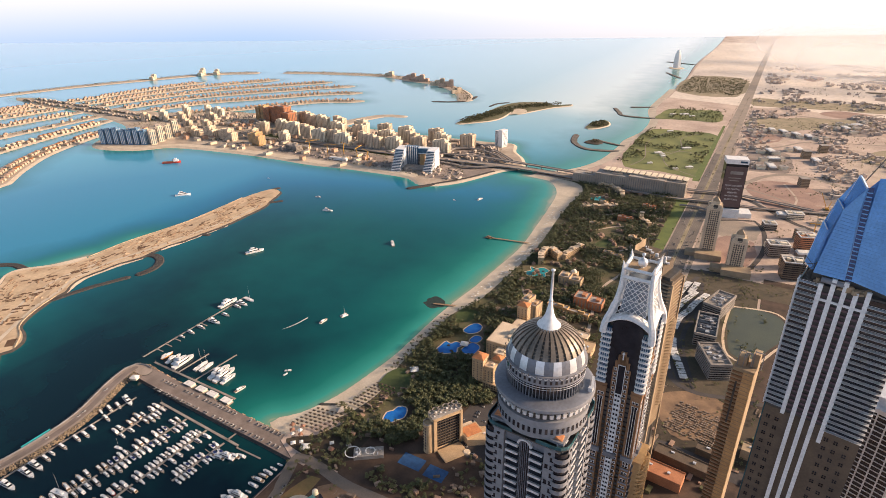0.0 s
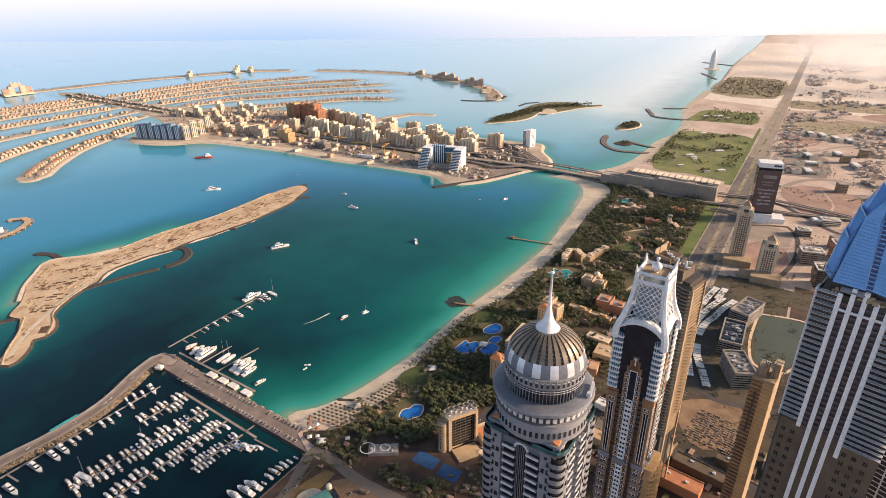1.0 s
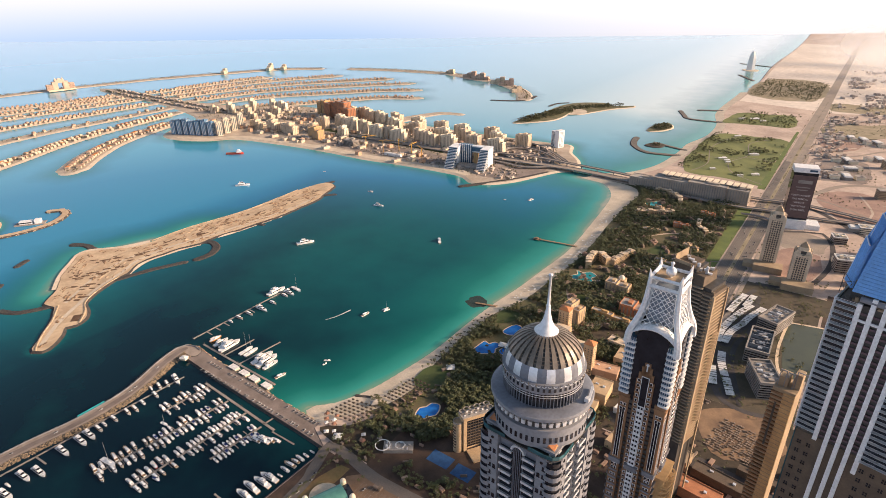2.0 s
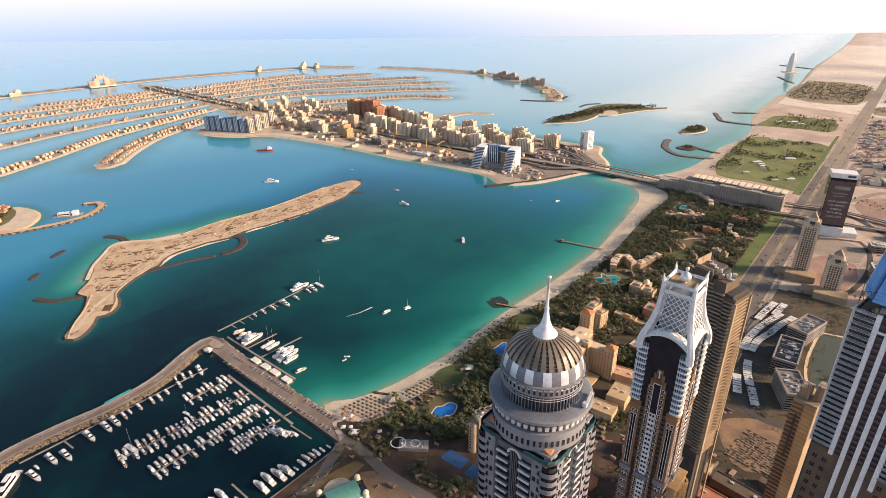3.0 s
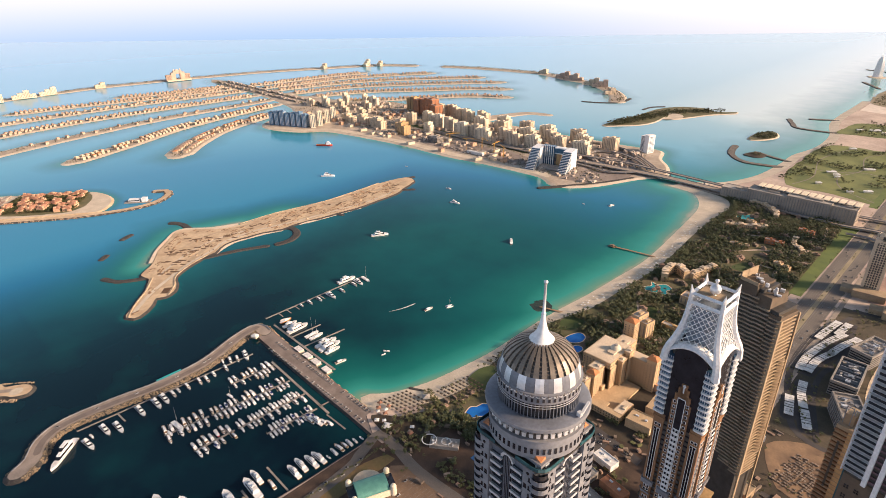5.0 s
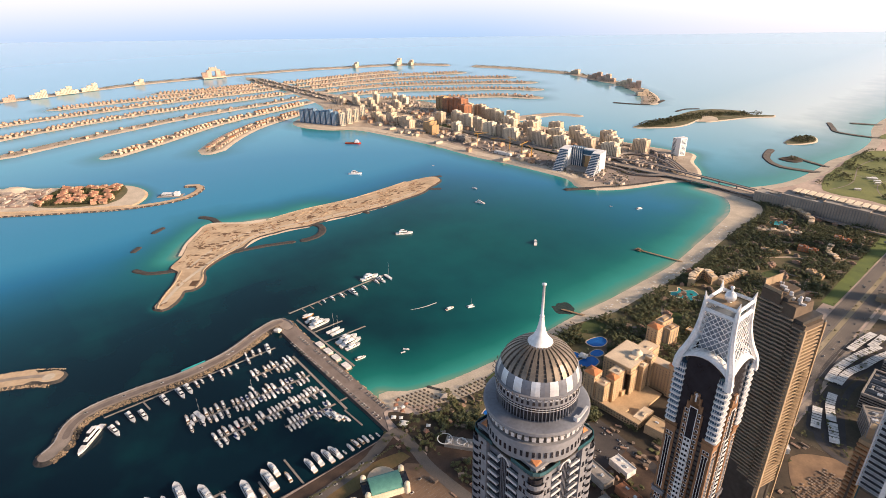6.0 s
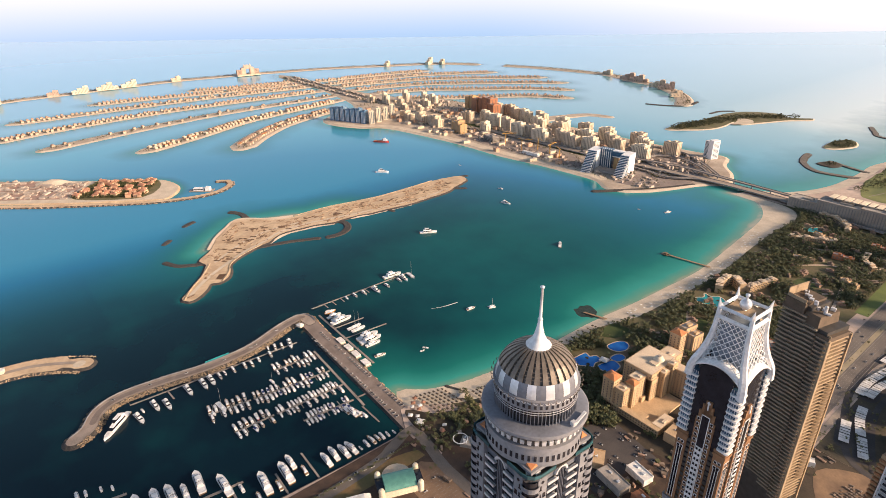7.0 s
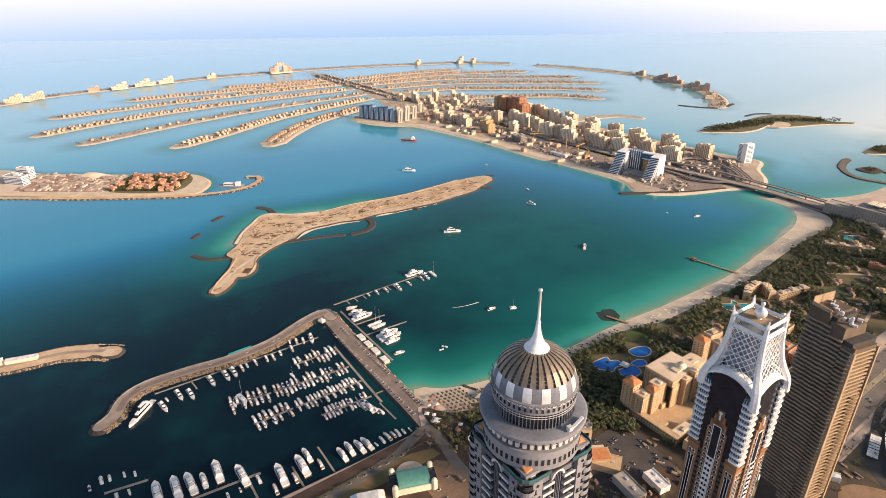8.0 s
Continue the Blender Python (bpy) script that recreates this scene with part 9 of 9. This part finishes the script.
for i in range(240):
    x, y = rnd.uniform(-140, 200), rnd.uniform(450, 690)
    if (x + 10) ** 2 + (y - 640) ** 2 < 60 ** 2 or (abs(x - 16) < 14 and abs(y - 430) < 30):
        continue
    (clutter, clutter_red, hedge, clutter)[i % 4].box(x, y, 3.1, rnd.uniform(2, 12), rnd.uniform(1, 5), rnd.uniform(0.6, 4), -10 + rnd.choice((0, 90)))
solid("yard_clutter", clutter, "yard_mix", "small kiosks, walls and stacked goods in gardens and yards", "clutter", kind="stuff")
solid("yard_roofs", clutter_red, "villa_roof", "small faded red roofs among gardens and yards", "roofs", kind="stuff")
solid("hedges", hedge, "leaf", "clipped hedges and dark planting beds", "hedges", kind="stuff")

# cars on the mole, in car parks and on the highway
car = thing("car", "small painted passenger car with dark windows", "car", group="cars")
part("body", wedge(Shape(), -2.2, 2.2, 1.8, 0.3, 0.95, 0.05, 0.1, 0.97).box(-1.4, 0, 0, 0.6, 1.6, 0.4).box(1.4, 0, 0, 0.6, 1.6, 0.4), "car", car)
part("cabin", wedge(Shape(), -1.6, 0.9, 1.6, 0.95, 1.5, 0.4, 0.6, 0.85), "glass_dark", car)
lots = []
for i in range(36):
    if rnd.random() < 0.85:
        lots.append((-425 - i * 6.3 + rnd.uniform(-2, 2), 352.5, 2.6, 90))
    if rnd.random() < 0.75:
        lots.append((-430 - i * 6.3 + rnd.uniform(-1, 1), 369, 2.6, 90))
for i in range(40):
    lots.append((rnd.choice((-258, -246, -234, -222, -210, -198)) + rnd.uniform(-1, 1), 450 + rnd.randint(0, 28) * 3.0, 3.3, 0))
for i in range(70):
    y = rnd.uniform(800, 2000)
    lots.append((rnd.choice((-130, -126, -122, -101, -97, -93)), y, 3.35, 90))
for i in range(16):
    lots.append((-378 + rnd.uniform(-1, 6), 170 + i * 9.5, 3.35, 75))
for i in range(12):
    lots.append((-300 + i * 12, 553 - i * 2.3, 3.4, -10))
for q in (0.2, 0.3, 0.42, 0.55, 0.66, 0.7, 0.8):
    x, y = WALL_LINE[int(q * len(WALL_LINE))]
    lots.append((x, y, 3.25, 80))
for i in range(30):
    if rnd.random() < 0.6:
        lots.append((-322 + (i % 15) * 4.4, (309, 327)[i // 15], 3.24, 88))
car.matrix_basis = pose(*lots[0][:3], 0, 0, lots[0][3])
for x, y, z, a in lots[1:]:
    copy_thing(car, pose(x, y, z, 0, 0, a + rnd.uniform(-4, 4)))

# debris and tracks on the sand island, kiosks on the breakwater
pits = Shape()
for cx, cy, a, n in ((-1062, 948, 84, 5), (-1058, 860, 92, 6), (-1064, 780, 92, 7), (-1080, 712, 96, 9), (-1072, 640, 90, 8), (-1084, 580, 88, 9), (-1070, 505, 70, 10), (-1108, 452, 52, 9), (-1050, 440, 56, 8), (-1072, 395, 50, 12), (-1030, 372, 46, 9), (-1012, 340, 40, 7)):
    c, d = math.cos(radians(a)), math.sin(radians(a))
    for i in range(n):
        u, v = rnd.uniform(-26, 26), rnd.uniform(-13, 13)
        pits.box(cx + u * c - v * d, cy + u * d + v * c, 2.48, rnd.uniform(5, 17), rnd.uniform(2.6, 6.0), rnd.uniform(0.15, 0.5), a + rnd.uniform(-8, 8), 0.8)
pits.box(-934, 316, 2.48, 20, 12, 0.2, -40)
solid("dug_soil", pits, "pit_soil", "rows of dark brown dug soil on the sand island", "soil", kind="stuff")
for pts, w in (([(-1070, 1000), (-1065, 800), (-1075, 600), (-1070, 480), (-1000, 370), (-930, 280)], 9), ([(-1095, 900), (-1090, 650), (-1110, 470), (-1050, 350)], 6), ([(-1040, 900), (-1045, 700), (-1060, 560)], 5)):
    sheet("sand_track", band(curve(pts, 20), w), 2.58, "track_sand", "packed vehicle track across the sand island")
debris, pale = Shape(), Shape()
IL = [(x, y) for x, y in ISLAND]


def on_island(x, y):
    n, c = len(IL), False
    for i in range(n):
        (a, b), (p, q) = IL[i], IL[(i + 1) % n]
        if (b > y) != (q > y) and x < (p - a) * (y - b) / (q - b) + a:
            c = not c
    return c


while len(debris.v) < 8 * 420:
    x, y = rnd.uniform(-1160, -890), rnd.uniform(245, 1020)
    if on_island(x, y) and on_island(x - 9, y) and on_island(x + 9, y) and on_island(x, y - 9) and noise.noise((x * 0.02, y * 0.02, 3.0)) > -0.1:
        (debris if rnd.random() < 0.85 else pale).box(x, y, 2.45, rnd.uniform(0.8, 3.0), rnd.uniform(2, 11), rnd.uniform(0.3, 1.4), rnd.uniform(-22, 22) - 4 + (40 if y < 480 else 0), 0.7)
solid("island_debris", debris, "lot_sand", "brown pits, scrub and stacked debris on the sand island", "debris", kind="stuff")
solid("island_berms", pale, "track_sand", "pale low sand berms on the island", "berms", kind="stuff")
for k, pts in enumerate(ISLAND_BEACHES):
    line = curve(pts, 8)
    out = (15, -13, -9)[k]
    if k == 0:
        line = line[::-1]
        out = -out
    solid("island_shore", ribbon(offset(line, -out), offset(line, out * 0.55), -0.6, 2.72, 60), "beach", "pale sandy shore sloping into turquoise shallows", kind="structure")
for pts, w, mt, lab in (([(-898, 250), (-938, 288), (-962, 318), (-985, 352), (-1012, 396), (-1030, 440), (-1056, 490), (-1060, 560), (-1044, 640), (-1032, 740), (-1024, 850), (-1034, 930)], 7, "beach", "pale haul road along the island's edge"), ([(-1000, 330), (-1032, 372), (-1062, 420), (-1080, 480), (-1076, 540)], 5, "beach", "pale haul road between spoil rows"), ([(-1060, 985), (-1072, 900), (-1072, 800), (-1080, 700)], 14, "track_sand", "broad packed sand strip")):
    sheet("haul_road", band(curve(pts, 14), w), 2.6, mt, lab)
parapet_i = Shape()
for pts in ([(-1110, 940), (-1104, 859), (-1101, 772), (-1110, 702), (-1120, 636), (-1120, 552)], [(-888, 238), (-906, 248), (-930, 266), (-960, 292), (-1000, 318)], [(-915, 312), (-942, 334), (-972, 348), (-992, 372), (-1008, 402), (-1018, 430)]):
    line = curve(pts, 6)
    for (a, b), (c, d) in zip(line, line[1:]):
        parapet_i.box((a + c) / 2, (b + d) / 2, 2.4, math.hypot(c - a, d - b) * 1.05, 2.2, 1.3, math.degrees(math.atan2(d - b, c - a)), 0.7)
solid("island_berm", parapet_i, "boulder", "low stone berm round the island's edge", "berm", kind="stuff")
kiosk = thing("harbour_office", "small white harbour office at the mole's corner", "kiosk", (-688, 352, 2.9), 20)
part("wall", Shape().box(0, 0, 0, 9, 7, 3.4), "cream", kiosk)
part("roof", Shape().prism([(-5.4, -4.4), (5.4, -4.4), (5.4, 4.4), (-5.4, 4.4)], 3.4, 5.2, 0.3), "canvas", kiosk)
fence = thing("hoarding", "turquoise hoarding along the breakwater road", "hoarding", (-688, 222, 3.0), 91)
part("panel", Shape().box(0, 0, 0, 34, 0.6, 2.2), "pool_teal", fence)
platform = thing("floating_club", "white floating club pontoon inside the sea wall", "pontoon", (-1440, 450, 0), 52)
part("deck", Shape().box(0, 0, -0.3, 60, 22, 1.4), "concrete", platform)
part("cabin", Shape().box(-8, 2, 1.1, 26, 12, 6).box(16, 0, 1.1, 12, 12, 9), "white_paint", platform)
part("cabin_window", Shape().box(-8, -4.1, 3, 24, 0.4, 2.4), "glass_dark", platform)

# hotel and villas on the peninsula
block("terraced_block", "white terraced apartment block on the peninsula", "white_paint", [(0, 0, 60, 22, 24), (-30, 24, 30, 20, 18)], "", (-1800, -4, 2.5), 40, "glass_blue", 4.0)
block("terraced_block", "white stepped apartment block on the peninsula", "white_paint", [(0, 0, 40, 20, 28)], "", (-1850, 20, 2.5), 40, "glass_blue", 4.0)
def pen_quad(a, b, c, d, u, v):
    """A place inside the four-sided plot a, b, c, d."""
    return tuple((a[i] * (1 - u) + d[i] * u) * (1 - v) + (b[i] * (1 - u) + c[i] * u) * v for i in (0, 1))


VILLA_PLOT = ((-1585, 178), (-1680, 262), (-1585, 384), (-1482, 318))
SITE_PLOT = ((-1735, -20), (-1870, 40), (-1700, 238), (-1595, 165))
sheet("villa_garden", wobble(curve(list(VILLA_PLOT), 16, True), 5, 0.04), 2.62, "isle_scrub", "green gardens between red-roofed villas")
sheet("site_ground", wobble(list(SITE_PLOT), 4, 0.02), 2.58, "plot_rose", "rosy graded ground of a building site")
pen_villa = thing("villa", "peach villa with a red tiled hip roof among palms", "villa", group="peninsula villas")
part("wall", Shape().box(0, 0, 0, 17, 13, 8).box(6, -6, 0, 8, 7, 6).box(-5, 3, 8, 5, 5, 4), "terracotta_pale", pen_villa)
part("roof", Shape().prism([(-9, -7), (9, -7), (9, 7), (-9, 7)], 8, 11, 0.35).prism([(1.5, -10), (10.5, -10), (10.5, -2), (1.5, -2)], 6, 8.2, 0.3), "villa_red", pen_villa)
part("window", Shape().box(-3, -6.55, 2, 9, 0.2, 1.6).box(-3, -6.55, 5, 9, 0.2, 1.4), "dark_metal", pen_villa)
pen_villa.matrix_basis = pose(-1560, 300, 2.5, 0, 0, 30)
for i in range(8):
    for j in range(6):
        x, y = pen_quad(*VILLA_PLOT, (i + rnd.uniform(0.2, 0.8)) / 8, (j + rnd.uniform(0.2, 0.8)) / 6)
        if rnd.random() < 0.8 and math.hypot(x + 1560, y - 300) > 14:
            copy_thing(pen_villa, pose(x, y, 2.5, 0, 0, 55 + rnd.choice((0, 90, 180, 270)) + rnd.uniform(-15, 15)))
site_rows = Shape()
for i in range(150):
    x, y = pen_quad(*SITE_PLOT, rnd.random(), rnd.random())
    site_rows.box(x, y, 2.5, rnd.uniform(6, 26), rnd.uniform(3, 9), rnd.uniform(1.0, 5), 52 + rnd.choice((0, 0, 90)) + rnd.uniform(-5, 5))
solid("site_huts", site_rows, "shed_mix", "rows of pale huts and footings on the peninsula site", "site huts", kind="stuff")
solid("sand_heap", Shape().prism(curve([(-1790, 140), (-1760, 190), (-1720, 210), (-1730, 160), (-1770, 120)], 10, True)[::-1], 2.4, 12, 0.3), "beach", "tall pale heap of sand on the peninsula", "sand heap")

# ---- planting ----


def palm_tree(r):
    v, f = [], []
    h, lean = r.uniform(6, 11), r.uniform(-0.5, 0.5)
    for z, w in ((0, 0.32), (h, 0.2)):
        v += [(lean * z / h + w * math.cos(a), w * math.sin(a), z) for a in (0, 2.1, 4.2)]
    f += [(0, 1, 4, 3), (1, 2, 5, 4), (2, 0, 3, 5)]
    n = r.randint(9, 12)
    for i in range(n):
        a, L, up = 6.283 * i / n + r.uniform(-0.2, 0.2), r.uniform(2.6, 3.9), r.uniform(0.1, 1.2)
        k = len(v)
        c, s = math.cos(a), math.sin(a)
        for d, z, w in ((0.1, 0.0, 0.2), (0.55 * L, up, 0.55), (L, up - r.uniform(0.9, 2.2), 0.1)):
            v += [(lean + c * d - s * w, s * d + c * w, h + z), (lean + c * d + s * w, s * d - c * w, h + z)]
        f += [(k, k + 1, k + 3, k + 2), (k + 2, k + 3, k + 5, k + 4)]
    return np.array(v), f


def leafy_tree(r):
    v, f = [], []
    h, R = r.uniform(4, 7.5), r.uniform(2.2, 4.2)
    for z, w in ((0, 0.3), (h * 0.6, 0.18)):
        v += [(w * math.cos(a), w * math.sin(a), z) for a in (0, 2.1, 4.2)]
    f += [(0, 1, 4, 3), (1, 2, 5, 4), (2, 0, 3, 5)]
    for i in range(4):
        a = 1.57 * i + r.uniform(0, 1)
        k = len(v)
        v += [(0, 0.1, h * 0.45), (0, -0.1, h * 0.45), (R * 0.6 * math.cos(a), R * 0.6 * math.sin(a), h * 0.8)]
        f.append((k, k + 1, k + 2))
    for i in range(30):
        th, ph, q = r.uniform(0, 6.283), math.acos(r.uniform(-0.35, 1)), r.uniform(0.6, 1.05)
        c = Vector((R * q * math.sin(ph) * math.cos(th), R * q * math.sin(ph) * math.sin(th), h * 0.72 + R * 0.62 * q * math.cos(ph)))
        u = Vector((r.uniform(-1, 1), r.uniform(-1, 1), r.uniform(-0.5, 0.5))).normalized() * r.uniform(0.6, 1.15)
        w = u.cross(Vector((r.uniform(-1, 1), r.uniform(-1, 1), 1))).normalized() * r.uniform(0.6, 1.1)
        k = len(v)
        v += [tuple(c - u), tuple(c - w), tuple(c + u), tuple(c + w * 0.8)]
        f.append((k, k + 1, k + 2, k + 3))
    return np.array(v), f


rt = random.Random(11)
PALMS = [palm_tree(rt) for _ in range(6)]
TREES = [leafy_tree(rt) for _ in range(7)]


def plant(name, spots, kinds, mat, label):
    """One mesh of trees at (x, y, z, size)."""
    vs, fs, k = [], [], 0
    for x, y, z, s in spots:
        v, f = rt.choice(kinds)
        a = rt.uniform(0, 6.283)
        c, q = math.cos(a) * s, math.sin(a) * s
        w = np.stack([v[:, 0] * c - v[:, 1] * q + x, v[:, 0] * q + v[:, 1] * c + y, v[:, 2] * s + z], 1)
        vs.append(w)
        fs += [tuple(i + k for i in g) for g in f]
        k += len(v)
    me = bpy.data.meshes.new(name)
    me.from_pydata(np.concatenate(vs).tolist(), [], fs)
    me.materials.append(M[mat])
    return tagged(new(name, me), label, "trees", kind="stuff")


CLEAR = [(-366, 712, 17), (-300, 829, 17), (-243, 1100, 16), (-370, 522, 20), (-312, 1284, 14), (-330, 1350, 22), (-322, 975, 20), (-285, 1020, 12), (-296, 322, 34), (-240, 612, 58), (-180, 640, 30), (-256, 452, 34), (-346, 624, 25), (-318, 636, 20), (-338, 686, 21), (-322, 662, 14), (-336, 467, 22), (-321, 914, 28), (-276, 408, 32), (-245, 408, 20), (-226, 495, 44), (-325, 394, 26), (-298, 954, 18), (-202, 838, 24), (-254, 905, 22), (-273, 762, 18), (-225, 800, 14), (-273, 998, 16), (-250, 680, 26), (-345, 655, 12), (-58, 176, 30), (-372, 384, 12)]


def inside(x, y):
    return all((x - a) ** 2 + (y - b) ** 2 > r * r for a, b, r in CLEAR)


shore_y, shore_x = [p[1] for p in SHORE_TOP], [p[0] for p in SHORE_TOP]
grove, palms = [], []
while len(grove) + len(palms) < 11500:
    y = rt.uniform(378, 1440)
    x = rt.uniform(np.interp(y, shore_y, shore_x) + (3 if y > 560 else 34), -158 if y > 690 else -240)
    dens = noise.noise((x * 0.018, y * 0.018, 1.0)) + 0.5 * noise.noise((x * 0.06, y * 0.06, 4.0))
    if dens < (-0.16 if y > 720 else -0.6) or not inside(x, y):
        continue
    (palms if rt.random() < 0.5 else grove).append((x, y, 3.1, rt.uniform(0.6, 1.1)))
plant("grove_trees", grove, TREES, "leaf", "dense broadleaf trees of the resort gardens")
plant("grove_palms", palms, PALMS, "palm_leaf", "date palms of the resort gardens")
town = []
for i in range(1500):
    x, y = rt.uniform(-400, 0), rt.uniform(330, 700)
    if inside(x, y) and noise.noise((x * 0.03, y * 0.03, 2.0)) > -0.12 and not (-330 < x < -140 and 510 < y < 565) and x < -100:
        town.append((x, y, 3.1, rt.uniform(0.5, 0.9)))
for i in range(700):
    x, y = rt.uniform(-80, 60), rt.uniform(690, 1060)
    if noise.noise((x * 0.04, y * 0.04, 7.0)) > 0.0 and not any(abs(x - a) < 24 and abs(y - b) < 30 for a, b in ((-15, 926), (-22, 838), (-4, 756), (40, 880))):
        town.append((x, y, 3.1, rt.uniform(0.4, 0.8)))
for i in range(900):
    x, y = rt.uniform(-402, -232), rt.uniform(362, 470)
    if inside(x, y) and x > np.interp(y, shore_y, shore_x) + 12 and noise.noise((x * 0.035, y * 0.035, 15.0)) > -0.18:
        town.append((x, y, 3.1, rt.uniform(0.45, 0.85)))
for i in range(1300):
    x, y = rt.uniform(-215, -150), rt.uniform(560, 760)
    if inside(x, y) and noise.noise((x * 0.04, y * 0.04, 21.0)) > -0.05:
        town.append((x, y, 3.1, rt.uniform(0.45, 0.85)))
for i in range(1500):
    x, y = rt.uniform(-140, 260), rt.uniform(565, 1080)
    if noise.noise((x * 0.02, y * 0.02, 31.0)) > 0.08 and not (0 < x < 95 and 780 < y < 965) and not any(abs(x - a) < 24 and abs(y - b) < 36 for a, b in ((-15, 926), (-22, 838), (-4, 756), (-10, 640), (-57, 1130), (-4, 1085))) and not -134 < x < -76:
        town.append((x, y, 3.1, rt.uniform(0.3, 0.7)))
for i in range(150):
    q = rt.random()
    town.append((-412 + 54 * q + rt.uniform(-4, 4), 447 - 15 * q + rt.uniform(-5, 5), 2.4 + 0.8 * q, rt.uniform(0.35, 0.65)))
for i in range(60):
    town.append((-374 + rt.uniform(-1, 1), 175 + i * 2.8, 3.2, rt.uniform(0.35, 0.6)))
plant("street_trees", town, TREES, "leaf", "small street and garden trees between buildings")
park = []
for i in range(1500):
    x, y = rt.uniform(-372, -150), rt.uniform(1680, 2140)
    if noise.noise((x * 0.016, y * 0.016, 9.0)) > 0.14 or x < -350 + 12 * math.sin(y * 0.05):
        park.append((x, y, 3.1, rt.uniform(0.7, 1.3)))
for i in range(260):
    park.append((rt.uniform(-345, -165), rt.uniform(2330, 2560), 3.1, rt.uniform(0.7, 1.3)))
for i in range(160):
    park.append((rt.uniform(-420, -150), rt.uniform(2900, 3300), 3.1, rt.uniform(0.8, 1.4)))
plant("park_trees", park, TREES, "leaf", "clumps of park trees on green lawns")
isle = []
for i in range(900):
    q = rt.random()
    x, y = np.interp(q, (0, 0.4, 0.7, 1), (-1000, -965, -925, -800)), np.interp(q, (0, 0.4, 0.7, 1), (1930, 2110, 2270, 2400))
    if rt.random() < 0.97 - 0.9 * math.exp(-((y - 2200) / 45) ** 2) * (x > -940):
        isle.append((x + rt.uniform(-30, 30), y + rt.uniform(-24, 24), 2.4, rt.uniform(0.6, 1.5)))
for i in range(160):
    a, r = rt.uniform(0, 6.28), 50 * math.sqrt(rt.random())
    isle.append((-548 + 0.6 * r * math.cos(a), 2122 + r * math.sin(a), 2.4, rt.uniform(0.7, 1.2)))
for i in range(40):
    isle.append((-492 + rt.uniform(-14, 14), 1874 + rt.uniform(-16, 16), 2.2, rt.uniform(0.5, 0.9)))
plant("isle_trees", isle, TREES, "leaf", "dark woods on the low islands")
frond_green = []
for j, line in enumerate(FROND_LINES):
    for x, y in line[1:]:
        for _ in range(7):
            frond_green.append((x + rt.uniform(-20, 20), y + rt.uniform(-20, 20), 2.0, rt.uniform(0.5, 0.9)))
for i in range(2200):
    frond_green.append((rt.uniform(-2080, -700), rt.uniform(1290, 1660), 2.5, rt.uniform(0.5, 0.9)))
for i in range(900):
    frond_green.append((rt.uniform(-2960, -2060), 1407 + rt.choice((-1, 1)) * rt.uniform(12, 32), 2.5, rt.uniform(0.5, 1.0)))
for x, y in CRESCENT_W + CRESCENT_E:
    for _ in range(9):
        frond_green.append((x + rt.uniform(-24, 24), y + rt.uniform(-24, 24), 2.5, rt.uniform(0.7, 1.2)))
for i in range(2600):
    q = rt.random()
    frond_green.append((*pen_quad(*VILLA_PLOT, rt.uniform(-0.03, 1.0), q), 2.5, rt.uniform(0.6, 1.0)))
plant("island_greenery", frond_green, TREES, "leaf", "scattered garden greenery on the palm island")
desert_green = []
for i in range(6500):
    y = rt.uniform(1100, 3300)
    x = rt.uniform(-70, 60 + y * 0.3)
    belt = 0.25 if 2290 < y + 0.25 * x < 2560 or 2760 < y < 2960 else 0.0
    if noise.noise((x * 0.01, y * 0.012, 12.0)) + belt > 0.16:
        desert_green.append((x, y, 3.0, rt.uniform(0.4, 0.9)))
for i in range(420):
    desert_green.append((rt.choice((-86.5, -137.5, -111, -82)) + rt.uniform(-1.5, 1.5), rt.uniform(700, 2900), 3.3, rt.uniform(0.35, 0.7)))
for i in range(900):
    desert_green.append((rt.uniform(-415, -150), rt.uniform(2930, 3430), 3.0, rt.uniform(0.6, 1.2)))
plant("desert_shrubs", desert_green, TREES, "leaf", "thin shrubs and trees among desert plots")
